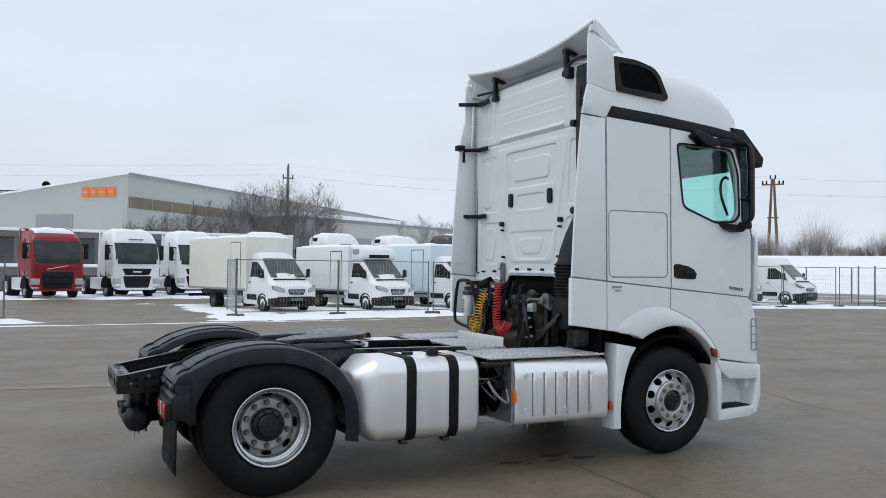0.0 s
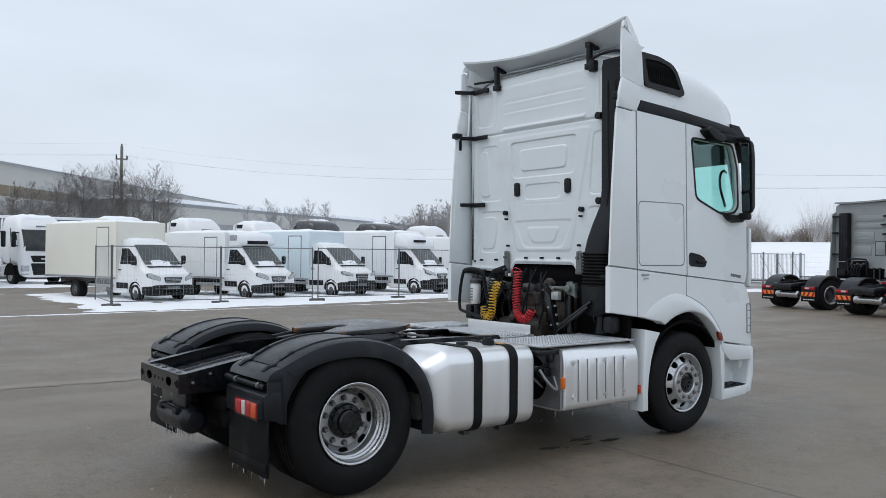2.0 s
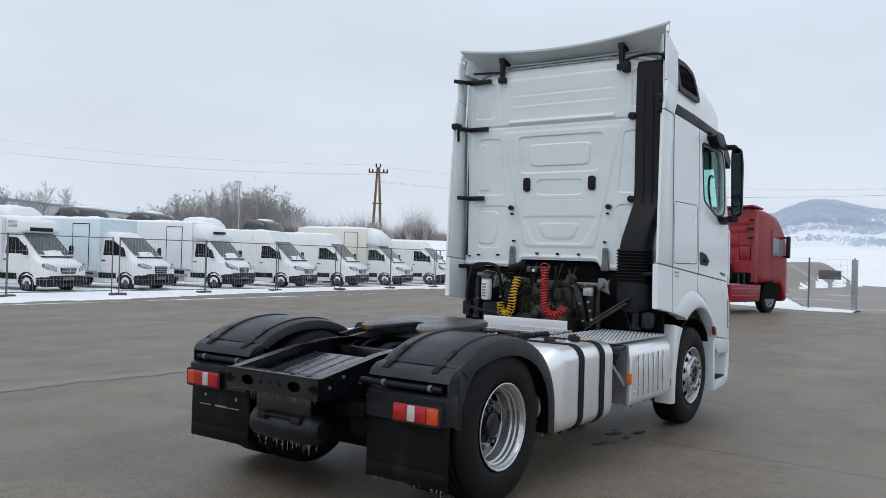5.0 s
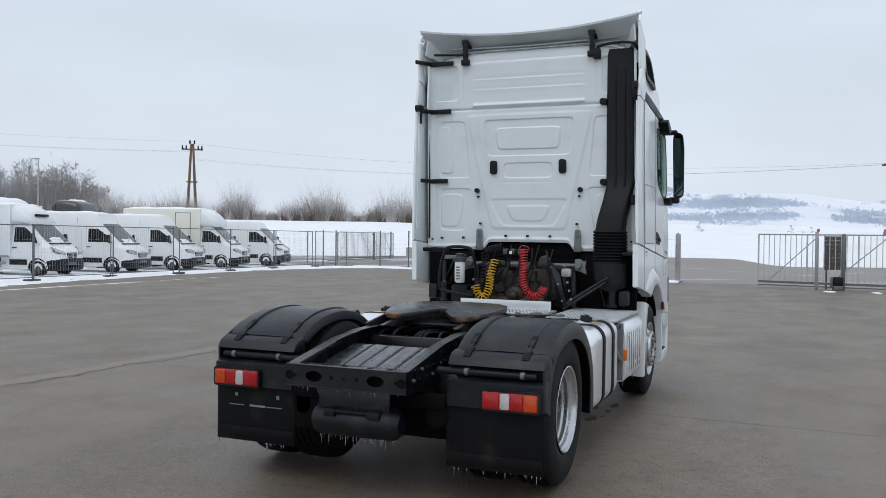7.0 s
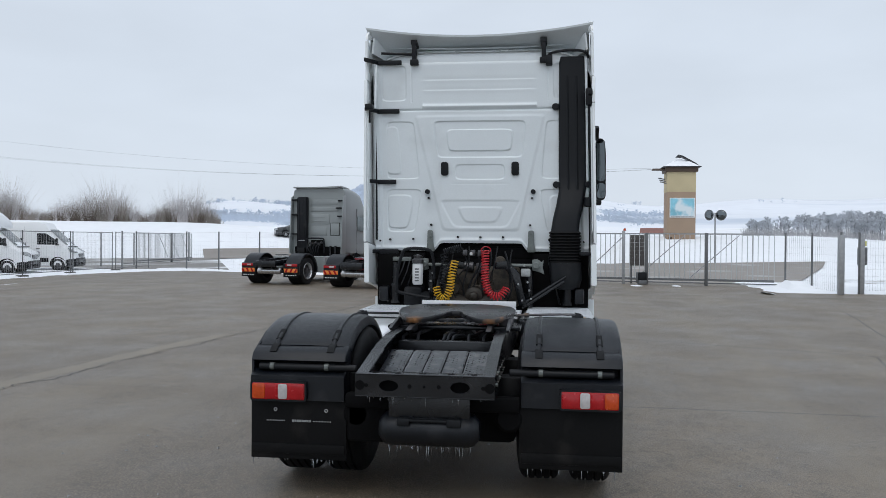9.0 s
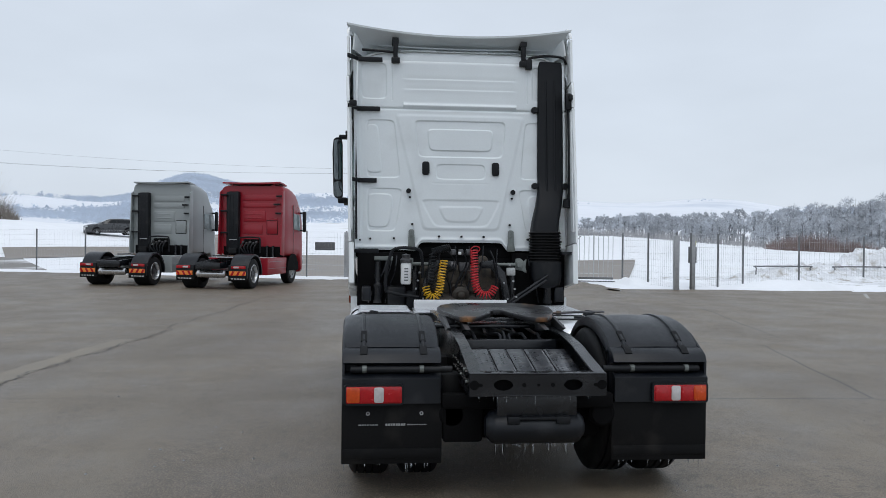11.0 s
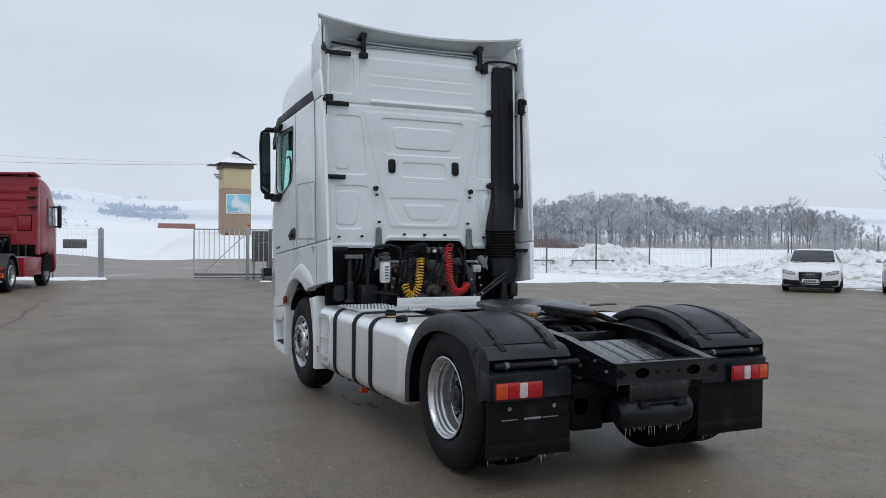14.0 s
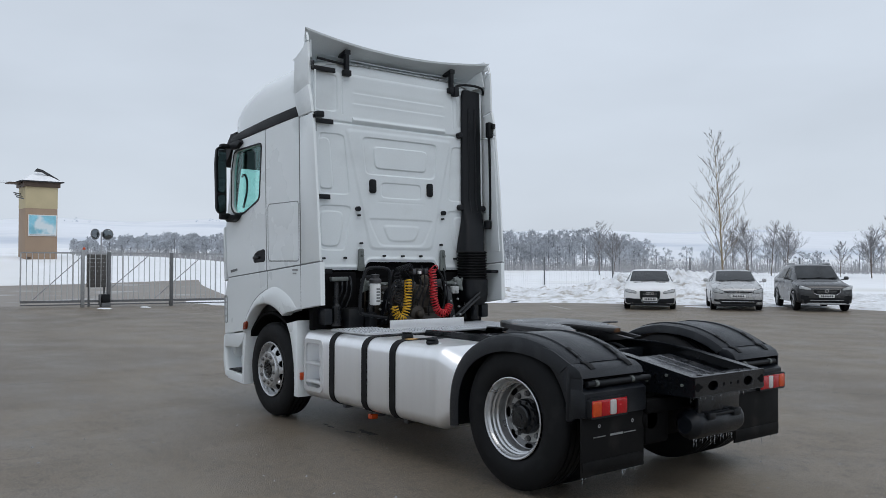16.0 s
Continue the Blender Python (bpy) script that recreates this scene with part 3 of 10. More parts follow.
    # wheel-arch flare, widening towards the rear
    bm, rows, flare = bmesh.new(), [], []
    for a in range(35, 124, 4):
        c_, s_ = math.cos(radians(a)), math.sin(radians(a))
        flare.append(((cx + r_in(a) * c_, cz + r_in(a) * s_), (cx + r_out(a) * c_, cz + r_out(a) * s_)))
    flare += [((3.36, 1.142), (3.215, 1.275)), ((3.28, 1.155), (3.165, 1.225)), ((3.18, 1.17), (3.12, 1.19))]
    for k_, ((xi, zi), (xo, zo)) in enumerate(flare):
        e_ = min(1.0, k_ / 2 + 0.4, (len(flare) - 1 - k_) / 4)
        at_ = lambda f: (xi + (xo - xi) * f, zi + (zo - zi) * f)
        rows.append([(at_(f)[0], HW + d, at_(f)[1]) for f, d in ((-0.05, -0.10), (-0.06, 0.004 * e_), (0.02, 0.014 * e_), (0.12, 0.018 * e_), (0.55, 0.013 * e_), (0.92, 0.003 * e_), (1.0, -0.006), (0.95, -0.05))])
    loft(bm, rows)
    cab_part("wheel_arch", fl(bm), white_paint)
    bm = bmesh.new()
    rows = []
    for a in range(20, 175, 6):
        c_, s_ = math.cos(radians(a)), math.sin(radians(a))
        rows.append([(cx + r * c_, y, cz + r * s_) for r, y in ((0.60, 0.75), (0.60, 1.15), (0.63, 1.15), (0.63, 0.75))])
    loft(bm, rows)
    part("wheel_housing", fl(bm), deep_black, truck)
    bm = bmesh.new()
    prism(bm, [(4.272, 0.915), (4.335, 0.900), (4.315, 0.985), (4.245, 1.005)], "y", HW - 0.01, HW + 0.024, 0.008)
    cab_part("side_marker", fl(bm), lamp_dim)
    # grey strip behind the waist joint imitates its soft shadow line
    cab_part("waist_gap", fl(prism(bmesh.new(), [(x, BELT(x) + d) for x, d in ((2.66, -0.012), (4.76, -0.012), (4.76, 0.012), (2.66, 0.012))], "y", HW - 0.04, HW - 0.014)), gap_grey, smooth=0)
    for x_, z_ in ((3.035, 1.20), (3.768, 1.245)):
        cab_part("panel_joint", fl(boxed(x_ - 0.003, x_ + 0.003, HW - 0.02, HW - 0.0025, z_, BELT(x_) - 0.006)), galv_dark, smooth=0)
    # white mudguard panel behind the front wheel
    bm = bmesh.new()
    inner = [(3.375, 1.03), (3.305, 0.93), (3.25, 0.78), (3.215, 0.62), (3.20, 0.45), (3.205, 0.295)]
    prism(bm, [(3.15, 1.07)] + inner + [(3.125, 0.295), (3.13, 0.6)], "y", 1.02, HW - 0.012, 0.012)
    part("front_mudguard", fl(bm), white_paint, truck)
    part("marker_lamp", fl(boxed(3.09, 3.122, 1.14, 1.19, 0.47, 0.545, 0.008)), lamp_amber, truck)
    # step box in front of the wheel
    bm = bmesh.new()
    prism(bm, [(4.318, 0.882), (4.866, 0.812), (4.872, 0.672), (4.50, 0.688), (4.40, 0.765)], "y", 0.95, HW - 0.006, 0.012)
    prism(bm, [(4.318, 0.882), (4.402, 0.765), (4.412, 0.60), (4.405, 0.30), (4.372, 0.285), (4.352, 0.55)], "y", 0.95, HW - 0.008, 0.01)
    prism(bm, [(4.372, 0.285), (4.405, 0.392), (4.83, 0.412), (4.79, 0.31)], "y", 0.95, HW - 0.01, 0.01)
    box(bm, 4.39, 4.87, 0.98, 1.02, 0.33, 0.68)
    cab_part("step_box", fl(bm), white_paint)
    bm = boxed(4.43, 4.80, 1.03, 1.20, 0.405, 0.42, 0.005)
    for k in range(5):
        box(bm, 4.45 + 0.07 * k, 4.49 + 0.07 * k, 1.04, 1.19, 0.419, 0.427)
    part("step_tread", fl(bm), black_plastic, truck)
    bm = bmesh.new()
    for q in range(3):
        box(bm, 4.50 + 0.03 * q, 4.52 + 0.03 * q, 1.02, 1.024, 0.50 + 0.05 * (q % 2), 0.60 + 0.02 * q)
    part("step_sticker", fl(bm), black_plastic, truck)
    # bumper corner
    bm = bmesh.new()
    prism(bm, [(4.79, 0.31), (4.83, 0.41), (4.866, 0.66), (4.872, 0.80), (4.90, 0.82), (4.935, 0.80), (4.94, 0.50), (4.89, 0.33)], "y", 0.55, HW - 0.012, 0.03, 3)
    cab_part("bumper_corner", fl(bm), white_paint)
    bm = bmesh.new()
    ring(bm, rrect(4.782, 4.858, 0.955, 1.275, 0.025), rrect(4.792, 4.848, 0.965, 1.265, 0.02), "y", HW - 0.012, HW + 0.004)
    for k in range(3):
        box(bm, 4.79, 4.85, HW - 0.008, HW + 0.001, 1.03 + 0.08 * k, 1.04 + 0.08 * k)
    cab_part("lamp_surround", fl(bm), galv)
    # wind deflector beside the windscreen
    bm = bmesh.new()
    prism(bm, [(4.835, 1.46), (4.885, 1.44), (4.905, 1.72), (4.90, 2.06), (4.86, 2.08)], "y", HW - 0.10, HW - 0.008, 0.012)
    cab_part("corner_deflector", fl(bm), white_paint)
    # mirror: a rounded housing with two glasses, on arms
    shape = rpoly([(1.315, 2.235), (1.335, 2.205), (1.405, 2.215), (1.432, 2.26), (1.440, 2.80), (1.425, 2.955), (1.385, 2.985), (1.325, 2.975), (1.310, 2.90)], 0.045, 4)
    rim = lambda k: [(1.375 + (y - 1.375) * k, 2.59 + (z - 2.59) * (1 - (1 - k) * 0.35)) for y, z in shape]
    bm = bmesh.new()
    loft(bm, [[(x, y, z) for y, z in rim(k)] for x, k in ((4.578, 0.95), (4.572, 0.99), (4.59, 1.02), (4.62, 0.98), (4.645, 0.84), (4.655, 0.5))])
    mir = cab_part("mirror", fl(bm), black_plastic, label="black twin mirror housing", smooth=50)
    for z0, z1 in ((2.235, 2.425), (2.45, 2.95)):
        bm = prism(bmesh.new(), rrect(1.326, 1.422, z0, z1, 0.035), "x", 4.563, 4.569)
        for v in bm.verts:
            v.co.x += 0.012 - (v.co.z - z0) * 0.045 - (v.co.y - 1.318) * 0.12
        cab_part("mirror_glass", fl(bm), mirror_glass, mir)
    cab_part("glass_divider", fl(boxed(4.552, 4.58, 1.318, 1.428, 2.428, 2.447, 0.004)), black_plastic, mir)
    bm = prism(bmesh.new(), rpoly([(4.30, 3.005), (4.42, 2.955), (4.58, 2.955), (4.68, 2.985), (4.69, 3.015), (4.55, 3.025), (4.45, 3.035), (4.33, 3.04)], 0.02), "y", 1.17, 1.27, 0.02)
    box(bm, 4.58, 4.68, 1.24, 1.36, 2.965, 3.02, 0.02)
    cab_part("mirror_arm", fl(bm), black_plastic, mir)
    bm = prism(bmesh.new(), rpoly([(4.36, 2.205), (4.58, 2.19), (4.69, 2.225), (4.70, 2.185), (4.62, 2.125), (4.52, 2.12), (4.42, 2.15)], 0.02), "y", 1.19, 1.30, 0.02)
    box(bm, 4.58, 4.66, 1.26, 1.38, 2.15, 2.225, 0.02)
    cab_part("mirror_arm", fl(bm), black_plastic, mir)
    # kerb mirror over the door window
    if sgn < 0:
        bm = prism(bmesh.new(), rpoly([(3.99, 3.035), (4.02, 3.005), (4.12, 2.945), (4.22, 2.925), (4.32, 2.955), (4.28, 3.005), (4.20, 3.035), (4.06, 3.075)], 0.03), "y", 1.20, 1.33, 0.035, 3)
        box(bm, 4.03, 4.14, 1.19, 1.27, 3.05, 3.09, 0.012)
        cab_part("kerb_mirror", fl(bm), black_plastic, label="black kerb mirror above the door window", smooth=50)
    # black band under the roof
    bm = bmesh.new()
    prism(bm, [(3.042, 3.138), (3.51, 3.112), (3.77, 3.094), (4.45, 3.050), (4.62, 3.035), (4.65, 3.075), (4.58, 3.115), (4.30, 3.150), (3.70, 3.205), (3.105, 3.242)], "y", HW - 0.07, HW + 0.004, 0.008)
    cab_part("roof_band", fl(bm), black_plastic)
    # air intake grille on the roof's right side only
    if sgn < 0:
        bm = bmesh.new()
        gr = rpoly([(3.155, 3.385), (3.128, 3.715), (3.40, 3.705), (3.60, 3.655), (3.665, 3.595), (3.752, 3.385), (3.725, 3.345)], 0.04)
        gi = rpoly([(3.215, 3.43), (3.185, 3.655), (3.40, 3.655), (3.57, 3.615), (3.62, 3.565), (3.69, 3.40)], 0.03)
        tilt = lambda p: Vector((p.x, p.y - max(0.0, p.z - 3.35) * 0.10, p.z))
        ring(bm, gr, gi, "y", HW - 0.06, HW + 0.012, fn=tilt)
        grl = cab_part("side_grille", fl(bm), black_plastic)
        bm = bmesh.new()
        prism(bm, gi, "y", HW - 0.05, HW + 0.001)
        for k in range(16):
            xx = 3.20 + k * 0.03
            box(bm, xx, xx + 0.010, HW - 0.02, HW + 0.007, 3.43 - (xx - 3.2) * 0.05, min(3.63 - (xx - 3.2) * 0.07, 3.60 - max(0, xx - 3.58) * 1.9))
        for v in bm.verts:
            v.co = tilt(v.co)
        cab_part("grille_slats", fl(bm), deep_black, grl)
    # grab rail and dark gap behind the door glass
    bm = tube(bmesh.new(), curve([(4.63, 1.08, 2.30), (4.56, 1.07, 2.48), (4.555, 1.07, 2.62), (4.60, 1.08, 2.68), (4.64, 1.09, 2.66)]), 0.013, 8)
    cab_part("grab_rail", fl(bm), black_plastic)

# roof: skinned cross sections
def roof_row(x, h, w, n=28):
    row = []
    for i in range(n + 1):
        t = -1 + 2 * i / n
        y = w * math.copysign(1 - (1 - abs(t)) ** 1.7, t)
        q = min(abs(y) / w, 1.0)
        z = 3.20 + h * max(0.0, 1 - q ** 6.0) ** 0.36
        row.append((x, y, z if q < 0.9999 else 3.06))
    return row


bm = bmesh.new()
rows = [roof_row(x, h, w) for x, h, w in ((2.98, 0.53, 1.215), (3.06, 0.575, 1.217), (3.15, 0.592, 1.218), (3.35, 0.594, 1.218), (3.6, 0.590, 1.215), (3.85, 0.575, 1.212), (4.08, 0.545, 1.208), (4.27, 0.497, 1.20), (4.42, 0.437, 1.19), (4.53, 0.37, 1.175), (4.61, 0.295, 1.16), (4.67, 0.205, 1.14), (4.72, 0.09, 1.11))]
loft(bm, rows, closed=False, caps=False)
cab_part("roof", bm, white_paint, smooth=60)
bm = bmesh.new()
edge = roof_row(3.0, 0.53, 1.215)
loft(bm, [[(2.995, y, 3.63) for x, y, z in edge], [(x, y, z) for x, y, z in edge]], closed=False, caps=False)
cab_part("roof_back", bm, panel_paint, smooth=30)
# roof deflector, open towards the back
def defl_row(x, z_mid, curl, wide=HW, n=24):
    return [(x + 0.03 * (1 - (2 * i / n - 1) ** 2), wide * (2 * i / n - 1), z_mid + curl * (2 * i / n - 1) ** 2) for i in range(n + 1)]


bm = bmesh.new()
top = [defl_row(2.885, 3.905, 0.10), defl_row(2.94, 3.885, 0.05, 1.20), defl_row(3.03, 3.855, 0.0, 1.15), defl_row(3.13, 3.81, -0.03, 1.08), defl_row(3.23, 3.765, -0.05, 1.0), defl_row(3.36, 3.73, -0.07, 0.92)]
bot = [[(p[0], p[1] * 0.99, p[2] - 0.022) for p in row] for row in top]
loft(bm, top, closed=False, caps=False)
cab_part("roof_deflector", bm, white_paint, smooth=60)
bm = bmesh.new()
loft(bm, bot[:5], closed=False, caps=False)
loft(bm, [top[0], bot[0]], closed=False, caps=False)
cab_part("deflector_underside", bm, shade_under, smooth=60)
for sgn in (-1, 1):
    # flank between the deflector's edge and the roof
    bm = bmesh.new()
    edge = [row[-1] for row in top]
    loft(bm, [[(x + 0.01, y - 0.03, z) for x, y, z in edge], [(x + 0.03, min(y + 0.02, HW - 0.045), z - 0.08) for x, y, z in edge], [(x + 0.02, min(y + 0.05, HW - 0.045), 3.52) for x, y, z in edge]], closed=False, caps=False)
    cab_part("deflector_flank", bm if sgn > 0 else flip_y(bm), white_paint, smooth=60)
    # inner baffle seen from behind
    bm = bmesh.new()
    prism(bm, [(2.90, 3.72), (2.93, 3.90), (3.2, 3.80), (3.2, 3.66)], "y", 0.98, 1.0, 0.004)
    for v in bm.verts:
        v.co.y += (3.2 - v.co.x) * 0.55
    cab_part("deflector_baffle", bm if sgn > 0 else flip_y(bm), shade_under)
    # strut brackets of the deflector
    yb = 0.70
    bm = boxed(2.935, 2.985, yb - 0.024, yb + 0.024, 3.62, 3.865, 0.008)
    box(bm, 2.93, 2.99, yb - 0.045, yb + 0.045, 3.60, 3.66, 0.008)
    prism(bm, [(2.93, 3.82), (2.99, 3.82), (3.08, 3.80), (3.08, 3.83), (2.93, 3.87)], "y", yb - 0.035, yb + 0.035, 0.006)
    cab_part("deflector_bracket", bm if sgn > 0 else flip_y(bm), black_plastic)
bm = bmesh.new()
loft(bm, [[(3.06, y, 3.745 - 0.012 * sgn_ + 0.02 * (y / 1.0) ** 2) for y in np.linspace(-0.98, 0.98, 13)] for sgn_ in (0, 1)] + [[(2.975, y, 3.735 + 0.02 * (y / 1.0) ** 2) for y in np.linspace(-0.98, 0.98, 13)]], closed=False, caps=False)
cab_part("deflector_ledge", bm, white_paint, smooth=40)
bm = bmesh.new()
loft(bm, [[(3.07, y, 3.80 + 0.03 * (y / 1.0) ** 2 - 0.02 * q) for y in np.linspace(-0.99, 0.99, 13)] for q in (0, 1)] + [[(3.02, y, 3.775 + 0.03 * (y / 1.0) ** 2) for y in np.linspace(-0.99, 0.99, 13)]], closed=False, caps=False)
cab_part("deflector_rib", bm, shade_under, smooth=40)
bm = bmesh.new()
tube(bm, [(2.97, 0.72, 3.72), (2.93, 1.06, 3.73)], 0.014)
cab_part("deflector_stay", bm, black_plastic)

# back wall: pressed sheet with raised fields
def sd_poly(y, z, pts):
    """Signed distance to a convex outline given anticlockwise in (y, z)."""
    d = 0.0
    for i in range(len(pts)):
        (a, b), (c, e) = pts[i], pts[(i + 1) % len(pts)]
        nx, ny = e - b, -(c - a)
        k = math.hypot(nx, ny)
        d = d + np.exp(np.clip(((y - a) * nx + (z - b) * ny) / k / 0.022, -30, 30))
    return 0.022 * np.log(d)      # corners come out rounded


def back_wall(u, v):
    y = (u - 0.5) * 2 * 1.155
    low = 1.585 + 0.085 / (1 + np.exp((np.abs(y) - 0.47) / 0.014))
    z = low + (3.665 - low) * v
    x = np.full_like(y, 2.985)

    def press(pts, h, soft=0.007):
        s = np.clip(0.5 - sd_poly(y, z, pts) / (2 * soft), 0, 1)
        return 0.66 * h * (s * s * (3 - 2 * s))

    def lip(pts, h, wdt=0.02):
        return h * np.exp(-(sd_poly(y, z, pts) / wdt) ** 2)

    R = lambda a, b, c, d: [(a, c), (b, c), (b, d), (a, d)]
    # main field, tapering downwards
    x -= press([(-0.41, 1.81), (0.41, 1.81), (0.70, 3.05), (-0.70, 3.05)], 0.012, 0.02)
    x += press([(-0.46, 2.60), (0.46, 2.60), (0.50, 2.99), (-0.50, 2.99)], 0.020)
    x -= press([(-0.34, 2.67), (0.34, 2.67), (0.36, 2.90), (-0.36, 2.90)], 0.018)
    x += press(R(-0.27, 0.27, 2.36, 2.52), 0.012)
    x += press([(-0.36, 2.30), (0.36, 2.30), (0.36, 2.325), (-0.36, 2.325)], 0.010)
    x += press([(-0.29, 1.845), (0.29, 1.845), (0.44, 2.13), (-0.44, 2.13)], 0.010, 0.014)
    x -= press([(-0.17, 1.895), (0.17, 1.895), (0.25, 2.06), (-0.25, 2.06)], 0.010, 0.014)
    for sg in (-1, 1):
        f = (lambda p: p) if sg > 0 else (lambda p: [(-a, b) for a, b in reversed(p)])
        x += press(f([(0.66, 2.37), (1.02, 2.37), (1.02, 2.99), (0.72, 2.99)]), 0.014)
        x -= press(f([(0.86, 2.42), (1.02, 2.42), (1.02, 2.94), (0.90, 2.94)]), 0.014)
        x += press(f([(0.72, 1.79), (1.02, 1.79), (1.02, 2.25), (0.64, 2.25)]), 0.014)
        x -= press(f([(0.80, 1.83), (1.01, 1.83), (1.01, 2.19), (0.75, 2.19), (0.73, 2.10)]), 0.014)
        x += press(f([(0.80, 3.22), (1.07, 3.22), (1.07, 3.60), (0.80, 3.60)]), 0.016)
        x -= press(f([(1.085, 1.55), (1.2, 1.55), (1.2, 3.7), (1.085, 3.7)]), 0.035, 0.02)
    # upper field and the joint below it
    x += 0.016 * np.exp(-((z - 3.115) / 0.012) ** 2)
    x -= 0.018 * np.exp(-((z - 3.155) / 0.02) ** 2) * (np.abs(y) < 0.62)
    for zc, hc in ((3.44, 0.0026), (3.33, 0.0026)):
        x += hc * np.tanh((z - zc) / 0.006) * np.exp(-((z - zc) / 0.03) ** 2) / (1 + np.exp((np.abs(y) - 0.60) / 0.012))
    for yc in (-0.74, 0.74):
        x += 0.005 * np.exp(-((y - yc) / 0.006) ** 2) * (z > 3.2) * (z < 3.6)
    x += 0.03 * np.clip((z - 3.60) / 0.06, 0, 1) ** 2
    x -= 0.012 * np.exp(-((z - low - 0.03) / 0.02) ** 2)
    return x, y + np.maximum(0, z - 0.95) * 0.0185, z


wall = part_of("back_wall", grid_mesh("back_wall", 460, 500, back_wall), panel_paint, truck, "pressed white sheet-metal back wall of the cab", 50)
wall.data.flip_normals()
bm = boxed(3.06, 3.09, -1.15, 1.15, 1.60, 3.64)
cab_part("back_liner", bm, deep_black)
for sgn in (-1, 1):
    bm = prism(bmesh.new(), rrect(sgn * 0.382 - 0.04, sgn * 0.382 + 0.04, 2.40, 2.548, 0.028), "x", 2.955, 2.985, 0.005)
    cab_part("wall_slot", bm, black_plastic, wall)
    for yy, zz, r in ((0.572, 2.226, 0.026), (0.56, 2.158, 0.011), (0.535, 1.866, 0.012), (0.99, 1.705, 0.011), (0.735, 1.71, 0.012), (0.245, 1.735, 0.012), (1.10, 1.69, 0.010)):
        bm = cyl(bmesh.new(), (0, sgn * yy, zz), "x", r, 2.945, 2.99, 14)
        cab_part("wall_plug", bm, black_plastic, wall)
cab_part("wall_plug", cyl(bmesh.new(), (0, 0.0, 1.735), "x", 0.012, 2.945, 2.99, 14), black_plastic, wall)
# hinge brackets at the foot of the wall
for sgn in (-1, 1):
    bm = bmesh.new()
    prism(bm, rpoly([(-0.030, 1.81), (0.030, 1.81), (0.034, 1.66), (0.050, 1.575), (-0.050, 1.575), (-0.034, 1.66)], 0.024), "x", 2.945, 2.970, 0.005)
    cyl(bm, (0, 0, 1.78), "x", 0.012, 2.935, 2.95, 10)
    cyl(bm, (0, 0, 1.74), "x", 0.014, 2.915, 2.935, 10)
    for v in bm.verts:
        v.co.y += sgn * 0.545
    cab_part("lock_bracket", bm, bracket_grey)
# black stays that carry the left fairing
for z, y_in in ((3.635, 0.84), (3.105, 0.87), (2.335, 0.915), (1.575, 0.90)):
    bm = boxed(2.945, 2.965, y_in, 1.12, z - 0.028, z + 0.022, 0.006)
    prism(bm, [(2.945, 1.10), (2.965, 1.10), (2.80, 1.215), (2.76, 1.215), (2.77, 1.195)], "z", z - 0.022, z + 0.02, 0.005)
    cab_part("fairing_stay", bm, black_plastic)
bm = boxed(2.70, 2.80, 1.12, 1.20, 3.09, 3.15, 0.01)
box(bm, 2.79, 2.82, 1.16, 1.19, 2.96, 3.08, 0.005)
cab_part("fairing_joint", bm, black_plastic)
bm = tube(bmesh.new(), [(2.98, 1.13, 3.62), (2.97, 1.135, 2.4), (2.96, 1.14, 1.7)], 0.012)
cab_part("edge_seal", bm, black_plastic)
# white tube standing in for the left fairing's flange
cab_part("edge_seal", tube(bmesh.new(), [(2.90, 1.11, 3.60), (2.885, 1.125, 3.13)], 0.011), white_paint)
# air intake duct on the right of the back wall
def duct_row(z, y0, y1, x0=2.95, x1=2.995):
    return [(px, py, z) for px, py in rrect(x0, x1, y0, y1, min(0.05, (x1 - x0) * 0.45), 3)]


bm = bmesh.new()
prof = [(3.66, -1.125, -0.875), (3.60, -1.13, -0.86), (3.0, -1.135, -0.85), (2.40, -1.135, -0.845), (2.25, -1.13, -0.845, 2.92), (2.08, -1.10, -0.815, 2.84), (1.92, -1.06, -0.775, 2.80), (1.79, -1.045, -0.755, 2.78)]
loft(bm, [duct_row(*p) for p in prof])
for k in (0.33, 0.66):
    rows = []
    for z, xx in ((3.45, 2.946), (3.0, 2.946), (2.5, 2.946), (2.40, 2.946), (2.25, 2.916)):
        yy = -1.135 + 0.29 * k
        rows.append([(xx, yy - 0.012, z), (xx - 0.007, yy, z), (xx, yy + 0.012, z), (xx + 0.01, yy, z)])
    loft(bm, rows)
duct = cab_part("intake_duct", bm, black_plastic, label="tall black plastic air intake duct")
bm = bmesh.new()
rows = []
for k in range(23):
    z = 1.80 - k * 0.0155
    e = 0.012 if k % 2 else -0.006
    rows.append(duct_row(z, -1.06 - e, -0.745 + e, 2.77 - e, 2.96 + e))
loft(bm, rows)
cab_part("bellows", bm, rubber, duct)
bm = bmesh.new()
loft(bm, [duct_row(z, a, b, 2.755, 2.985) for z, a, b in ((1.47, -1.07, -0.735), (1.30, -1.07, -0.74), (1.22, -1.05, -0.77), (1.19, -0.98, -0.84))])
cab_part("air_box", bm, black_plastic, duct)
for z, s in ((3.13, 1), (2.30, 1), (2.30, -1)):
    bm = bmesh.new()
    yy = -0.815 if s > 0 else -1.155
    cyl(bm, (0, yy, z), "x", 0.035, 2.93, 2.99, 14, 0.008)
    box(bm, 2.935, 2.985, min(yy, yy - s * 0.04), max(yy, yy - s * 0.04), z - 0.03, z + 0.03, 0.008)
    cab_part("duct_mount", bm, black_plastic, duct)
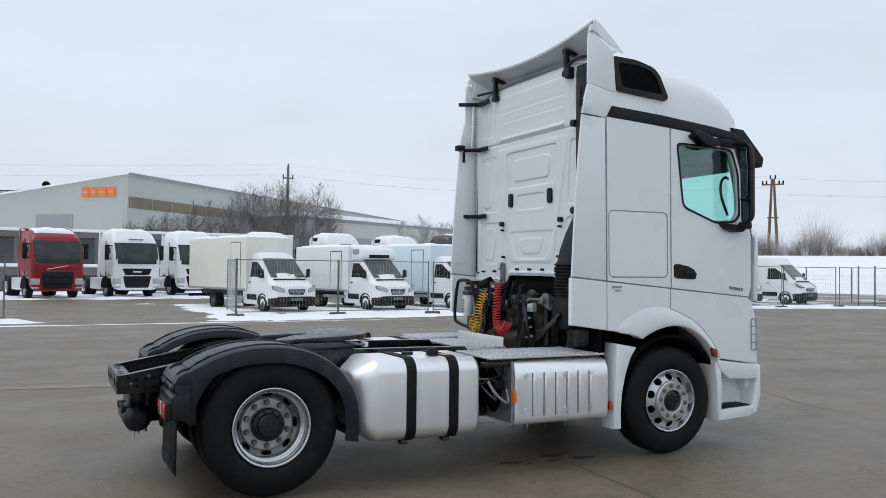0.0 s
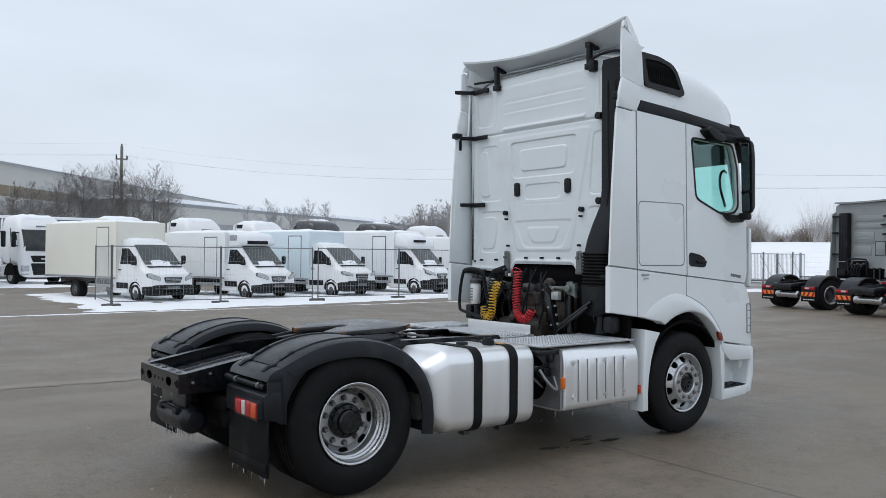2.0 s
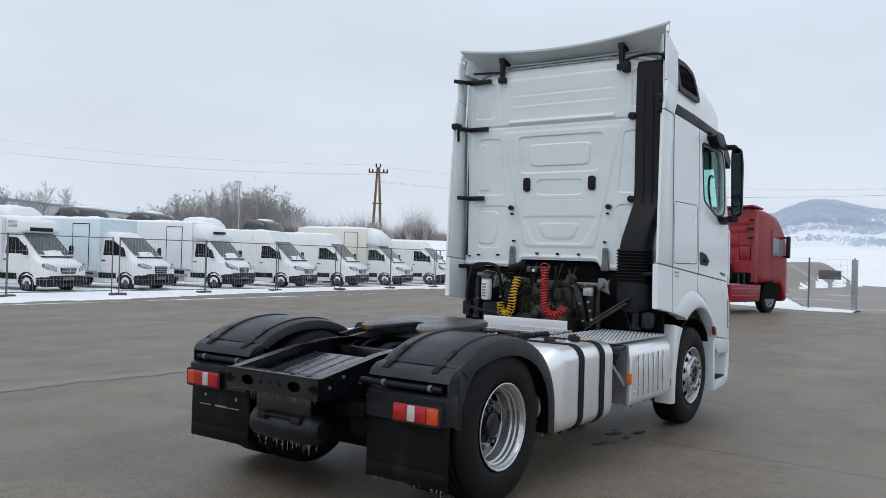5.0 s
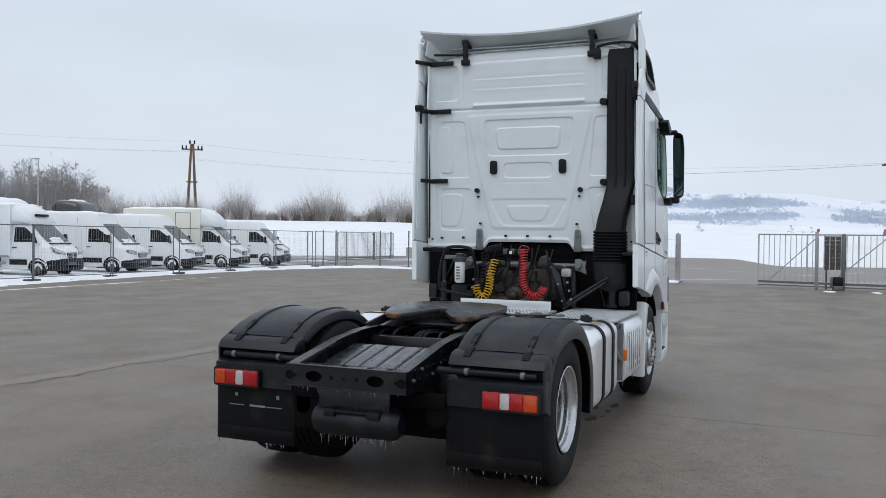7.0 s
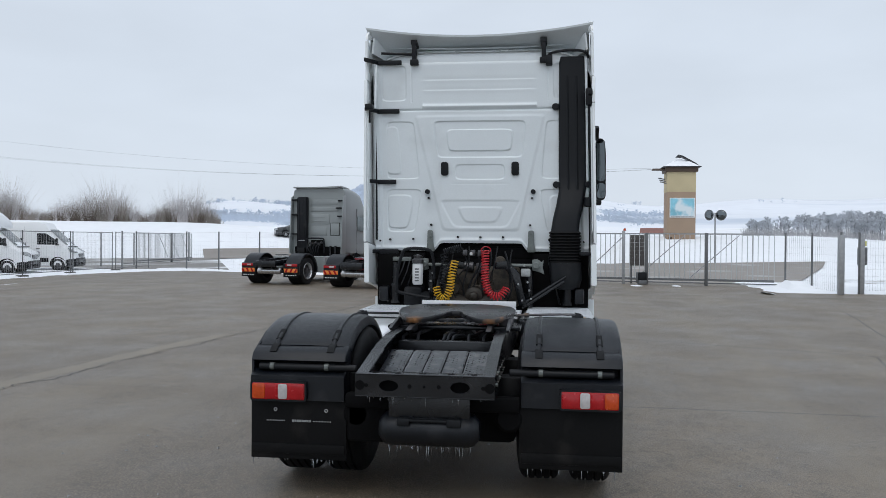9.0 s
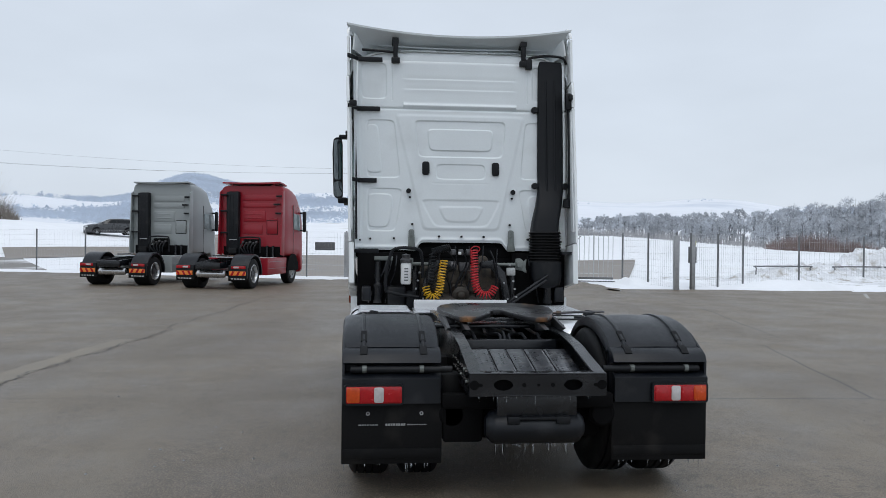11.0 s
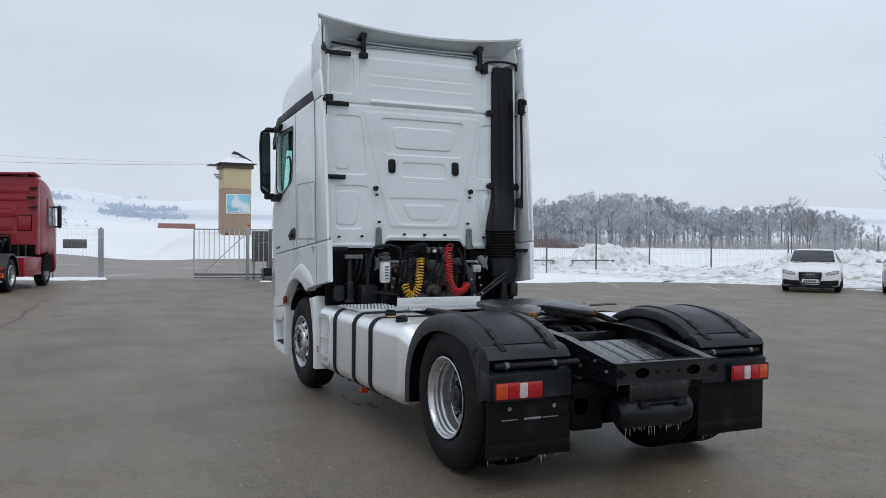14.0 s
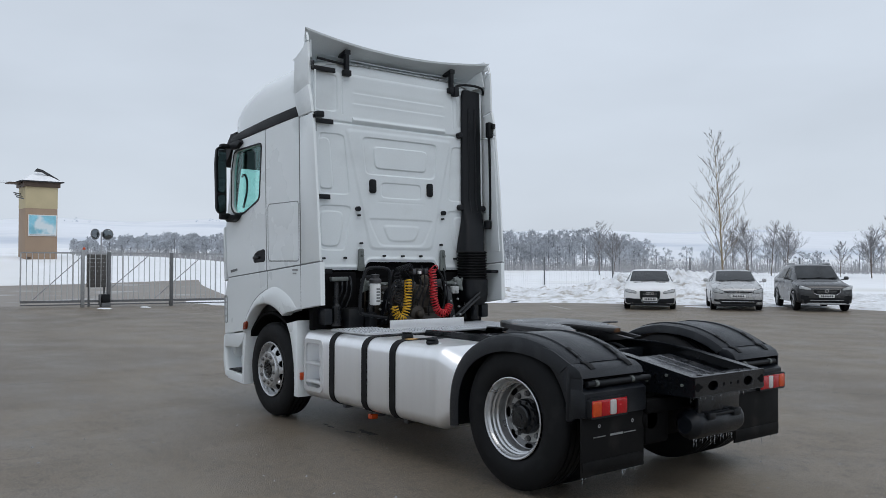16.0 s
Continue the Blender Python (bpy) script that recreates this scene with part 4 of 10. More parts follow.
bm = tube(bmesh.new(), curve([(2.95, -0.74, 3.63), (2.93, -0.77, 3.69), (2.91, -0.95, 3.715), (2.91, -1.12, 3.70), (2.95, -1.17, 3.64)]), 0.014)
box(bm, 2.92, 2.99, -0.79, -0.72, 3.57, 3.68, 0.01)
cab_part("duct_hose", bm, black_plastic, duct)
bm = tube(bmesh.new(), curve([(2.86, -1.165, 3.24), (2.84, -1.17, 3.0), (2.84, -1.175, 2.3), (2.85, -1.16, 2.12)]), 0.016)
cyl(bm, (2.86, -1.15, 0), "z", 0.045, 2.06, 2.16, 16, 0.01)
cab_part("drain_tube", bm, black_plastic, duct)
bm = boxed(2.80, 2.87, -1.20, -1.13, 3.12, 3.30, 0.015)
box(bm, 2.76, 2.82, -1.20, -1.16, 3.22, 3.28, 0.01)
cab_part("fairing_latch", bm, black_plastic, duct)
bm = boxed(2.70, 2.90, -1.205, -1.05, 1.55, 1.585, 0.008)
cab_part("fairing_stay", bm, black_plastic, duct)
# front of the cab: lower panel, windscreen, visor, wipers' cowl
bm = bmesh.new()
prism(bm, [(4.80, 0.55), (4.925, 0.60), (4.93, 1.3), (4.885, 2.10), (4.80, 2.12)], "y", -1.12, 1.12, 0.03)
cab_part("front_panel", bm, white_paint)
bm = bmesh.new()
loft(bm, [[(4.85, -1.13, 2.10), (4.90, 0, 2.10), (4.85, 1.13, 2.10)], [(4.64, -1.07, 3.08), (4.69, 0, 3.10), (4.64, 1.07, 3.08)]], closed=False, caps=False)
w_ = cab_part("windscreen", bm, glass_teal)
w_.visible_shadow = False
for sgn in (-1, 1):
    bm = tube(bmesh.new(), [(4.80, sgn * 1.16, 2.12), (4.62, sgn * 1.12, 3.06)], 0.05, 8)
    cab_part("windscreen_pillar", bm, black_plastic)
bm = bmesh.new()
rows = [[(4.60 + 0.02 * (1 - (y / 1.2) ** 2), y, 3.17), (4.76 + 0.06 * (1 - (y / 1.2) ** 2), y, 3.16), (4.94 + 0.08 * (1 - (y / 1.2) ** 2), y, 2.985), (5.03 + 0.08 * (1 - (y / 1.2) ** 2), y, 2.89), (5.01 + 0.08 * (1 - (y / 1.2) ** 2), y, 2.80), (4.84 + 0.08 * (1 - (y / 1.2) ** 2), y, 2.885), (4.66 + 0.04 * (1 - (y / 1.2) ** 2), y, 3.07)] for y in np.linspace(-1.17, 1.17, 13)]
loft(bm, rows)
cab_part("sun_visor", bm, black_plastic, label="black sun visor over the windscreen")
for y in (-0.95, 0.95):
    cab_part("roof_lamp", boxed(4.56, 4.64, y - 0.03, y + 0.03, 3.17, 3.25, 0.015), black_plastic)
# inside the cab
for y in (-0.72, 0.72):
    bm = boxed(3.75, 4.20, y - 0.26, y + 0.26, 1.95, 2.15, 0.06)
    box(bm, 3.66, 3.80, y - 0.26, y + 0.26, 2.05, 2.62, 0.05)
    box(bm, 3.66, 3.76, y - 0.14, y + 0.14, 2.64, 2.86, 0.04)
    cab_part("cab_seat", bm, cabin_grey)
bm = lathe(bmesh.new(), [(0.22 + 0.018 * math.cos(a), 0.018 * math.sin(a)) for a in np.linspace(0, 2 * math.pi, 9)[:-1]], (0, 0, 0), "z", 28, close=True)
for v in bm.verts:
    v.co = pose(4.42, 0.72, 2.38, 0, -35, 0) @ v.co
cab_part("steering_wheel", bm, cabin_grey)
bm = prism(bmesh.new(), [(4.50, 1.6), (4.92, 1.6), (4.92, 2.12), (4.65, 2.25), (4.50, 2.2)], "y", -1.14, 1.14, 0.03)
cab_part("dashboard", bm, cabin_grey)
bm = boxed(3.12, 4.5, -1.12, 1.12, 3.10, 3.13)
cab_part("head_lining", bm, lining)
for y in (-1.1, 1.1):
    cab_part("roller_blind", prism(bmesh.new(), [(3.80, 2.98), (4.60, 2.98), (4.60, 2.945), (3.80, 2.885)], "y", y - 0.02, y + 0.02), cabin_grey)

# ---- chassis of the tractor unit ----
def rail_rows(sgn):
    """C-shaped frame rail, dropping towards the tail."""
    rows = []
    for x, top, bot in ((-1.02, 0.875, 0.735), (-0.72, 0.93, 0.735), (-0.42, 0.985, 0.735), (-0.1, 1.015, 0.74), (0.6, 1.02, 0.745), (1.15, 1.02, 0.745), (1.5, 1.018, 0.745), (2.0, 1.012, 0.745), (2.03, 0.965, 0.745), (4.4, 0.95, 0.745)):
        rows.append([(x, sgn * y, z) for y, z in ((0.43, bot), (0.43, top), (0.355, top), (0.355, top - 0.012), (0.417, top - 0.012), (0.417, bot + 0.012), (0.355, bot + 0.012), (0.355, bot))])
    return rows


for sgn in (-1, 1):
    bm = loft(bmesh.new(), rail_rows(sgn))
    rail = part("frame_rail", bm, chassis_black, truck, smooth=30)
    bm = bmesh.new()
    rnd = random.Random(4)
    for k in range(26):
        x = -0.95 + 0.062 * (k % 13)
        z = (0.79, 0.85)[k // 13] + rnd.uniform(-0.012, 0.012) + max(0, x + 0.95) * 0.04
        cyl(bm, (x, 0, z), "y", rnd.choice((0.008, 0.011, 0.014)), sgn * 0.43 if sgn > 0 else -0.436, 0.436 if sgn > 0 else -0.43, 8)
    tagged(part("rail_holes", bm, deep_black, rail, smooth=30), kind="stuff")
    for k in range(16):
        x, z = -0.93 + 0.10 * (k % 8) + 0.03 * (k // 8), (0.815, 0.872)[k // 8]
        part("rail_bolt", cyl(bmesh.new(), (x, 0, z), "y", 0.011, 0.430 if sgn > 0 else -0.442, 0.442 if sgn > 0 else -0.430, 6), bracket_grey if k % 3 == 0 else chassis_black, rail)
# tail cross member, a channel with round and oval holes
bm = bmesh.new()
plate = rrect(-0.43, 0.43, 0.745, 0.872, 0.012, 2)
ring(bm, [(-0.43, 0.745), (0.0, 0.745), (0.0, 0.872), (-0.43, 0.872)], [(-0.22 + 0.06 * math.cos(a), 0.808 + 0.034 * math.sin(a)) for a in np.linspace(0, 2 * math.pi, 17)[:-1]], "x", -1.035, -1.022)
ring(bm, [(0.0, 0.745), (0.43, 0.745), (0.43, 0.872), (0.0, 0.872)], [(0.22 + 0.06 * math.cos(a), 0.808 + 0.034 * math.sin(a)) for a in np.linspace(0, 2 * math.pi, 17)[:-1]], "x", -1.035, -1.022)
box(bm, -1.035, -0.93, -0.43, 0.43, 0.872, 0.880, 0.003)
box(bm, -1.035, -0.93, -0.43, 0.43, 0.737, 0.745, 0.003)
tail = part("tail_member", bm, chassis_black, truck, "black steel tail cross member with holes")
# unseen black plate, added so the holes look dark
part("member_web", boxed(-0.985, -0.975, -0.42, 0.42, 0.75, 0.868), deep_black, tail)
for y, r in ((-0.36, 0.012), (-0.09, 0.013), (0.0, 0.009), (0.09, 0.013), (0.36, 0.012), (-0.40, 0.03), (0.40, 0.03)):
    part("member_hole", cyl(bmesh.new(), (0, y, 0.808), "x", r, -1.0365, -1.030, 14), deep_black, tail)
for y in (-0.30, -0.16, 0.02, 0.17, 0.31):
    bm = cyl(bmesh.new(), (-0.985, y, 0), "z", 0.022, 0.8795, 0.8815, 14)
    part("member_hole", bm, deep_black, tail)
# perforated ramp plate between the rails
plate_worn = mat("worn_black_plate", (0.030, 0.033, 0.040), 0.28, metal=0.4, coat=0.5, vary=0.25, scale=9, spot=(0.10, 0.10, 0.105), spot_at=0.60, spot_scale=14)
def ramp(u, v):
    y = (u - 0.5) * 0.70
    x = -0.90 + 0.74 * v
    z = 0.792 + 0.135 * np.clip(v / 0.88, 0, 1) ** 0.85 - 0.06 * np.clip((v - 0.88) / 0.12, 0, 1) ** 2
    for c in (0.22, 0.42, 0.60, 0.78):
        z = z - 0.007 * np.exp(-((u - c) / 0.012) ** 2)
    return x, y, z


rampm = part_of("ramp_plate", grid_mesh("ramp_plate", 120, 40, ramp), plate_worn, truck, "worn dark perforated ramp plate", 60)
bm = bmesh.new()
for i in range(16):
    for j in range(14):
        v = 0.08 + 0.05 * j + (0.025 if i % 2 else 0)
        u = (i + 0.5 + 0.4 * (i % 4 == 0) - 0.4 * (i % 4 == 3)) / 16
        x, y, z = ramp(np.array(u), np.array(v))
        dz = 0.0016
        cyl(bm, (float(x), float(y), float(z)), "z", 0.0048, -0.001, dz, 6)
tagged(part("ramp_studs", bm, plate_worn, rampm), kind="stuff")
for c in (0.22, 0.42, 0.60, 0.78):
    rows = []
    for q in np.linspace(0.04, 0.86, 10):
        x, y, z = ramp(np.array(c), np.array(q))
        rows.append([(float(x), float(y) - 0.006, float(z) + 0.002), (float(x), float(y) + 0.006, float(z) + 0.002)])
    part("ramp_slot", loft(bmesh.new(), rows, closed=False, caps=False), deep_black, rampm, smooth=0)
part("hanger_plate", boxed(-0.93, -0.90, -0.27, 0.24, 0.54, 0.745, 0.004), chassis_black, truck)
# air reservoir across the tail
bm = bmesh.new()
lathe(bm, [(0, -0.33), (0.06, -0.325), (0.10, -0.29), (0.108, -0.26), (0.108, 0.24), (0.10, 0.27), (0.06, 0.305), (0, 0.31)], (-0.86, 0, 0.515), "y", 32)
res = part("air_reservoir", bm, fender_plastic, truck, "black air reservoir hanging under the tail")
bm = boxed(-0.975, -0.94, -0.17, 0.13, 0.575, 0.595, 0.006)
box(bm, -0.98, -0.93, -0.22, -0.13, 0.55, 0.60, 0.008)
box(bm, -0.98, -0.93, 0.10, 0.18, 0.55, 0.60, 0.008)
part("reservoir_strap", bm, black_plastic, res)
for y in (-0.18, 0.12):
    part("reservoir_hanger", boxed(-0.90, -0.80, y - 0.03, y + 0.03, 0.60, 0.76, 0.01), chassis_black, res)
rnd = random.Random(8)
def icicles(name, n, spot, parent):
    bm = bmesh.new()
    for _ in range(n):
        x, y, z = spot()
        ln = rnd.uniform(0.015, 0.085) if rnd.random() < 0.4 else rnd.uniform(0.01, 0.03)
        lathe(bm, [(0, 0.002), (0.0035, 0), (0.0015, -ln * 0.7), (0, -ln)], (x, y, z), "z", 5)
    ob = part(name, bm, ice, parent)
    tagged(ob, kind="stuff")


icicles("icicles", 46, lambda: (-0.86 + rnd.uniform(-0.05, 0.04), rnd.uniform(-0.28, 0.26), 0.412), res)
icicles("icicles", 26, lambda: (-0.96 + rnd.uniform(-0.06, 0.02), rnd.uniform(-0.42, 0.42), 0.738), tail)
# axle, springs, propeller shaft, brake chambers: dark mass under the frame
bm = bmesh.new()
cyl(bm, (0, 0, 0.52), "y", 0.10, -0.9, 0.9, 20)
lathe(bm, [(0, -0.24), (0.16, -0.2), (0.24, 0), (0.16, 0.2), (0, 0.24)], (0.0, 0, 0.53), "x", 24)
part("rear_axle", bm, chassis_black, truck)
for sgn in (-1, 1):
    for x in (-0.42, 0.42):
        bm = lathe(bmesh.new(), [(0, 0.52), (0.10, 0.52), (0.125, 0.58), (0.125, 0.74), (0.10, 0.79), (0, 0.79)], (x, sgn * 0.50, 0), "z", 20)
        part("air_spring", bm, rubber, truck)
    bm = cyl(bmesh.new(), (-0.62, sgn * 0.50, 0.56), "x", 0.09, -0.10, 0.14, 20, 0.02)
    part("brake_chamber", bm, deep_black, truck)
part("propeller_shaft", cyl(bmesh.new(), (0, 0, 0.62), "x", 0.06, 0.1, 2.6, 16), chassis_black, truck)
for x0, x1 in ((0.02, 0.10), (1.0, 1.08), (1.75, 1.85)):
    part("cross_member", boxed(x0, x1, -0.36, 0.36, 0.76, 0.96, 0.01), chassis_black, truck)
# tube and valve block are near-black to imitate shade under the tail
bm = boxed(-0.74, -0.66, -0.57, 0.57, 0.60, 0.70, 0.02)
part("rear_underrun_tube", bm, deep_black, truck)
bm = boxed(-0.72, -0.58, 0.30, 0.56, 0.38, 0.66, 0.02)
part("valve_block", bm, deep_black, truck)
# black block added to fill and darken the space round the axle
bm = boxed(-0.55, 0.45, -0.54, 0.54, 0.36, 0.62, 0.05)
part("suspension_frame", bm, deep_black, truck, "dark filler block round the axle")
# air lines along the frame
for k in range(7):
    rr = random.Random(k)
    y = -0.30 + 0.1 * k
    pts = curve([(-0.02 + rr.uniform(-.04, .04), y, 0.80), (0.2, y + rr.uniform(-.08, .08), 0.97), (0.6, y + rr.uniform(-.08, .08), 0.93 + rr.uniform(0, .06)), (1.3, y + rr.uniform(-.08, .08), 0.95), (2.2, y * 0.6, 0.93)])
    part("air_line", tube(bmesh.new(), pts, 0.012, 6), black_plastic, truck)

# ---- wheels ----
def tyre(name, parent, y0, y1, r=0.518, rim=0.292):
    """Tyre between y0 (inner) and y1 (outer) with grooved tread."""
    w, prof = y1 - y0, []
    half = [(rim - 0.01, 0.06), (rim + 0.005, 0.02), (rim + 0.03, 0.0), (rim + 0.10, -0.012), (r - 0.05, 0.004), (r - 0.018, 0.022), (r - 0.004, 0.04)]
    prof += [(q, y0 + e) for q, e in half]
    for g in (0.22, 0.41, 0.59, 0.78):
        yg = y0 + w * g
        prof += [(r, yg - 0.009), (r - 0.014, yg - 0.006), (r - 0.014, yg + 0.006), (r, yg + 0.009)]
    prof += [(q, y1 - e) for q, e in reversed(half)]
    return part(name, lathe(bmesh.new(), prof, (0, 0, 0), "y", 64), rubber, parent, smooth=45)


def disc_with_holes(bm, r0, r1, y0, y1, n, hr, hu, hv, off=0.0):
    """Conical wheel disc with n oval openings."""
    for k in range(n):
        a0 = 2 * math.pi * k / n + off
        da = 2 * math.pi / n

        def bend(p, a0=a0):
            r, a = r0 + (r1 - r0) * p.z, a0 + da * p.x
            return Vector((r * math.cos(a), y0 + (y1 - y0) * p.z + p.y, r * math.sin(a)))

        ring(bm, [(-0.5, 0), (0.5, 0), (0.5, 1), (-0.5, 1)], [(hu * math.cos(q), hr + hv * math.sin(q)) for q in np.linspace(0, 2 * math.pi, 15)[:-1]], "y", 0.0, -0.012, n=20, fn=bend)


def rear_wheel(m, sgn):
    """Twin wheel with the deep outer rim; outer face towards +y."""
    w = new("rear_wheel")
    w.parent, w.matrix_basis = truck, m
    tagged(w, "twin rear wheel with black tyres and a deep dull silver rim")
    tyre("tyre", w, -0.29, 0.0, 0.530)
    tyre("tyre", w, -0.64, -0.35, 0.530)
    bm = lathe(bmesh.new(), [(0.299, -0.004), (0.302, 0.003), (0.296, 0.006), (0.285, 0.0), (0.279, -0.02), (0.271, -0.03), (0.268, -0.050), (0.256, -0.058), (0.259, -0.066), (0.262, -0.085), (0.250, -0.095), (0.247, -0.105), (0.250, -0.13), (0.245, -0.16), (0.24, -0.165)], (0, 0, 0), "y", 64)
    part("rim", bm, rim_silver, w, smooth=30)
    bm = bmesh.new()
    disc_with_holes(bm, 0.200, 0.250, -0.190, -0.160, 8, 0.52, 0.24, 0.36)
    bmesh.ops.remove_doubles(bm, verts=bm.verts[:], dist=0.0008)
    part("wheel_disc", bm, rim_dull, w, smooth=30)
    bm = lathe(bmesh.new(), [(0.203, -0.190), (0.196, -0.172), (0.14, -0.170), (0.120, -0.172)], (0, 0, 0), "y", 48)
    part("bolt_ring", bm, rim_ring, w, smooth=30)
    bm = lathe(bmesh.new(), [(0.132, -0.175), (0.130, -0.130), (0.120, -0.115), (0.092, -0.110), (0.086, -0.085), (0.074, -0.076), (0.03, -0.074), (0.028, -0.068), (0, -0.067)], (0, 0, 0), "y", 36)
    hub = part("hub", bm, chassis_black, w, "dark axle hub", 30)
    for k in range(10):
        a = 2 * math.pi * k / 10
        part("hub_bolt", cyl(bmesh.new(), (0.107 * math.cos(a), 0, 0.107 * math.sin(a)), "y", 0.011, -0.114, -0.102, 6), chassis_black, hub)
        part("wheel_nut", cyl(bmesh.new(), (0.168 * math.cos(a + 0.3), 0, 0.168 * math.sin(a + 0.3)), "y", 0.0175, -0.172, -0.138, 6, 0.003), rim_dull, w)
        part("nut_washer", cyl(bmesh.new(), (0.168 * math.cos(a + 0.3), 0, 0.168 * math.sin(a + 0.3)), "y", 0.024, -0.172, -0.166, 12), steel_dark, w)
    bm = cyl(bmesh.new(), (0, 0, 0), "y", 0.25, -0.45, -0.20, 32)
    part("brake_drum", bm, deep_black, w)
    return w


def front_wheel(m):
    w = new("front_wheel")
    w.parent, w.matrix_basis = truck, m
    tagged(w, "front wheel with black tyre and a domed silver rim")
    tyre("tyre", w, -0.30, 0.0)
    bm = lathe(bmesh.new(), [(0.299, -0.004), (0.302, 0.003), (0.296, 0.006), (0.285, 0.0), (0.278, -0.02), (0.270, -0.034), (0.266, -0.055), (0.262, -0.06)], (0, 0, 0), "y", 64)
    part("rim", bm, rim_silver, w, smooth=30)
    bm = bmesh.new()
    disc_with_holes(bm, 0.190, 0.266, 0.012, -0.050, 10, 0.52, 0.27, 0.40, 0.3)
    bmesh.ops.remove_doubles(bm, verts=bm.verts[:], dist=0.0008)
    part("wheel_disc", bm, rim_silver, w, smooth=40)
    bm = lathe(bmesh.new(), [(0.20, 0.010), (0.196, 0.028), (0.186, 0.038), (0.112, 0.038), (0.104, 0.032), (0.10, -0.03), (0.0, -0.035)], (0, 0, 0), "y", 48)
    part("bolt_ring", bm, rim_silver, w, smooth=30)
    bm = lathe(bmesh.new(), [(0.098, -0.03), (0.096, 0.012), (0.08, 0.018), (0.03, 0.02), (0, 0.02)], (0, 0, 0), "y", 32)
    hub = part("hub", bm, chassis_black, w, smooth=30)
    for k in range(10):
        a = 2 * math.pi * k / 10 + 0.15
        part("wheel_nut", cyl(bmesh.new(), (0.15 * math.cos(a), 0, 0.15 * math.sin(a)), "y", 0.0165, 0.036, 0.056, 6, 0.003), rim_dull, w)
        part("nut_washer", cyl(bmesh.new(), (0.15 * math.cos(a), 0, 0.15 * math.sin(a)), "y", 0.022, 0.036, 0.041, 12), rim_dull, w)
    for k in range(8):
        a = 2 * math.pi * k / 8
        part("hub_bolt", cyl(bmesh.new(), (0.055 * math.cos(a), 0, 0.055 * math.sin(a)), "y", 0.01, 0.018, 0.03, 6), chassis_black, hub)
    part("brake_disc", cyl(bmesh.new(), (0, 0, 0), "y", 0.25, -0.24, -0.09, 32), deep_black, w)
    return w


rear_wheel(pose(0, 1.175, 0.535) @ Matrix.Scale(0.986, 4), 1)
rear_wheel(pose(0, -1.175, 0.535, 0, 0, 180) @ Matrix.Scale(0.986, 4), -1)
front_wheel(pose(3.82, 1.155, 0.508, 0, 0, 0) @ Matrix.Scale(0.973, 4))
front_wheel(pose(3.82, -1.155, 0.508, 0, 0, 180) @ Matrix.Scale(0.973, 4))
bm = cyl(bmesh.new(), (3.82, 0, 0.5), "y", 0.09, -0.95, 0.95, 16)
part("front_axle", bm, chassis_black, truck)

# ---- rear mudguards, lamps and flaps ----
TOP = [(0.685, 0.38), (0.69, 0.55), (0.665, 0.72), (0.59, 0.875), (0.465, 1.0), (0.29, 1.092), (0.09, 1.139), (-0.11, 1.143), (-0.29, 1.118), (-0.44, 1.071), (-0.55, 1.018), (-0.595, 0.985)]


def fender_path(n=5):
    return [(p.x, p.z) for p in curve([(x, 0, z) for x, z in TOP], n)]


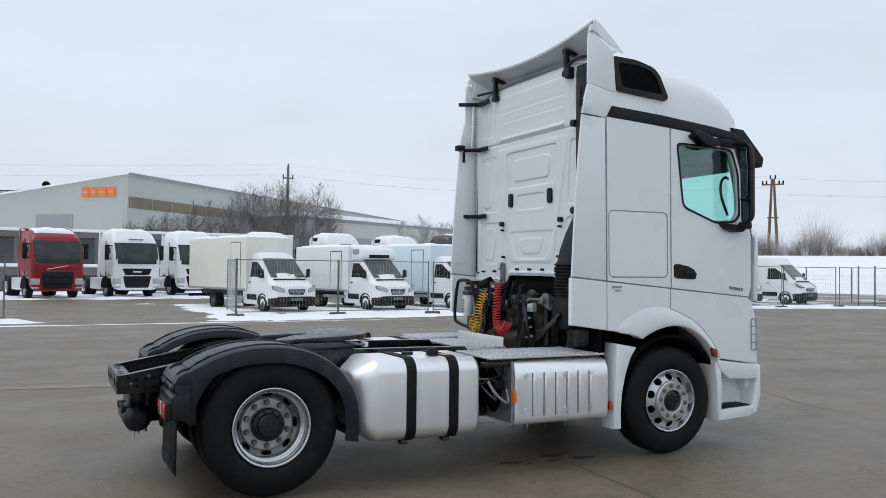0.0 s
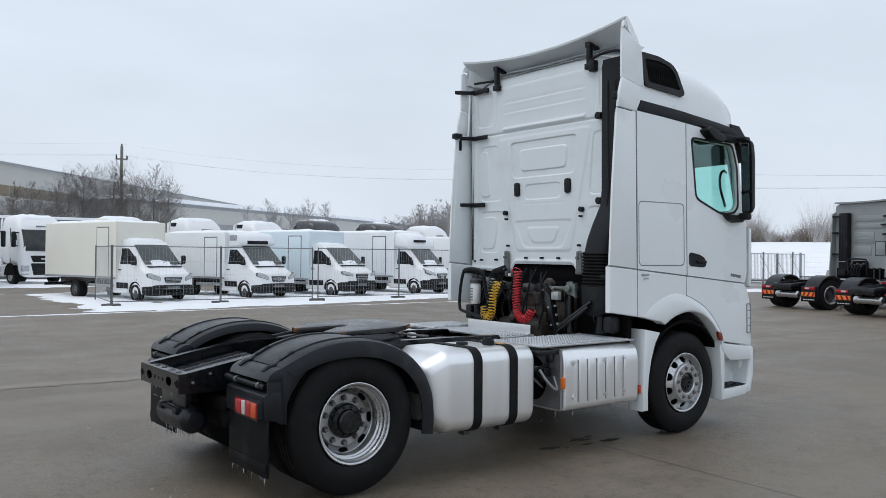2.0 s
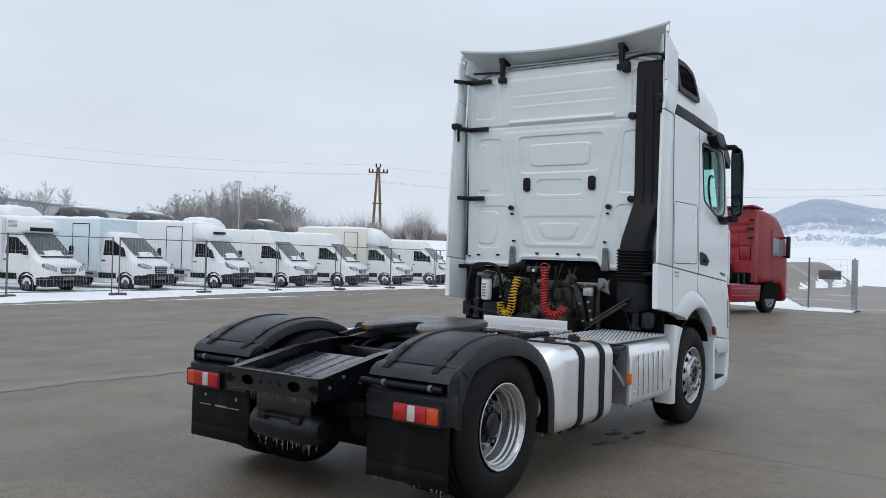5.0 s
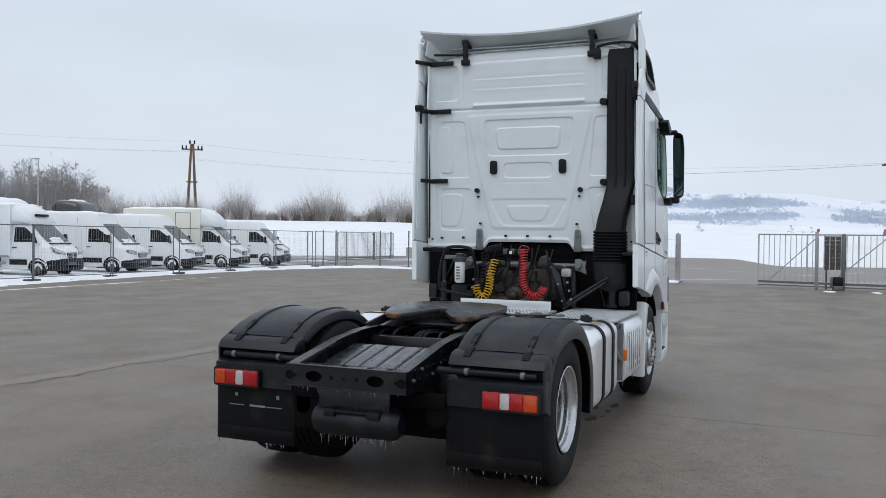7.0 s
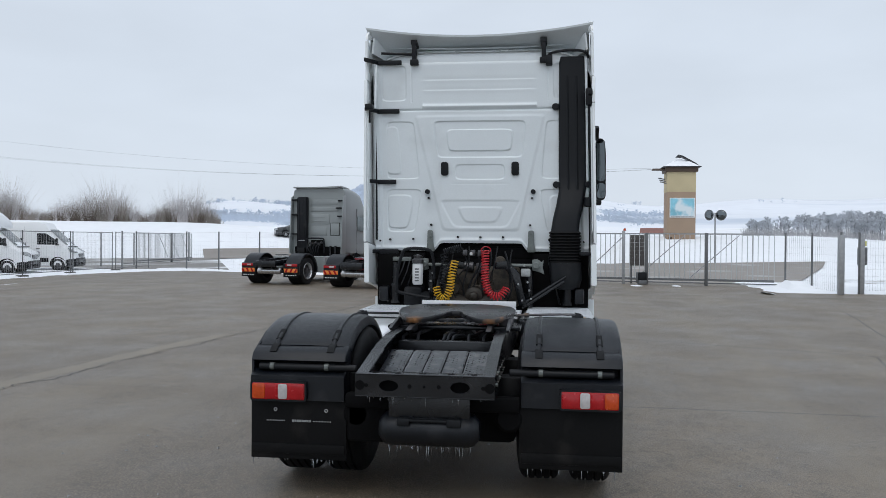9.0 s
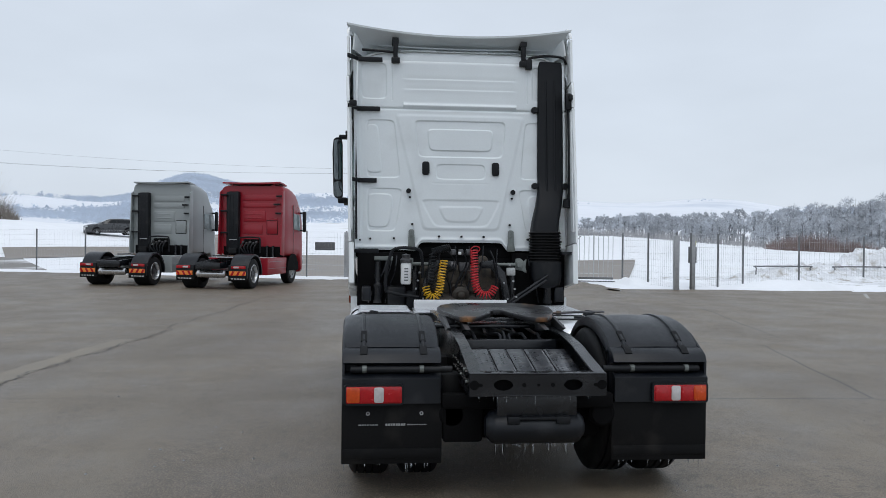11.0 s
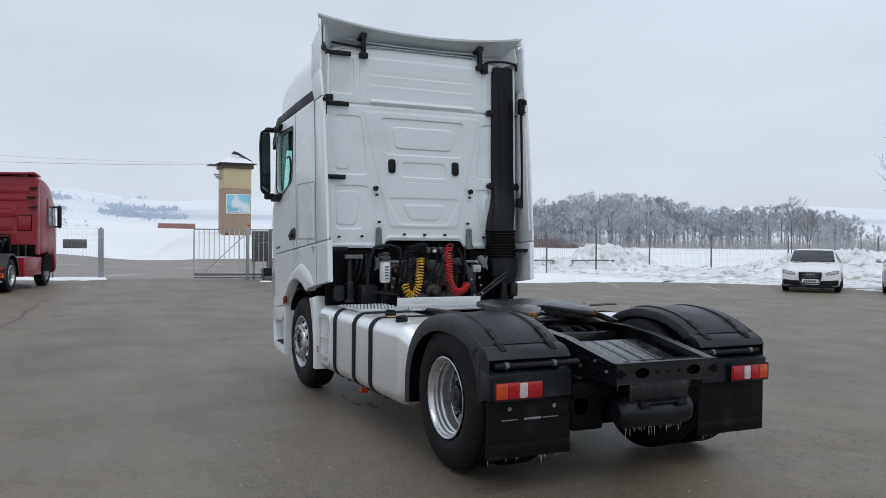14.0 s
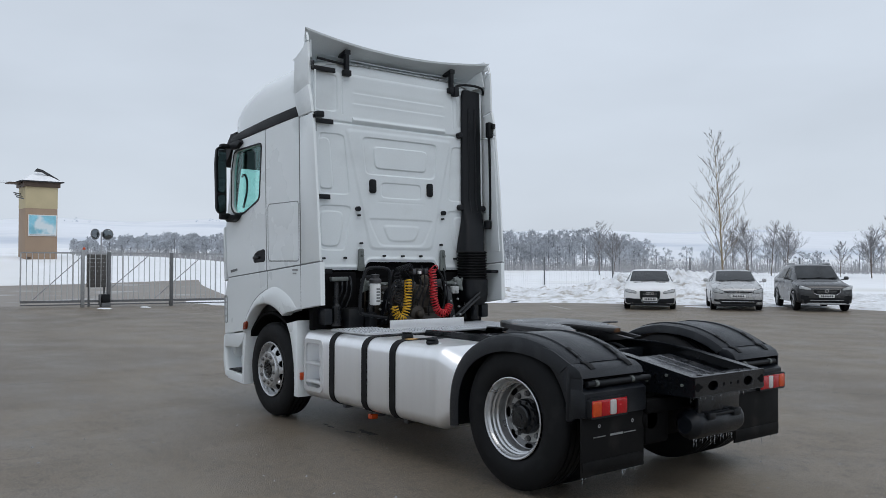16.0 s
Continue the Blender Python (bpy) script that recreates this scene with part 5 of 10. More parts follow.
for sgn in (-1, 1):
    fl = flip_y if sgn < 0 else (lambda b: b)
    pts = fender_path()
    # section across the guard: side, and depth below the path
    sec = ((1.216, 0.125), (1.218, 0.04), (1.205, 0.012), (1.175, 0.0), (0.90, -0.006), (0.62, 0.0), (0.588, 0.012), (0.574, 0.04), (0.572, 0.075), (0.58, 0.075), (0.586, 0.04), (0.625, 0.012), (0.90, 0.006), (1.17, 0.012), (1.195, 0.03), (1.205, 0.05), (1.205, 0.125))
    rows = []
    for i, (x, z) in enumerate(pts):
        c = Vector((0.02 - x, 0.50 - z)).normalized()
        rows.append([(x + c.x * e, y, z + c.y * e) for y, e in sec])
    fen = part("rear_mudguard", fl(loft(bmesh.new(), rows)), fender_plastic, truck, "black plastic rear mudguard", 40)
    for yr in (0.685, 1.075):
        rows = []
        for i, (x, z) in enumerate(pts[10:]):
            c = Vector((0.02 - x, 0.50 - z)).normalized()
            rows.append([(x - c.x * h, y, z - c.y * h) for y, h in ((yr - 0.014, 0.004), (yr - 0.008, 0.012), (yr + 0.008, 0.012), (yr + 0.014, 0.004), (yr, -0.004))])
        part("guard_rib", fl(loft(bmesh.new(), rows)), fender_plastic, fen)
        bm = bmesh.new()
        prism(bm, [(-0.455, 1.080), (-0.56, 1.026), (-0.553, 1.012), (-0.447, 1.066)], "y", yr - 0.020, yr + 0.020, 0.003)
        part("guard_clip", fl(bm), rubber, fen)
        bm = bmesh.new()
        prism(bm, [(-0.585, 1.0), (-0.645, 0.985), (-0.685, 0.955), (-0.68, 0.945), (-0.64, 0.968), (-0.585, 0.985)], "y", yr - 0.024, yr + 0.024, 0.003)
        part("guard_clip", fl(bm), rubber, fen)
    bm = bmesh.new()
    prism(bm, [(-0.585, 0.985), (-0.64, 0.975), (-0.69, 0.945), (-0.715, 0.90), (-0.69, 0.885), (-0.62, 0.885), (-0.60, 0.60), (-0.56, 0.60), (-0.56, 0.96)], "y", 0.572, 1.214, 0.012)
    part("guard_ledge", fl(bm), fender_plastic, fen)
    cheek = [(-0.24, 1.10), (-0.44, 1.062), (-0.55, 1.010), (-0.64, 0.968), (-0.69, 0.94), (-0.708, 0.90), (-0.70, 0.66), (-0.60, 0.60)] + [(0.60 * math.cos(radians(q)), 0.52 + 0.60 * math.sin(radians(q))) for q in range(170, 108, -6)]
    part("guard_cheek", fl(prism(bmesh.new(), cheek, "y", 1.196, 1.2125, 0.004)), fender_plastic, fen)
    rod = part("guard_rod", fl(cyl(bmesh.new(), (-0.70, 0, 0.856), "y", 0.022, 0.50, 1.16, 14, 0.004)), black_plastic, fen)
    for yr in (0.70, 1.07):
        bm = cyl(bmesh.new(), (-0.70, 0, 0.858), "y", 0.025, yr - 0.014, yr + 0.014, 12)
        box(bm, -0.730, -0.715, yr - 0.012, yr + 0.012, 0.848, 0.872, 0.003)
        part("rod_clamp", fl(bm), bracket_grey, rod)
    bm = bmesh.new()
    prism(bm, [(-0.60, 0.83), (-0.68, 0.835), (-0.735, 0.80), (-0.735, 0.64), (-0.60, 0.62)], "y", 0.572, 1.214, 0.014)
    part("lamp_carrier", fl(bm), fender_plastic, fen)
    bm = boxed(-0.705, -0.692, 0.565, 1.214, 0.246, 0.66, 0.004)
    box(bm, -0.712, -0.700, 0.575, 1.205, 0.28, 0.345, 0.004)
    flap = part("mud_flap", fl(bm), flap_rubber, truck, "black rubber mud flap")
    icicles("icicles", 13, lambda: (-0.70, sgn * rnd.uniform(0.57, 1.2), 0.248), flap)
    # tail lamp, five fields
    lamp = part("tail_lamp", fl(boxed(-0.775, -0.735, 0.826, 1.19, 0.645, 0.762, 0.012, 2)), lamp_red, truck, "red, amber and white tail lamp")
    for nm, a, b, mm in (("indicator_lens", 1.098, 1.182, lamp_amber), ("reversing_lens", 0.946, 1.008, lamp_white)):
        part(nm, fl(prism(bmesh.new(), rrect(a, b, 0.654, 0.753, 0.014), "x", -0.781, -0.77, 0.004)), mm, lamp)
    for a, b in ((0.836, 0.940), (1.014, 1.092)):
        part("lens_field", fl(prism(bmesh.new(), rrect(a, b, 0.656, 0.751, 0.012), "x", -0.780, -0.770, 0.004)), lamp_red, lamp)
    part("lamp_frame", fl(ring(bmesh.new(), rrect(0.818, 1.198, 0.637, 0.770, 0.02), rrect(0.832, 1.184, 0.651, 0.756, 0.012), "x", -0.772, -0.735)), black_plastic, lamp)
# lettering strip on the left flap, as bars; two eyelets
bm = bmesh.new()
x_ = -0.7135
for a, b, h in ((1.105, 0.985, 0.0035), (0.79, 0.665, 0.003)):
    k = a
    while k > b:
        box(bm, x_, x_ + 0.003, k - 0.007, k, 0.500 - h, 0.500 + h)
        k -= 0.0105
for k in range(8):
    box(bm, x_, x_ + 0.003, 0.932 - 0.0165 * k - 0.013, 0.932 - 0.0165 * k, 0.494, 0.508)
tagged(part("flap_lettering", bm, galv, flap, "row of small white marks on the flap"), kind="stuff")
for y in (0.70, 1.045):
    part("flap_eyelet", lathe(bmesh.new(), [(0.006, -0.7125), (0.011, -0.714), (0.013, -0.7125)], (0, y, 0.573), "x", 14), galv, flap)

# ---- fuel tanks ----
def tank(x0, x1, z0, z1, y_in, y_out, sgn, straps, name="fuel_tank", recess=None):
    bm = bmesh.new()
    rows = []
    steps = [(x0 - 0.03, 0.125), (x0 - 0.022, 0.110), (x0 - 0.005, 0.092), (x0 + 0.115, 0.010), (x0 + 0.135, 0.002), (x0 + 0.16, 0.0), (x1 - 0.06, 0.0), (x1 - 0.04, 0.004), (x1 - 0.012, 0.025), (x1, 0.06)]
    if recess:
        steps = steps[:6] + [(recess[0], 0.0), (recess[1], 0.0)] + steps[6:]
    for x, k in steps:
        rows.append([(x, sgn * y, z) for y, z in rrect(y_in + k, y_out - k, z0 + k, z1 - k, 0.115, 8)])
    loft(bm, rows)
    if recess:      # open the outer face and set a stepped box into it
        xa, xb, za, zb_ = recess[0], recess[1], z0 + 0.115, z1 - 0.115
        side = [f for f in bm.faces if all(abs(abs(v.co.y) - y_out) < 1e-4 and xa - 1e-4 <= v.co.x <= xb + 1e-4 for v in f.verts) and abs(f.calc_center_median().z - (za + zb_) / 2) < 0.02]
        bmesh.ops.delete(bm, geom=side, context="FACES_ONLY")
        o, d = sgn * y_out, sgn * (y_out - 0.13)
        add(bm, [(xa, o, za), (xb, o, za), (xb, o, zb_), (xa, o, zb_), (xa + 0.03, d, za + 0.03), (xb - 0.03, d, za + 0.03), (xb - 0.03, d, zb_ - 0.03), (xa + 0.03, d, zb_ - 0.03)], [(0, 1, 5, 4), (1, 2, 6, 5), (2, 3, 7, 6), (3, 0, 4, 7), (4, 5, 6, 7)])
        bmesh.ops.remove_doubles(bm, verts=bm.verts[:], dist=1e-5)
        bmesh.ops.recalc_face_normals(bm, faces=bm.faces[:])
    t = part(name, bm, alu_tank, truck, "brushed aluminium fuel tank with black straps", 40)
    for s in straps:
        rows = [[(xx, sgn * y, z) for y, z in rrect(y_in - e, y_out + e, z0 - e, z1 + e, 0.115 + e, 8)] for xx, e in ((s - 0.043, 0.0), (s - 0.041, 0.008), (s + 0.041, 0.008), (s + 0.043, 0.0))]
        part("tank_strap", loft(bmesh.new(), rows, caps=False), rubber, t, smooth=40)
        bm = boxed(s - 0.03, s + 0.03, min(sgn * (y_out - 0.14), sgn * (y_out - 0.22)), max(sgn * (y_out - 0.14), sgn * (y_out - 0.22)), z0 - 0.05, z0 - 0.005, 0.006)
        part("strap_clamp", bm, steel_dark, t)
    return t


def filler(t, x, y, z, lean=0.0):
    bm = lathe(bmesh.new(), [(0, 0.05), (0.045, 0.05), (0.052, 0.04), (0.052, 0.012), (0.045, 0.0), (0.0, 0.0)], (0, 0, 0), "z", 20)
    box(bm, -0.045, 0.045, -0.014, 0.014, 0.048, 0.062, 0.004)
    for v in bm.verts:
        v.co = pose(x, y, z, lean, 0, 25) @ v.co
    part("filler_cap", bm, black_plastic, t)
    bm = lathe(bmesh.new(), [(0.075, -0.03), (0.06, 0.0), (0.052, 0.004)], (0, 0, 0), "z", 20)
    for v in bm.verts:
        v.co = pose(x, y, z, lean, 0, 0) @ v.co
    part("filler_neck", bm, alu_plain, t)


t1 = tank(0.70, 1.765, 0.345, 1.005, -0.52 * -1, 1.195, -1, (1.125, 1.505))
filler(t1, 1.40, -0.98, 1.005, 12)
part("gauge_sender", cyl(bmesh.new(), (1.23, -0.85, 0), "z", 0.05, 1.0, 1.03, 16, 0.006), black_plastic, t1)
part("tank_sticker", boxed(1.47, 1.54, -1.06, -0.96, 1.013, 1.016), sticker, t1)
t2 = tank(0.715, 3.04, 0.315, 0.985, 0.52, 1.205, 1, (2.46, 1.90, 1.46), recess=(2.66, 2.955))
filler(t2, 1.55, 0.98, 0.985, -10)
filler(t2, 1.08, 1.06, 0.975, -28)
part("tank_sticker", boxed(1.425, 1.495, 0.95, 1.06, 0.993, 0.996), sticker, t2)
# step recess at the tank's front end
bm = bmesh.new()
ring(bm, rrect(2.625, 2.99, 0.395, 0.905, 0.06), rrect(2.665, 2.95, 0.435, 0.865, 0.045), "y", 1.195, 1.213)
part("step_frame", bm, alu_plain, t2)
for z in (0.665, 0.485):
    bm = boxed(2.67, 2.945, 1.085, 1.212, z - 0.014, z + 0.014, 0.006)
    for k in range(4):
        box(bm, 2.70 + 0.065 * k, 2.735 + 0.065 * k, 1.10, 1.205, z + 0.013, z + 0.018)
    part("tank_step", bm, alu_plain, t2)
part("side_reflector", boxed(1.875, 1.94, 1.07, 1.14, 0.245, 0.29, 0.008), lamp_amber, t2)

end_plate = mat("end_plate", (0.30, 0.305, 0.31), 0.45, metal=0.7, vary=0.15, scale=7)
# ---- battery box with ribbed cover, right side ----
bm = bmesh.new()
sect = [(0.45, 0.40), (1.14, 0.395), (1.19, 0.41), (1.205, 0.45), (1.205, 0.80), (1.195, 0.87), (1.165, 0.925), (1.11, 0.945), (0.45, 0.945)]
rows = [[(x, -(y - k), z) for y, z in rpoly(sect, 0.03, 3)] for x, k in ((2.09, 0.01), (2.10, 0.0), (3.05, 0.0), (3.06, 0.01))]
loft(bm, rows)
cover = part("box_cover", bm, alu_tank, truck, "ribbed brushed aluminium side box cover", 40)
for k in range(6):
    x = 2.27 + k * 0.118
    bm = boxed(x - 0.010, x + 0.014, -1.214, -1.203, 0.470, 0.85, 0.006)
    part("cover_rib", bm, alu_tank, cover)
    # thin dark strip imitating the shade along the rib
    part("rib_slot", boxed(x - 0.018, x - 0.012, -1.2085, -1.2035, 0.475, 0.845, 0.001), galv_dark, cover)
for x in (2.20, 2.60, 2.86):
    for z in (0.52, 0.82):
        bm = lathe(bmesh.new(), [(0.026, -1.206), (0.022, -1.210), (0.016, -1.206), (0.012, -1.206), (0.011, -1.214), (0, -1.215)], (x, 0, z), "y", 16)
        part("cover_bolt", bm, alu_plain, cover)
bm = bmesh.new()
ring(bm, [(-1.18, 0.42), (-0.45, 0.42), (-0.45, 0.94), (-1.18, 0.94)], [(-0.83 + 0.18 * math.cos(a), 0.66 + 0.20 * math.sin(a)) for a in np.linspace(0, 2 * math.pi, 25)[:-1]], "x", 2.06, 2.085)
part("box_end", bm, end_plate, cover, "dull aluminium end plate with a round opening")
part("box_filling", boxed(2.088, 2.2, -1.1, -0.5, 0.45, 0.90), deep_black, cover)
bm = boxed(1.83, 2.04, -0.78, -0.45, 0.42, 0.95, 0.02)
part("catalyst_box", bm, chassis_black, truck, "dull grey steel box behind the cover", 30)
bm = tube(bmesh.new(), curve([(1.86, -1.13, 0.78), (1.9, -1.16, 0.70), (1.98, -1.17, 0.62), (2.05, -1.15, 0.60), (2.06, -1.1, 0.70)]), 0.012)
part("cable", bm, galv, truck)
for k in range(4):
    rr = random.Random(300 + k)
    pts = curve([(1.80, -0.85 - 0.06 * k, 0.88 - 0.05 * k), (1.90 + 0.03 * k, -0.98 - 0.04 * k, 0.70 + 0.04 * k), (2.0, -1.02, 0.60 + 0.05 * k), (2.05, -0.86, 0.66 + 0.04 * k)])
    part("cable", tube(bmesh.new(), pts, 0.009 + 0.003 * (k % 2), 6), black_plastic if k % 2 else galv_dark, truck)
part("connector", boxed(1.96, 2.05, -1.08, -0.98, 0.70, 0.78, 0.01), black_plastic, truck)
part("top_bracket", boxed(1.80, 2.08, -1.16, -1.10, 0.90, 0.945, 0.006), chassis_black, truck)
part("catalyst_bracket", boxed(2.035, 2.058, -1.10, -1.02, 0.82, 0.90, 0.008), steel_dark, truck)
part("side_reflector", boxed(2.065, 2.095, -1.215, -1.16, 0.60, 0.70, 0.008), orange_plastic, truck)
icicles("icicles", 30, lambda: (rnd.uniform(2.1, 3.0), -1.15 + rnd.uniform(-0.03, 0.1), 0.40), cover)

# ---- catwalk plates with raised tread ----
def tread_plate(name, x0, x1, y0, y1, z):
    p = part(name, boxed(x0, x1, y0, y1, z - 0.02, z, 0.004), alu_tread, truck, "perforated aluminium walkway plate")
    bm = bmesh.new()
    nx, ny = int((x1 - x0) / 0.05), int((y1 - y0) / 0.036)
    for i in range(nx):
        for j in range(ny):
            x, y = x0 + 0.025 + i * 0.05, y0 + 0.022 + j * 0.036 + (0.018 if i % 2 else 0)
            if y < y1 - 0.012:
                lathe(bm, [(0.013, -0.002), (0.011, 0.005), (0.007, 0.006), (0.006, 0.0)], (x, y, z), "z", 7)
    tagged(part("tread_studs", bm, alu_tread, p, smooth=30), kind="stuff")
    bm = bmesh.new()
    for i in range(nx):
        for j in range(ny):
            x, y = x0 + 0.05 + i * 0.05, y0 + 0.022 + j * 0.036 + (0.018 if i % 2 else 0)
            if y < y1 - 0.012 and x < x1 - 0.012:
                cyl(bm, (x, y, z), "z", 0.0115, -0.001, 0.001, 6)
    tagged(part("tread_holes", bm, deep_black, p), kind="stuff")
    return p


tread_plate("walkway_plate", 1.86, 3.06, -1.15, -0.50, 0.985)
cp = tread_plate("walkway_plate", 2.02, 2.42, -0.46, 0.58, 1.0)
part("plate_lip", boxed(2.42, 2.43, -0.40, 0.56, 0.99, 1.085, 0.004), alu_plain, cp)
tread_plate("walkway_plate", 2.02, 2.62, 0.62, 1.12, 1.012)

# ---- fifth wheel ----
def fifth_outline():
    half = [(1.10, 0.16), (1.06, 0.32), (0.94, 0.43), (0.78, 0.47), (0.56, 0.455), (0.33, 0.39), (0.25, 0.34), (0.24, 0.25), (0.28, 0.19), (0.46, 0.075), (0.55, 0.06), (0.60, 0.03)]
    return half + [(x, -y) for x, y in reversed(half)]


bm = bmesh.new()
prism(bm, fifth_outline(), "z", 1.090, 1.130, 0.006)
for v in bm.verts:
    if v.co.x < 0.42:
        v.co.z -= (0.42 - v.co.x) * 0.07
    v.co.z += (v.co.x - 0.5) * 0.04
fw = part("coupling_plate", bm, plate_greasy, truck, "greasy steel fifth-wheel coupling plate", 30)
for sgn in (-1, 1):
    part("coupling_skirt", prism(bmesh.new(), [(0.08, 1.03), (0.50, 1.085), (0.95, 1.085), (1.02, 1.05), (0.80, 0.99), (0.35, 0.99)], "y", sgn * 0.30 - 0.02, sgn * 0.30 + 0.02, 0.005), steel_dark, fw)
    part("coupling_rib", prism(bmesh.new(), [(0.10, 1.04), (0.45, 1.09), (0.78, 1.09), (0.9, 1.07), (0.7, 1.035), (0.2, 1.01)], "y", sgn * 0.44 - 0.012, sgn * 0.44 + 0.012, 0.004), steel_dark, fw)
bm = boxed(0.44, 0.76, -0.52, 0.52, 1.0, 1.03, 0.006)
part("mounting_plate", bm, chassis_black, fw)
for sgn in (-1, 1):
    part("bearing_block", boxed(0.50, 0.70, sgn * 0.40 - 0.05, sgn * 0.40 + 0.05, 1.02, 1.09, 0.015), steel_dark, fw)
bm = bmesh.new()
tube(bm, [(0.82, -0.40, 1.085), (0.80, -0.70, 1.10), (0.795, -0.84, 1.105)], 0.010)
tube(bm, [(0.795 + 0.03 * math.cos(a), -0.89 + 0.055 * math.sin(a), 1.105) for a in np.linspace(0, 2 * math.pi, 17)[:-1]], 0.008, 6, closed=True)
cyl(bm, (0.81, -0.56, 1.093), "y", 0.02, -0.02, 0.02, 10)
part("release_handle", bm, steel_dark, fw, "long steel release handle")
part("coupling_sticker", boxed(0.98, 1.02, -0.475, -0.40, 1.045, 1.085), white_plastic, fw)

headlamp_grey = mat("lamp_lens", (0.36, 0.375, 0.37), 0.15, vary=0.2, scale=14, coat=0.6)
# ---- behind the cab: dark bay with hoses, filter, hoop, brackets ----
# near-black block imitating the dark void under the cab
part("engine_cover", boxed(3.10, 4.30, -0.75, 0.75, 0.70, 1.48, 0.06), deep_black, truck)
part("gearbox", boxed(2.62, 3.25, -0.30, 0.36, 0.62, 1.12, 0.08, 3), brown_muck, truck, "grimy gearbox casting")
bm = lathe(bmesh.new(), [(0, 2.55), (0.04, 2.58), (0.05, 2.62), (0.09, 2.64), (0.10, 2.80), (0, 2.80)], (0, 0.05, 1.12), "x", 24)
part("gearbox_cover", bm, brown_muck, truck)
# black side panels and back sheet, near-black to imitate the bay's shade
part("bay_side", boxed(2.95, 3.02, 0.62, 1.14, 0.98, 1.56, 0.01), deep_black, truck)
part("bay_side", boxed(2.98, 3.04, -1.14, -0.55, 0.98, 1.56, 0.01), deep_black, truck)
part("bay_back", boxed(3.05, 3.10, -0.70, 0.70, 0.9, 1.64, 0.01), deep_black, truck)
for sgn in (-1, 1):
    bm = lathe(bmesh.new(), [(0, 1.02), (0.05, 1.02), (0.055, 1.04), (0.055, 1.22), (0.035, 1.24), (0.03, 1.46), (0, 1.46)], (2.86, sgn * 0.92, 0), "z", 20)
    part("cab_damper", bm, chassis_black, truck, "black cab damper behind the wheel")
    part("valve_box", boxed(2.80, 2.94, sgn * 1.04 - 0.05, sgn * 1.04 + 0.05, 1.04, 1.20, 0.02), fender_plastic, truck)
    part("tilt_bracket", boxed(2.88, 2.93, sgn * 0.86 - 0.10, sgn * 0.86 + 0.10, 1.47, 1.515, 0.008), bracket_grey, truck)
    for q in range(3):
        pts = curve([(2.92, sgn * (0.72 + 0.05 * q), 1.52), (2.86, sgn * (0.74 + 0.06 * q), 1.36), (2.88, sgn * (0.80 + 0.08 * q), 1.18), (2.92, sgn * (0.84 + 0.09 * q), 1.02)])
        part("air_line", tube(bmesh.new(), pts, 0.011, 6), chassis_black, truck)
part("washer_tank", boxed(2.78, 2.96, 0.62, 0.82, 1.0, 1.20, 0.03), black_plastic, truck)
part("cab_tilt_tank", boxed(2.70, 2.9, 0.52, 0.62, 0.98, 1.15, 0.02), black_plastic, truck)
for sgn in (-1, 1):
    bm = bmesh.new()
    prism(bm, [(sgn * 0.16, 1.47), (sgn * 0.30, 1.49), (sgn * 0.42, 1.36), (sgn * 0.50, 1.02), (sgn * 0.42, 1.02), (sgn * 0.35, 1.30), (sgn * 0.27, 1.40), (sgn * 0.16, 1.40)], "x", 2.66, 2.74, 0.01)
    arch = part("suspension_arch", bm, chassis_black, truck)
    for y, z in ((0.33, 1.42), (0.41, 1.25), (0.45, 1.08)):
        part("arch_bolt", cyl(bmesh.new(), (0, sgn * y, z), "x", 0.010, 2.65, 2.665, 8), galv, arch)
    bm = tube(bmesh.new(), [(2.76, sgn * 0.28, 1.44), (2.78, sgn * 0.56, 1.44)], 0.018, 10)
    cyl(bm, (0, sgn * 0.59, 1.44), "x", 0.036, 2.72, 2.86, 16, 0.008)
    prism(bm, [(sgn * 0.55, 1.50), (sgn * 0.60, 1.51), (sgn * 0.645, 1.475), (sgn * 0.67, 1.50), (sgn * 0.66, 1.42), (sgn * 0.675, 1.35), (sgn * 0.63, 1.37), (sgn * 0.55, 1.39)], "x", 2.76, 2.80, 0.006)
    part("cab_lock", bm, bracket_grey, truck)
    part("spring_strut", cyl(bmesh.new(), (2.84, sgn * 0.52, 0), "z", 0.045, 1.0, 1.45, 14), chassis_black, truck)
part("work_lamp", boxed(2.66, 2.72, -0.535, -0.435, 1.325, 1.41, 0.015), headlamp_grey, truck, "small square work lamp")
bm = lathe(bmesh.new(), [(0, 1.235), (0.045, 1.235), (0.055, 1.25), (0.055, 1.44), (0.05, 1.455), (0.0, 1.455)], (2.58, 0.635, 0), "z", 24)
filt = part("filter_canister", bm, white_plastic, truck, "white filter canister")
bm = lathe(bmesh.new(), [(0, 1.455), (0.06, 1.455), (0.062, 1.49), (0.04, 1.51), (0.045, 1.54), (0.0, 1.55)], (2.58, 0.635, 0), "z", 20)
box(bm, 2.56, 2.70, 0.60, 0.67, 1.48, 1.53, 0.008)
part("filter_head", bm, steel_dark, filt)
bm = bmesh.new()
for k in range(5):
    box(bm, 2.523, 2.5255, 0.615, 0.655, 1.27 + 0.03 * k, 1.285 + 0.03 * k)
part("filter_print", bm, galv_dark, filt)
bm = tube(bmesh.new(), curve([(2.60, 0.46, 1.30), (2.56, 0.47, 1.50), (2.54, 0.52, 1.60), (2.53, 0.74, 1.605), (2.53, 0.80, 1.53), (2.53, 0.84, 1.36), (2.53, 0.845, 1.20), (2.54, 0.80, 1.15), (2.56, 0.50, 1.10)], 5), 0.017, 10)
part("guard_hoop", bm, black_plastic, truck, "black tubular guard hoop")


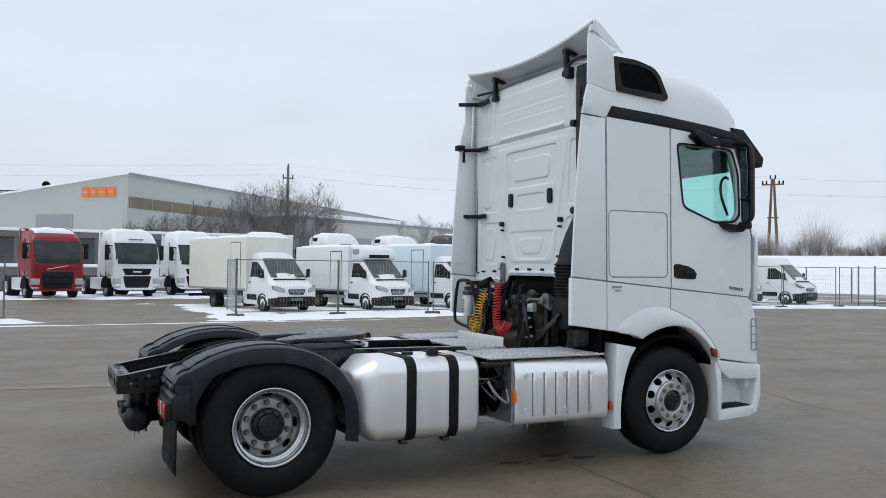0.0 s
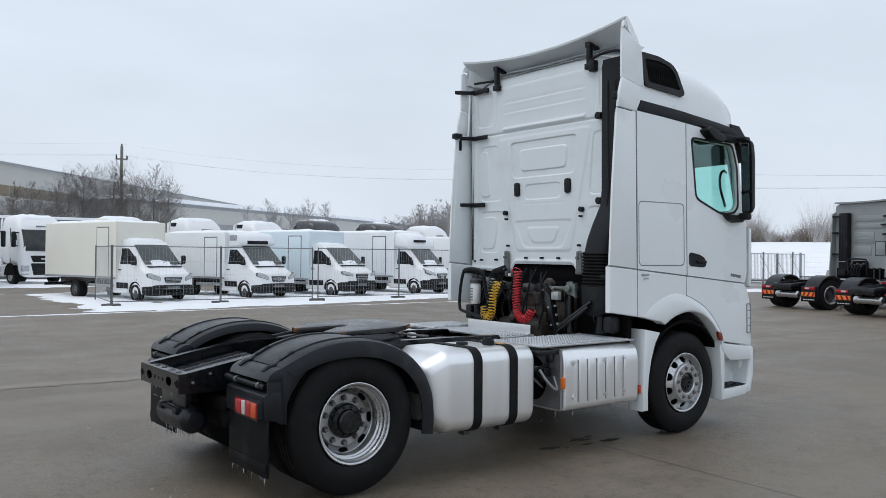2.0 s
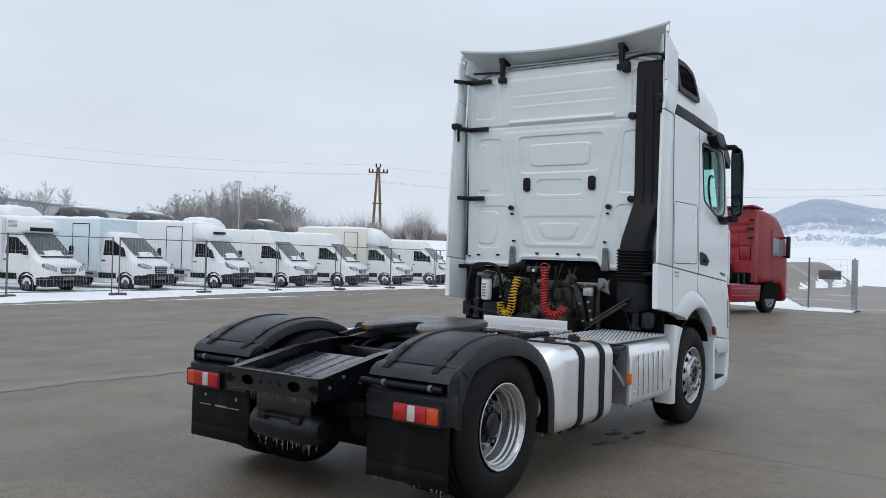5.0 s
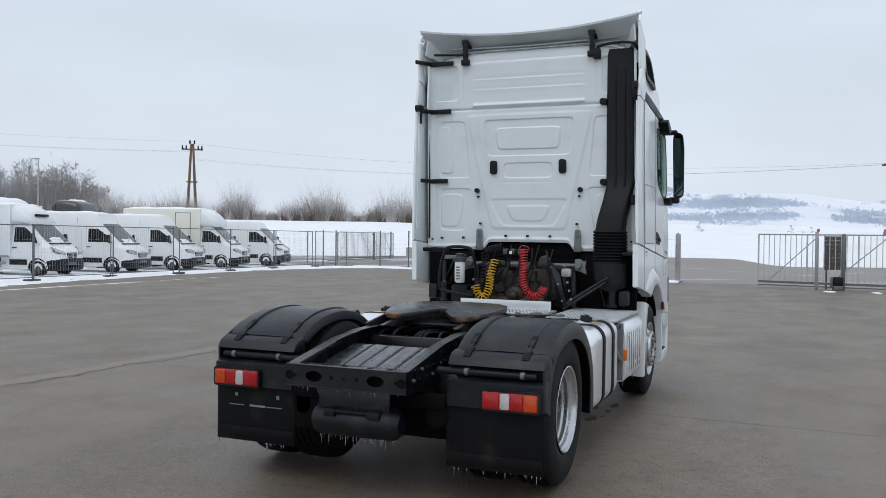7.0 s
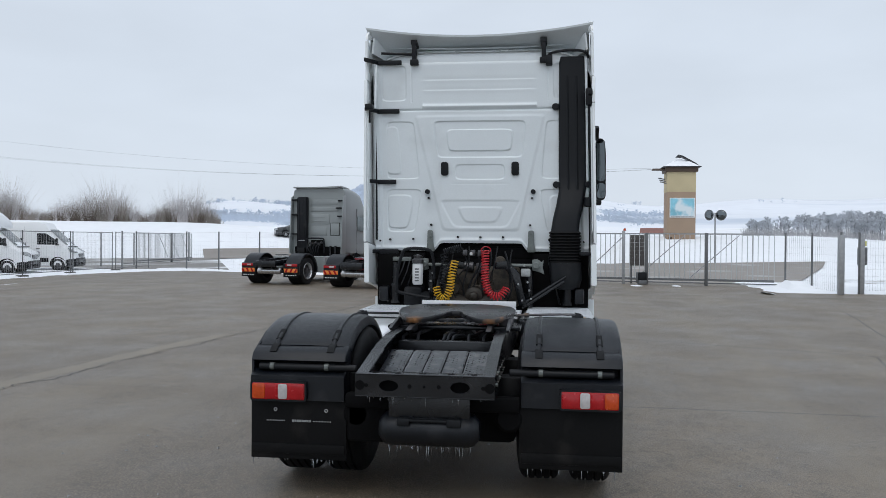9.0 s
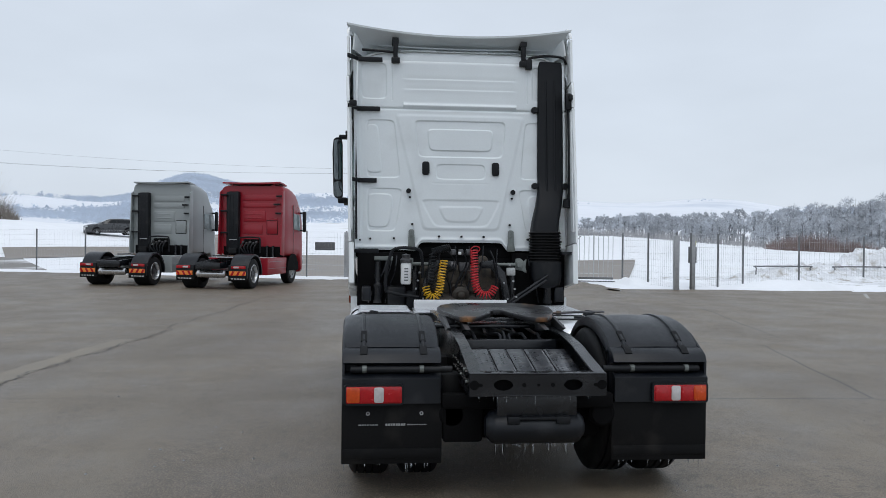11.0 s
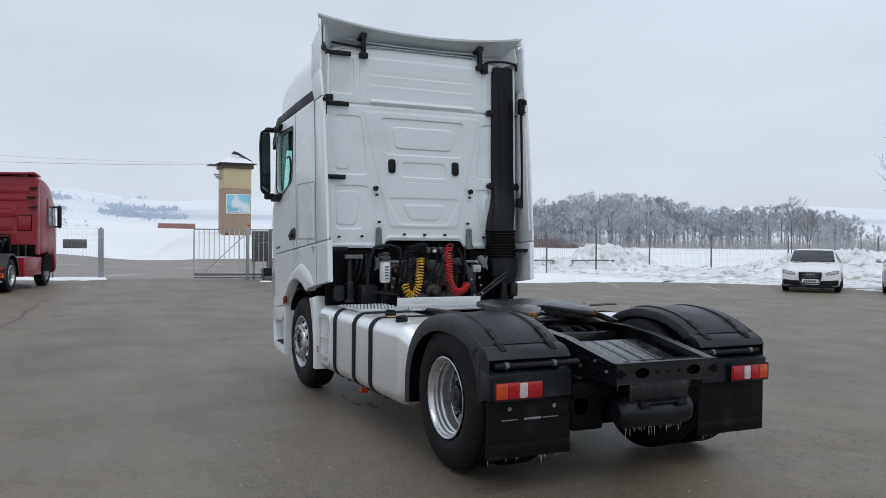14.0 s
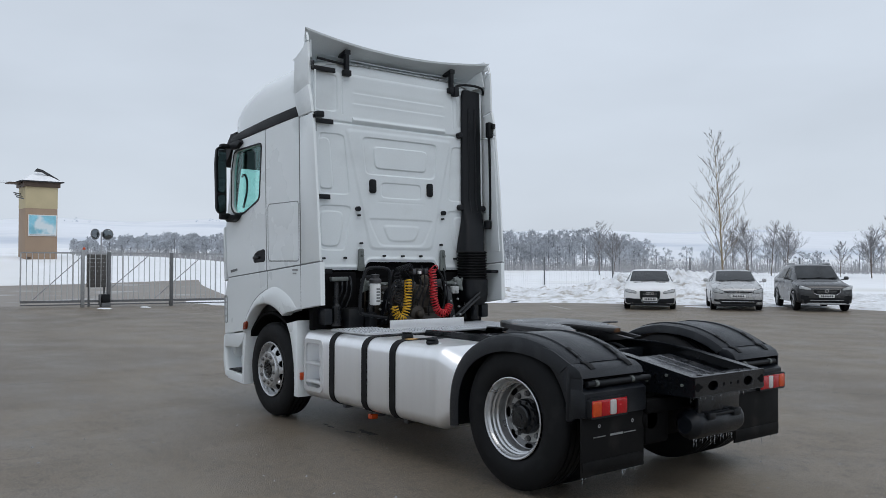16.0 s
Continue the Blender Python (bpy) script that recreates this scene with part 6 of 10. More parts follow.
def coil(name, path, r, wire, turns, m):
    """A helix of hose along a path."""
    P = curve(path, 10)
    L = [0.0]
    for a, b in zip(P, P[1:]):
        L.append(L[-1] + (b - a).length)
    n = int(turns * 12)
    pts = []
    for i in range(n + 1):
        s = L[-1] * i / n
        k = min(max(j for j in range(len(L)) if L[j] <= s + 1e-9), len(P) - 2)
        f = (s - L[k]) / max(L[k + 1] - L[k], 1e-9)
        p, d = P[k].lerp(P[k + 1], f), (P[k + 1] - P[k]).normalized()
        u = Vector((1, 0, 0))
        u = (u - d * u.dot(d)).normalized()
        w = d.cross(u)
        a = 2 * math.pi * i / 12
        pts.append(p + (u * math.cos(a) + w * math.sin(a)) * r)
    return part(name, tube(bmesh.new(), pts, wire, 6), m, truck)


hose = coil("yellow_air_hose", [(2.56, 0.24, 1.49), (2.52, 0.27, 1.33), (2.52, 0.29, 1.18), (2.52, 0.345, 1.095), (2.52, 0.41, 1.13), (2.54, 0.43, 1.22)], 0.038, 0.0056, 20, yellow_hose)
tagged(hose, "coiled yellow air hose")
hose = coil("red_air_hose", [(2.56, -0.07, 1.60), (2.54, -0.075, 1.45), (2.53, -0.08, 1.27), (2.52, -0.13, 1.15), (2.52, -0.23, 1.13), (2.54, -0.30, 1.22)], 0.038, 0.0062, 25, red_hose)
tagged(hose, "coiled red air hose")
part("hose_loop", tube(bmesh.new(), curve([(2.56, -0.06, 1.585), (2.52, -0.03, 1.60), (2.51, -0.07, 1.635), (2.53, -0.125, 1.62), (2.55, -0.12, 1.585), (2.56, -0.07, 1.565)]), 0.0053, 6), red_hose, hose)
hose = coil("electric_cable_coil", [(2.60, 0.36, 1.56), (2.56, 0.35, 1.42), (2.56, 0.37, 1.25), (2.57, 0.42, 1.15)], 0.038, 0.0055, 13, black_plastic)
tagged(hose, "coiled black trailer cable")
hose = coil("electric_cable_coil", [(2.60, 0.17, 1.62), (2.60, 0.26, 1.60), (2.60, 0.36, 1.57)], 0.034, 0.0062, 10, black_plastic)
for k in range(10):
    rr = random.Random(50 + k)
    y = -0.34 + 0.075 * k
    pts = curve([(2.70, y, 1.62 + rr.uniform(-0.05, 0.02)), (2.62 + rr.uniform(0, .05), y + rr.uniform(-.06, .06), 1.45), (2.62 + rr.uniform(0, .06), y + rr.uniform(-.1, .1), 1.2), (2.66, y * 0.7, 0.95)])
    part("air_line", tube(bmesh.new(), pts, rr.choice((0.005, 0.007, 0.010)), 6), black_plastic, truck)
for y in (-0.02, 0.06, 0.14):
    part("hose_coupling", boxed(2.58, 2.66, y - 0.025, y + 0.025, 1.54, 1.60, 0.01), steel_dark, truck)
part("white_plug", boxed(2.565, 2.60, 0.06, 0.09, 1.545, 1.575, 0.005), white_plastic, truck)
for a, b in (((2.7, -0.45, 1.0), (2.72, -0.88, 1.28)), ((2.7, -0.47, 1.05), (2.74, -0.9, 1.33))):
    part("brace_rod", tube(bmesh.new(), [a, b], 0.016, 8), chassis_black, truck)

# castings, valves and fittings that fill the bay
casting = mat("dusty_casting", (0.075, 0.062, 0.047), 0.6, vary=0.35, scale=9, bump=0.4, bump_scale=40, spot=(0.03, 0.028, 0.025), spot_at=0.55, spot_scale=9)
rr = random.Random(91)
for k in range(16):
    y, z, x = rr.uniform(-0.36, 0.42), rr.uniform(1.02, 1.50), rr.uniform(2.80, 2.98)
    if k % 3 == 0:
        bm = cyl(bmesh.new(), (x, y, z), rr.choice("xyz"), rr.uniform(0.03, 0.06), -0.06, 0.06, 14, 0.01)
    elif k % 3 == 1:
        bm = boxed(x - 0.06, x + 0.06, y - rr.uniform(0.04, 0.09), y + rr.uniform(0.04, 0.09), z - rr.uniform(0.03, 0.07), z + rr.uniform(0.03, 0.07), 0.015)
    else:
        bm = lathe(bmesh.new(), [(0, -0.05), (0.05, -0.045), (0.062, -0.02), (0.062, 0.0), (0.03, 0.012), (0.03, 0.05), (0, 0.055)], (x, y, z), "x", 16)
    part("fitting", bm, (casting, steel_dark, casting, brown_muck)[k % 4], truck)
part("engine_casting", boxed(2.96, 3.12, -0.42, 0.46, 0.98, 1.42, 0.05), casting, truck, "dusty engine casting")
for sgn in (-1, 1):
    for k in range(5):
        z = 1.10 + 0.085 * k
        part("bracket_bolt", cyl(bmesh.new(), (0, sgn * (0.50 + 0.018 * (4 - k) - 0.03), z), "x", 0.011, 2.645, 2.665, 8), galv, truck)

# underside: driveline and crossing lines between the tanks, added to block light underneath
part("gearbox_sump", boxed(2.35, 3.45, -0.32, 0.34, 0.34, 0.72, 0.08, 3), chassis_black, truck)
part("axle_link", prism(bmesh.new(), [(0.1, 0.30), (0.9, 0.42), (0.9, 0.60), (0.1, 0.48)], "y", -0.34, 0.34, 0.03), chassis_black, truck)
part("air_tank", cyl(bmesh.new(), (1.45, 0, 0.50), "y", 0.13, -0.42, 0.46, 20, 0.02), chassis_black, truck)
part("air_tank", cyl(bmesh.new(), (1.95, 0, 0.48), "y", 0.13, -0.42, 0.46, 20, 0.02), chassis_black, truck)

# ---- parked vehicles ----
van_white = mat("van_white", (0.82, 0.83, 0.84), 0.35, vary=0.03, scale=0.8, coat=0.3, spot=(0.70, 0.70, 0.69), spot_at=0.72, per=0.02)
box_cream = mat("box_cream", (0.80, 0.785, 0.70), 0.5, vary=0.03, scale=0.7, spot=(0.70, 0.69, 0.65), spot_at=0.74)
box_white = mat("box_white", (0.82, 0.84, 0.855), 0.5, vary=0.03, scale=0.7, spot=(0.70, 0.71, 0.71), spot_at=0.74)
cab_red = mat("red_paint", (0.27, 0.008, 0.018), 0.34, vary=0.06, scale=1.0, coat=0.2, spec=0.4)
truck_grey = mat("grey_paint", (0.26, 0.285, 0.285), 0.38, vary=0.05, scale=1.0, coat=0.4)
car_silver = mat("silver_paint", (0.46, 0.465, 0.47), 0.3, metal=0.3, vary=0.02, coat=0.5)
car_dark = mat("dark_grey_paint", (0.045, 0.047, 0.05), 0.3, metal=0.3, vary=0.08, coat=0.5)
wheel_grey = mat("wheel_grey", (0.35, 0.355, 0.36), 0.4, metal=0.5, vary=0.1)
wheel_steel = mat("dark_wheel_steel", (0.10, 0.10, 0.105), 0.5, metal=0.4, vary=0.2, scale=8)
hazard_orange = mat("hazard_orange", (0.80, 0.22, 0.03), 0.45, vary=0.05)
steel_tank = mat("steel_tank", (0.5, 0.5, 0.5), 0.25, metal=0.9, vary=0.05)
glass_van = mat("van_windscreen", (0.065, 0.078, 0.077), 0.10, vary=0.3, scale=1.5)
glass_cab = mat("cab_windscreen", (0.04, 0.045, 0.046), 0.09, spec=0.4, vary=0.4, scale=1.5)
# pale base colour imitates sky reflected in a side window
pale_pane = mat("pale_reflecting_pane", (0.22, 0.27, 0.28), 0.08, vary=0.3, scale=2.0, spec=0.8)
glass_car = mat("car_windscreen", (0.030, 0.033, 0.036), 0.10, spec=0.40, vary=0.3, scale=2.0)
box_blue = mat("box_pale_blue", (0.70, 0.80, 0.845), 0.5, vary=0.03, scale=0.7)
headlamp = mat("headlamp", (0.44, 0.46, 0.47), 0.12, vary=0.2, scale=14, coat=0.9)


def sections(bm, rows, n=6, k=3.6):
    """Body skin: rows of (x, half width, bottom, top, shoulder width factor), each a rounded box section."""
    out = []
    for x, w, z0, z1, tw in rows:
        loop = []
        h = z1 - z0
        for i in range(4 * n):
            a = 2 * math.pi * (i + 0.5) / (4 * n)
            c, s = math.cos(a), math.sin(a)
            y = w * math.copysign(abs(c) ** (2 / k), c)
            z = z0 + h * (0.5 + 0.5 * math.copysign(abs(s) ** (2 / k), s))
            f = (z - z0) / h
            y *= 1 + (tw - 1) * max(0.0, (f - 0.42) / 0.58) ** 1.2
            loop.append((x, y, z))
        out.append(loop)
    return loft(bm, out)


def road_wheel(parent, x, y, r, wdt, face, rim=None, rings=True, deep=False):
    """A wheel as a part: tyre and rim; face is the side that shows."""
    w = new("wheel")
    w.parent, w.matrix_basis = parent, pose(x, y, r, 0, 0, 0 if face > 0 else 180)
    prof = [(r * 0.60, -wdt + 0.02), (r * 0.66, -wdt), (r * 0.92, -wdt + 0.01), (r, -wdt + 0.04), (r, -0.04), (r * 0.92, -0.008), (r * 0.66, 0.0), (r * 0.60, -0.02)]
    part("tyre", lathe(bmesh.new(), prof, (0, 0, 0), "y", 32), rubber, w)
    bm = lathe(bmesh.new(), [(r * 0.62, -0.012), (r * 0.60, -0.012), (r * 0.56, -0.05), (r * 0.42, -0.055), (r * 0.30, -0.03), (r * 0.16, -0.02), (r * 0.14, -0.005), (0, -0.005)], (0, 0, 0), "y", 28)
    if deep:
        bm = lathe(bmesh.new(), [(r * 0.62, -0.006), (r * 0.585, 0.004), (r * 0.55, -0.02), (r * 0.53, -0.12)], (0, 0, 0), "y", 32)
        part("rim_ring", bm, rim_silver, w)
        bm = lathe(bmesh.new(), [(r * 0.54, -0.12), (r * 0.36, -0.13), (r * 0.32, -0.11), (r * 0.22, -0.11), (r * 0.20, -0.04), (r * 0.06, -0.03), (0, -0.03)], (0, 0, 0), "y", 28)
        part("hub", bm, steel_dark, w)
        return w
    d = part("rim", bm, rim or wheel_grey, w)
    for q in range(8):
        a = 2 * math.pi * q / 8
        part("rim_opening", cyl(bmesh.new(), (r * 0.47 * math.cos(a), 0, r * 0.47 * math.sin(a)), "y", r * 0.075, -0.06, -0.048, 8), deep_black, d)
    return w


def side_patch(bm, pts, wfun, sgn, e0=0.004, e1=0.012):
    """A flat piece on a curved flank; wfun(x, z) is the body's half width there."""
    n = len(pts)
    v = [(x, sgn * (wfun(x, z) + e), z) for e in (-0.03, e1) for x, z in pts]
    f = [tuple(range(n)), tuple(range(2 * n - 1, n - 1, -1))] + [(i, n + i, n + (i + 1) % n, (i + 1) % n) for i in range(n)]
    _, fs = add(bm, v, f)
    bmesh.ops.recalc_face_normals(bm, faces=fs)


def snow_lump(parent, name, x0, x1, y0, y1, zfun, h, seed, nu=18, nv=14):
    """A soft, uneven layer of snow on top of something."""
    rr = np.random.RandomState(seed)
    ph = rr.rand(6) * 6.28

    def fn(u, v):
        x, y = x0 + (x1 - x0) * u, y0 + (y1 - y0) * v
        edge = np.clip(np.minimum(np.minimum(u, 1 - u), np.minimum(v, 1 - v)) * 7, 0, 1) ** 0.6
        lump = 0.75 + 0.16 * np.sin(x * 3.1 + ph[0]) * np.cos(y * 3.7 + ph[1]) + 0.12 * np.sin(x * 7.3 + ph[2] + y * 4) + 0.1 * np.sin(y * 9 + ph[3])
        return x, y, zfun(x, y) + h * edge * lump - 0.03 * (edge < 0.05)

    return part_of(name, grid_mesh(name, nu, nv, fn), snow, parent, "fresh snow", 80)


def shell_half(x, w, z0, zb, zt, wt):
    """Half section of a road vehicle from the floor over sill, belt and roof edge to the middle."""
    d = zt - zb
    return [(0, z0), (0.86 * w, z0), (0.965 * w, z0 + 0.04), (w, z0 + 0.38 * (zb - z0)), (0.995 * w, zb - 0.12 * (zb - z0)), (0.972 * w, zb),
            ((0.95 * w + wt) / 2, zb + 0.5 * (d - min(0.09, 0.5 * d))), (wt, zt - min(0.09, 0.45 * d)), (wt - 0.03, zt - min(0.035, 0.22 * d)), (wt - 0.11, zt - min(0.012, 0.1 * d)), (wt * 0.45, zt), (0, zt + min(0.006, 0.04 * d))]


def shell(bm, rows):
    out = []
    for r in rows:
        h = shell_half(*r)
        out.append([(r[0], y, z) for y, z in h] + [(r[0], -y, z) for y, z in h[-2:0:-1]])
    return loft(bm, out)


def shell_width(rows):
    """Half width of the shell at x, z."""
    xs = [-r[0] for r in rows]

    def wf(x, z):
        r = [float(np.interp(-x, xs, [q[i] for q in rows])) for i in range(6)]
        h = shell_half(*r)[1:9]
        return float(np.interp(z, [q[1] for q in h], [q[0] for q in h]))
    return wf


def shell_front(rows, w):
    """x of the nose surface at y, z: corner rounding in plan, slope of the bonnet above."""
    ws, xs = [r[1] / w for r in rows[:5]], [r[0] for r in rows[:5]]
    zs = [r[4] for r in rows[:5]]
    return lambda y, z: np.minimum(np.interp(np.abs(y) / w, ws, xs), np.interp(z, zs, xs))


def window_patch(name, wf, s, front, rear, m, parent, label="", off=0.008):
    """A side pane on the shell between a front and a rear edge, each a list of (z, x)."""
    ww = np.vectorize(wf)

    def fn(u, v):
        z = front[0][0] + (front[-1][0] - front[0][0]) * v
        a = np.interp(z, [p[0] for p in front], [p[1] for p in front])
        b = np.interp(z, [p[0] for p in rear], [p[1] for p in rear])
        x = a + (b - a) * u
        edge = np.minimum(np.minimum(u, 1 - u), np.minimum(v, 1 - v)) < 0.01
        return x, s * (ww(x, z) + np.where(edge, -0.02, off)), z
    return part_of(name, grid_mesh(name, 16, 12, fn), m, parent, label, 40)


def nose_patch(name, fx, s, y0, y1, lo, hi, m, parent, label="", off=0.012, n=12, grow=0.0):
    """A piece laid round the nose's corner between two edges lo and hi, each (inner z, outer z)."""
    def fn(u, v):
        y = y0 - grow + (y1 - y0 + 1.2 * grow) * u
        a = lo[0] + (lo[1] - lo[0]) * u - grow
        b = hi[0] + (hi[1] - hi[0]) * u ** 0.8 + grow
        z = a + (b - a) * v
        pinch = 1 - 0.35 * np.clip(1 - u * 6, 0, 1) - 0.3 * np.clip(u * 6 - 5, 0, 1)
        z = (a + b) / 2 + (z - (a + b) / 2) * pinch
        edge = np.clip(np.minimum(np.minimum(u, 1 - u), np.minimum(v, 1 - v)) * 60, 0, 1)
        bulge = (off + 0.03) * edge - 0.03
        return fx(y, z) + bulge, s * (y + bulge * 0.5 * u), z + 0.3 * bulge
    return part_of(name, grid_mesh(name, n + 6, n, fn), m, parent, label, 50)


VAN = {
    "rounded": dict(nose=0.94, bonnet=(0.98, 1.14, 1.31), screen=(0.34, 1.36, -0.52, 2.16), roof=2.36, w=0.99, grille=(0.70, 0.93, 0.40), lamp=(0.52, 0.975, (0.76, 0.90), (0.90, 1.10)), badge=True, bump=0.64),
    "swept": dict(nose=0.92, bonnet=(1.00, 1.16, 1.34), screen=(0.30, 1.40, -0.60, 2.14), roof=2.32, w=0.99, grille=(0.68, 1.00, 0.40), lamp=(0.54, 0.985, (0.88, 0.96), (0.98, 1.13)), badge=False, bump=0.70),
    "upright": dict(nose=0.88, bonnet=(0.98, 1.16, 1.34), screen=(0.30, 1.40, -0.50, 2.18), roof=2.34, w=1.0, grille=(0.72, 0.98, 0.38), lamp=(0.44, 0.97, (0.86, 0.98), (0.92, 1.26)), badge=True, bump=0.74),
    "high_roof": dict(nose=0.95, bonnet=(1.00, 1.16, 1.31), screen=(0.32, 1.38, -0.60, 2.24), roof=2.74, w=1.0, grille=(0.72, 0.93, 0.48), lamp=(0.52, 0.975, (0.82, 0.90), (0.96, 1.10)), badge=True, bump=0.66),
    "blunt": dict(nose=0.90, bonnet=(0.96, 1.12, 1.31), screen=(0.40, 1.34, -0.50, 2.22), roof=2.60, w=1.0, grille=(0.75, 0.92, 0.5), lamp=(0.56, 0.98, (0.95, 1.02), (1.04, 1.26)), badge=False, bump=0.70),
}


def van(m, kind, label, load=None, seed=0, group="parked vans"):
    """A van; origin on the ground under the front axle, x forwards. load: cargo box (length, width, z0, z1, paint, deflector)."""
    k = VAN[kind]
    t = thing("van", label, "van", m, group)
    w, nose, roof = k["w"], k["nose"], k["roof"]
    b0, b1, b2 = k["bonnet"]
    sx0, sz0, sx1, sz1 = k["screen"]
    back = -1.55 if load else -4.75
    rows = [(nose, w * 0.80, 0.36, b0 - 0.14, b0 - 0.02, w * 0.72), (nose - 0.03, w * 0.89, 0.30, b0 - 0.11, b0 + 0.05, w * 0.78), (nose - 0.12, w * 0.955, 0.27, b0 - 0.07, b0 + 0.11, w * 0.82), (nose - 0.33, w * 0.99, 0.26, b1 - 0.10, b1 + 0.05, w * 0.84), (sx0 + 0.05, w, 0.26, b2 - 0.13, b2, w * 0.85)]
    for i in range(1, 5):
        f = i / 5
        rows.append((sx0 + (sx1 - sx0) * f, w, 0.28, 1.24 + 0.06 * f, sz0 + (sz1 - sz0) * f, w * (0.86 - 0.04 * f)))
    rows += [(sx1, w, 0.28, 1.30, sz1, w * 0.82), (sx1 - 0.22, w, 0.28, 1.30, roof - 0.06, w * 0.82), (sx1 - 0.55, w, 0.28, 1.30, roof, w * 0.83), (back, w, 0.28, 1.30, roof, w * 0.85)]
    body = part("body", shell(bmesh.new(), rows), van_white, t, smooth=40)
    wf, fx = shell_width(rows), shell_front(rows, w)
    top_z = lambda x: np.interp(-x, [-r[0] for r in rows], [r[4] for r in rows])

    def screen(u, v):
        f = 0.04 + 0.92 * v
        yy = (u - 0.5) * 2 * (0.79 - 0.05 * v) * w
        bow = 0.035 * (np.abs(yy) / w) ** 2.5
        return sx0 + (sx1 - sx0) * f + 0.022 - bow, yy, sz0 + (sz1 - sz0) * f + 0.016 - bow * 0.6

    ws = part_of("windscreen", grid_mesh("windscreen", 12, 8, screen), glass_van, t, "grey windscreen", 60)
    part("screen_base", boxed(sx0 + 0.01, sx0 + 0.13, -0.74 * w, 0.74 * w, sz0 - 0.075, sz0 - 0.025, 0.015), black_plastic, t, "black plastic cowl under the windscreen")
    snow_lump(t, "snow_patch", sx0 - 0.16, sx0 + 0.12, -0.55 * w, 0.40 * w, lambda x, y: np.interp(-x, [-r[0] for r in rows], [r[4] for r in rows]) - 0.03 * np.abs(y) ** 2, 0.10, seed + 3)
    snow_lump(t, "snow_patch", sx0 + 0.12, nose - 0.22, -0.42 * w, 0.48 * w, lambda x, y: top_z(x) - 0.02 - 0.05 * np.abs(y) ** 2, 0.03, seed + 5)
    if not load:
        snow_lump(t, "snow_cap", back + 0.1, sx1 - 0.25, -0.80 * w, 0.80 * w, lambda x, y: top_z(x) - 0.02 - 0.04 * np.abs(y) ** 3, 0.07, seed)
    else:
        snow_lump(t, "snow_cap", back + 0.3, sx1 - 0.1, -0.75 * w, 0.75 * w, lambda x, y: top_z(x) - 0.02 - 0.04 * np.abs(y) ** 3, 0.08, seed)
    # front: dark bumper, grille, lamps
    bz = k["bump"]
    bm = shell(bmesh.new(), [(nose + 0.035, w * 0.76, 0.30, bz - 0.10, bz - 0.03, w * 0.72), (nose + 0.01, w * 0.88, 0.26, bz - 0.06, bz, w * 0.84), (nose - 0.09, w * 0.965, 0.24, bz - 0.04, bz + 0.02, w * 0.93), (nose - 0.30, w * 1.006, 0.24, bz - 0.04, bz + 0.02, w * 0.97), (nose - 0.50, w * 1.008, 0.25, bz - 0.06, bz, w * 0.97)])
    bp = part("bumper", bm, black_plastic, t, "black plastic bumper", 40)
    part("air_intake", boxed(nose + 0.02, nose + 0.042, -0.42, 0.42, 0.36, 0.46, 0.015), deep_black, bp)
    pl = part("number_plate", boxed(nose + 0.034, nose + 0.048, -0.26, 0.26, 0.48, 0.585, 0.005), galv_dark, bp)
    g0, g1, gw = k["grille"]
    bm = bmesh.new()
    prism(bm, rpoly([(-gw, g1), (-gw * 0.80, g0), (gw * 0.80, g0), (gw, g1)], 0.06), "x", nose - 0.14, nose + 0.026, 0.012)
    gr = part("grille", bm, black_plastic, t)
    for q in range(4):
        z = g0 + (g1 - g0) * (q + 0.7) / 4.4
        part("grille_bar", boxed(nose + 0.015, nose + 0.034, -gw * 0.84, gw * 0.84, z - 0.012, z + 0.012, 0.004), galv, gr)
    if k["badge"]:
        part("badge", lathe(bmesh.new(), [(0.075, nose + 0.03), (0.085, nose + 0.044), (0.062, nose + 0.044), (0.054, nose + 0.03)], (0, 0, (g0 + g1) / 2), "x", 20, close=True), chrome, gr)
    for s in (-1, 1):
        ly0, ly1, lo, hi = k["lamp"]
        lens = nose_patch("headlamp", fx, s, ly0 * w, ly1 * w, lo, hi, headlamp, t)
        nose_patch("lamp_bezel", fx, s, ly0 * w, ly1 * w, lo, hi, galv_dark, lens, off=0.006, grow=0.014)
        # cab side window in two fields
        sw = window_patch("side_window", wf, s, [(1.36, sx0 - 0.30), (1.60, sx0 - 0.42), (1.97, sx1 - 0.08), (2.03, sx1 - 0.20)], [(1.36, sx1 - 0.60), (2.03, sx1 - 0.58)], glass_dark, t, "dark cab window")
        bm = bmesh.new()
        side_patch(bm, [(sx0 - 0.50, 1.36), (sx0 - 0.535, 1.36), (sx0 - 0.535, 1.72), (sx0 - 0.50, 1.68)], wf, s, 0, 0.012)
        part("window_bar", bm, black_plastic, sw)
        for pts, nm in (([(sx1 - 0.655, 0.55), (sx1 - 0.668, 0.55), (sx1 - 0.668, 2.1), (sx1 - 0.655, 2.1)], "door_joint"), ([(sx0 - 0.245, 0.80), (sx0 - 0.257, 0.80), (sx0 - 0.262, 1.32), (sx0 - 0.25, 1.32)], "door_joint"), ([(sx1 - 0.40, 1.16), (sx1 - 0.58, 1.16), (sx1 - 0.58, 1.20), (sx1 - 0.40, 1.20)], "door_handle")):
            bm = bmesh.new()
            side_patch(bm, pts, wf, s, 0.002, 0.005 if nm == "door_joint" else 0.02)
            part(nm, bm, galv_dark if nm == "door_joint" else black_plastic, t)
        x_end = back + 0.1 if not load else sx1 - 0.7
        bm = bmesh.new()
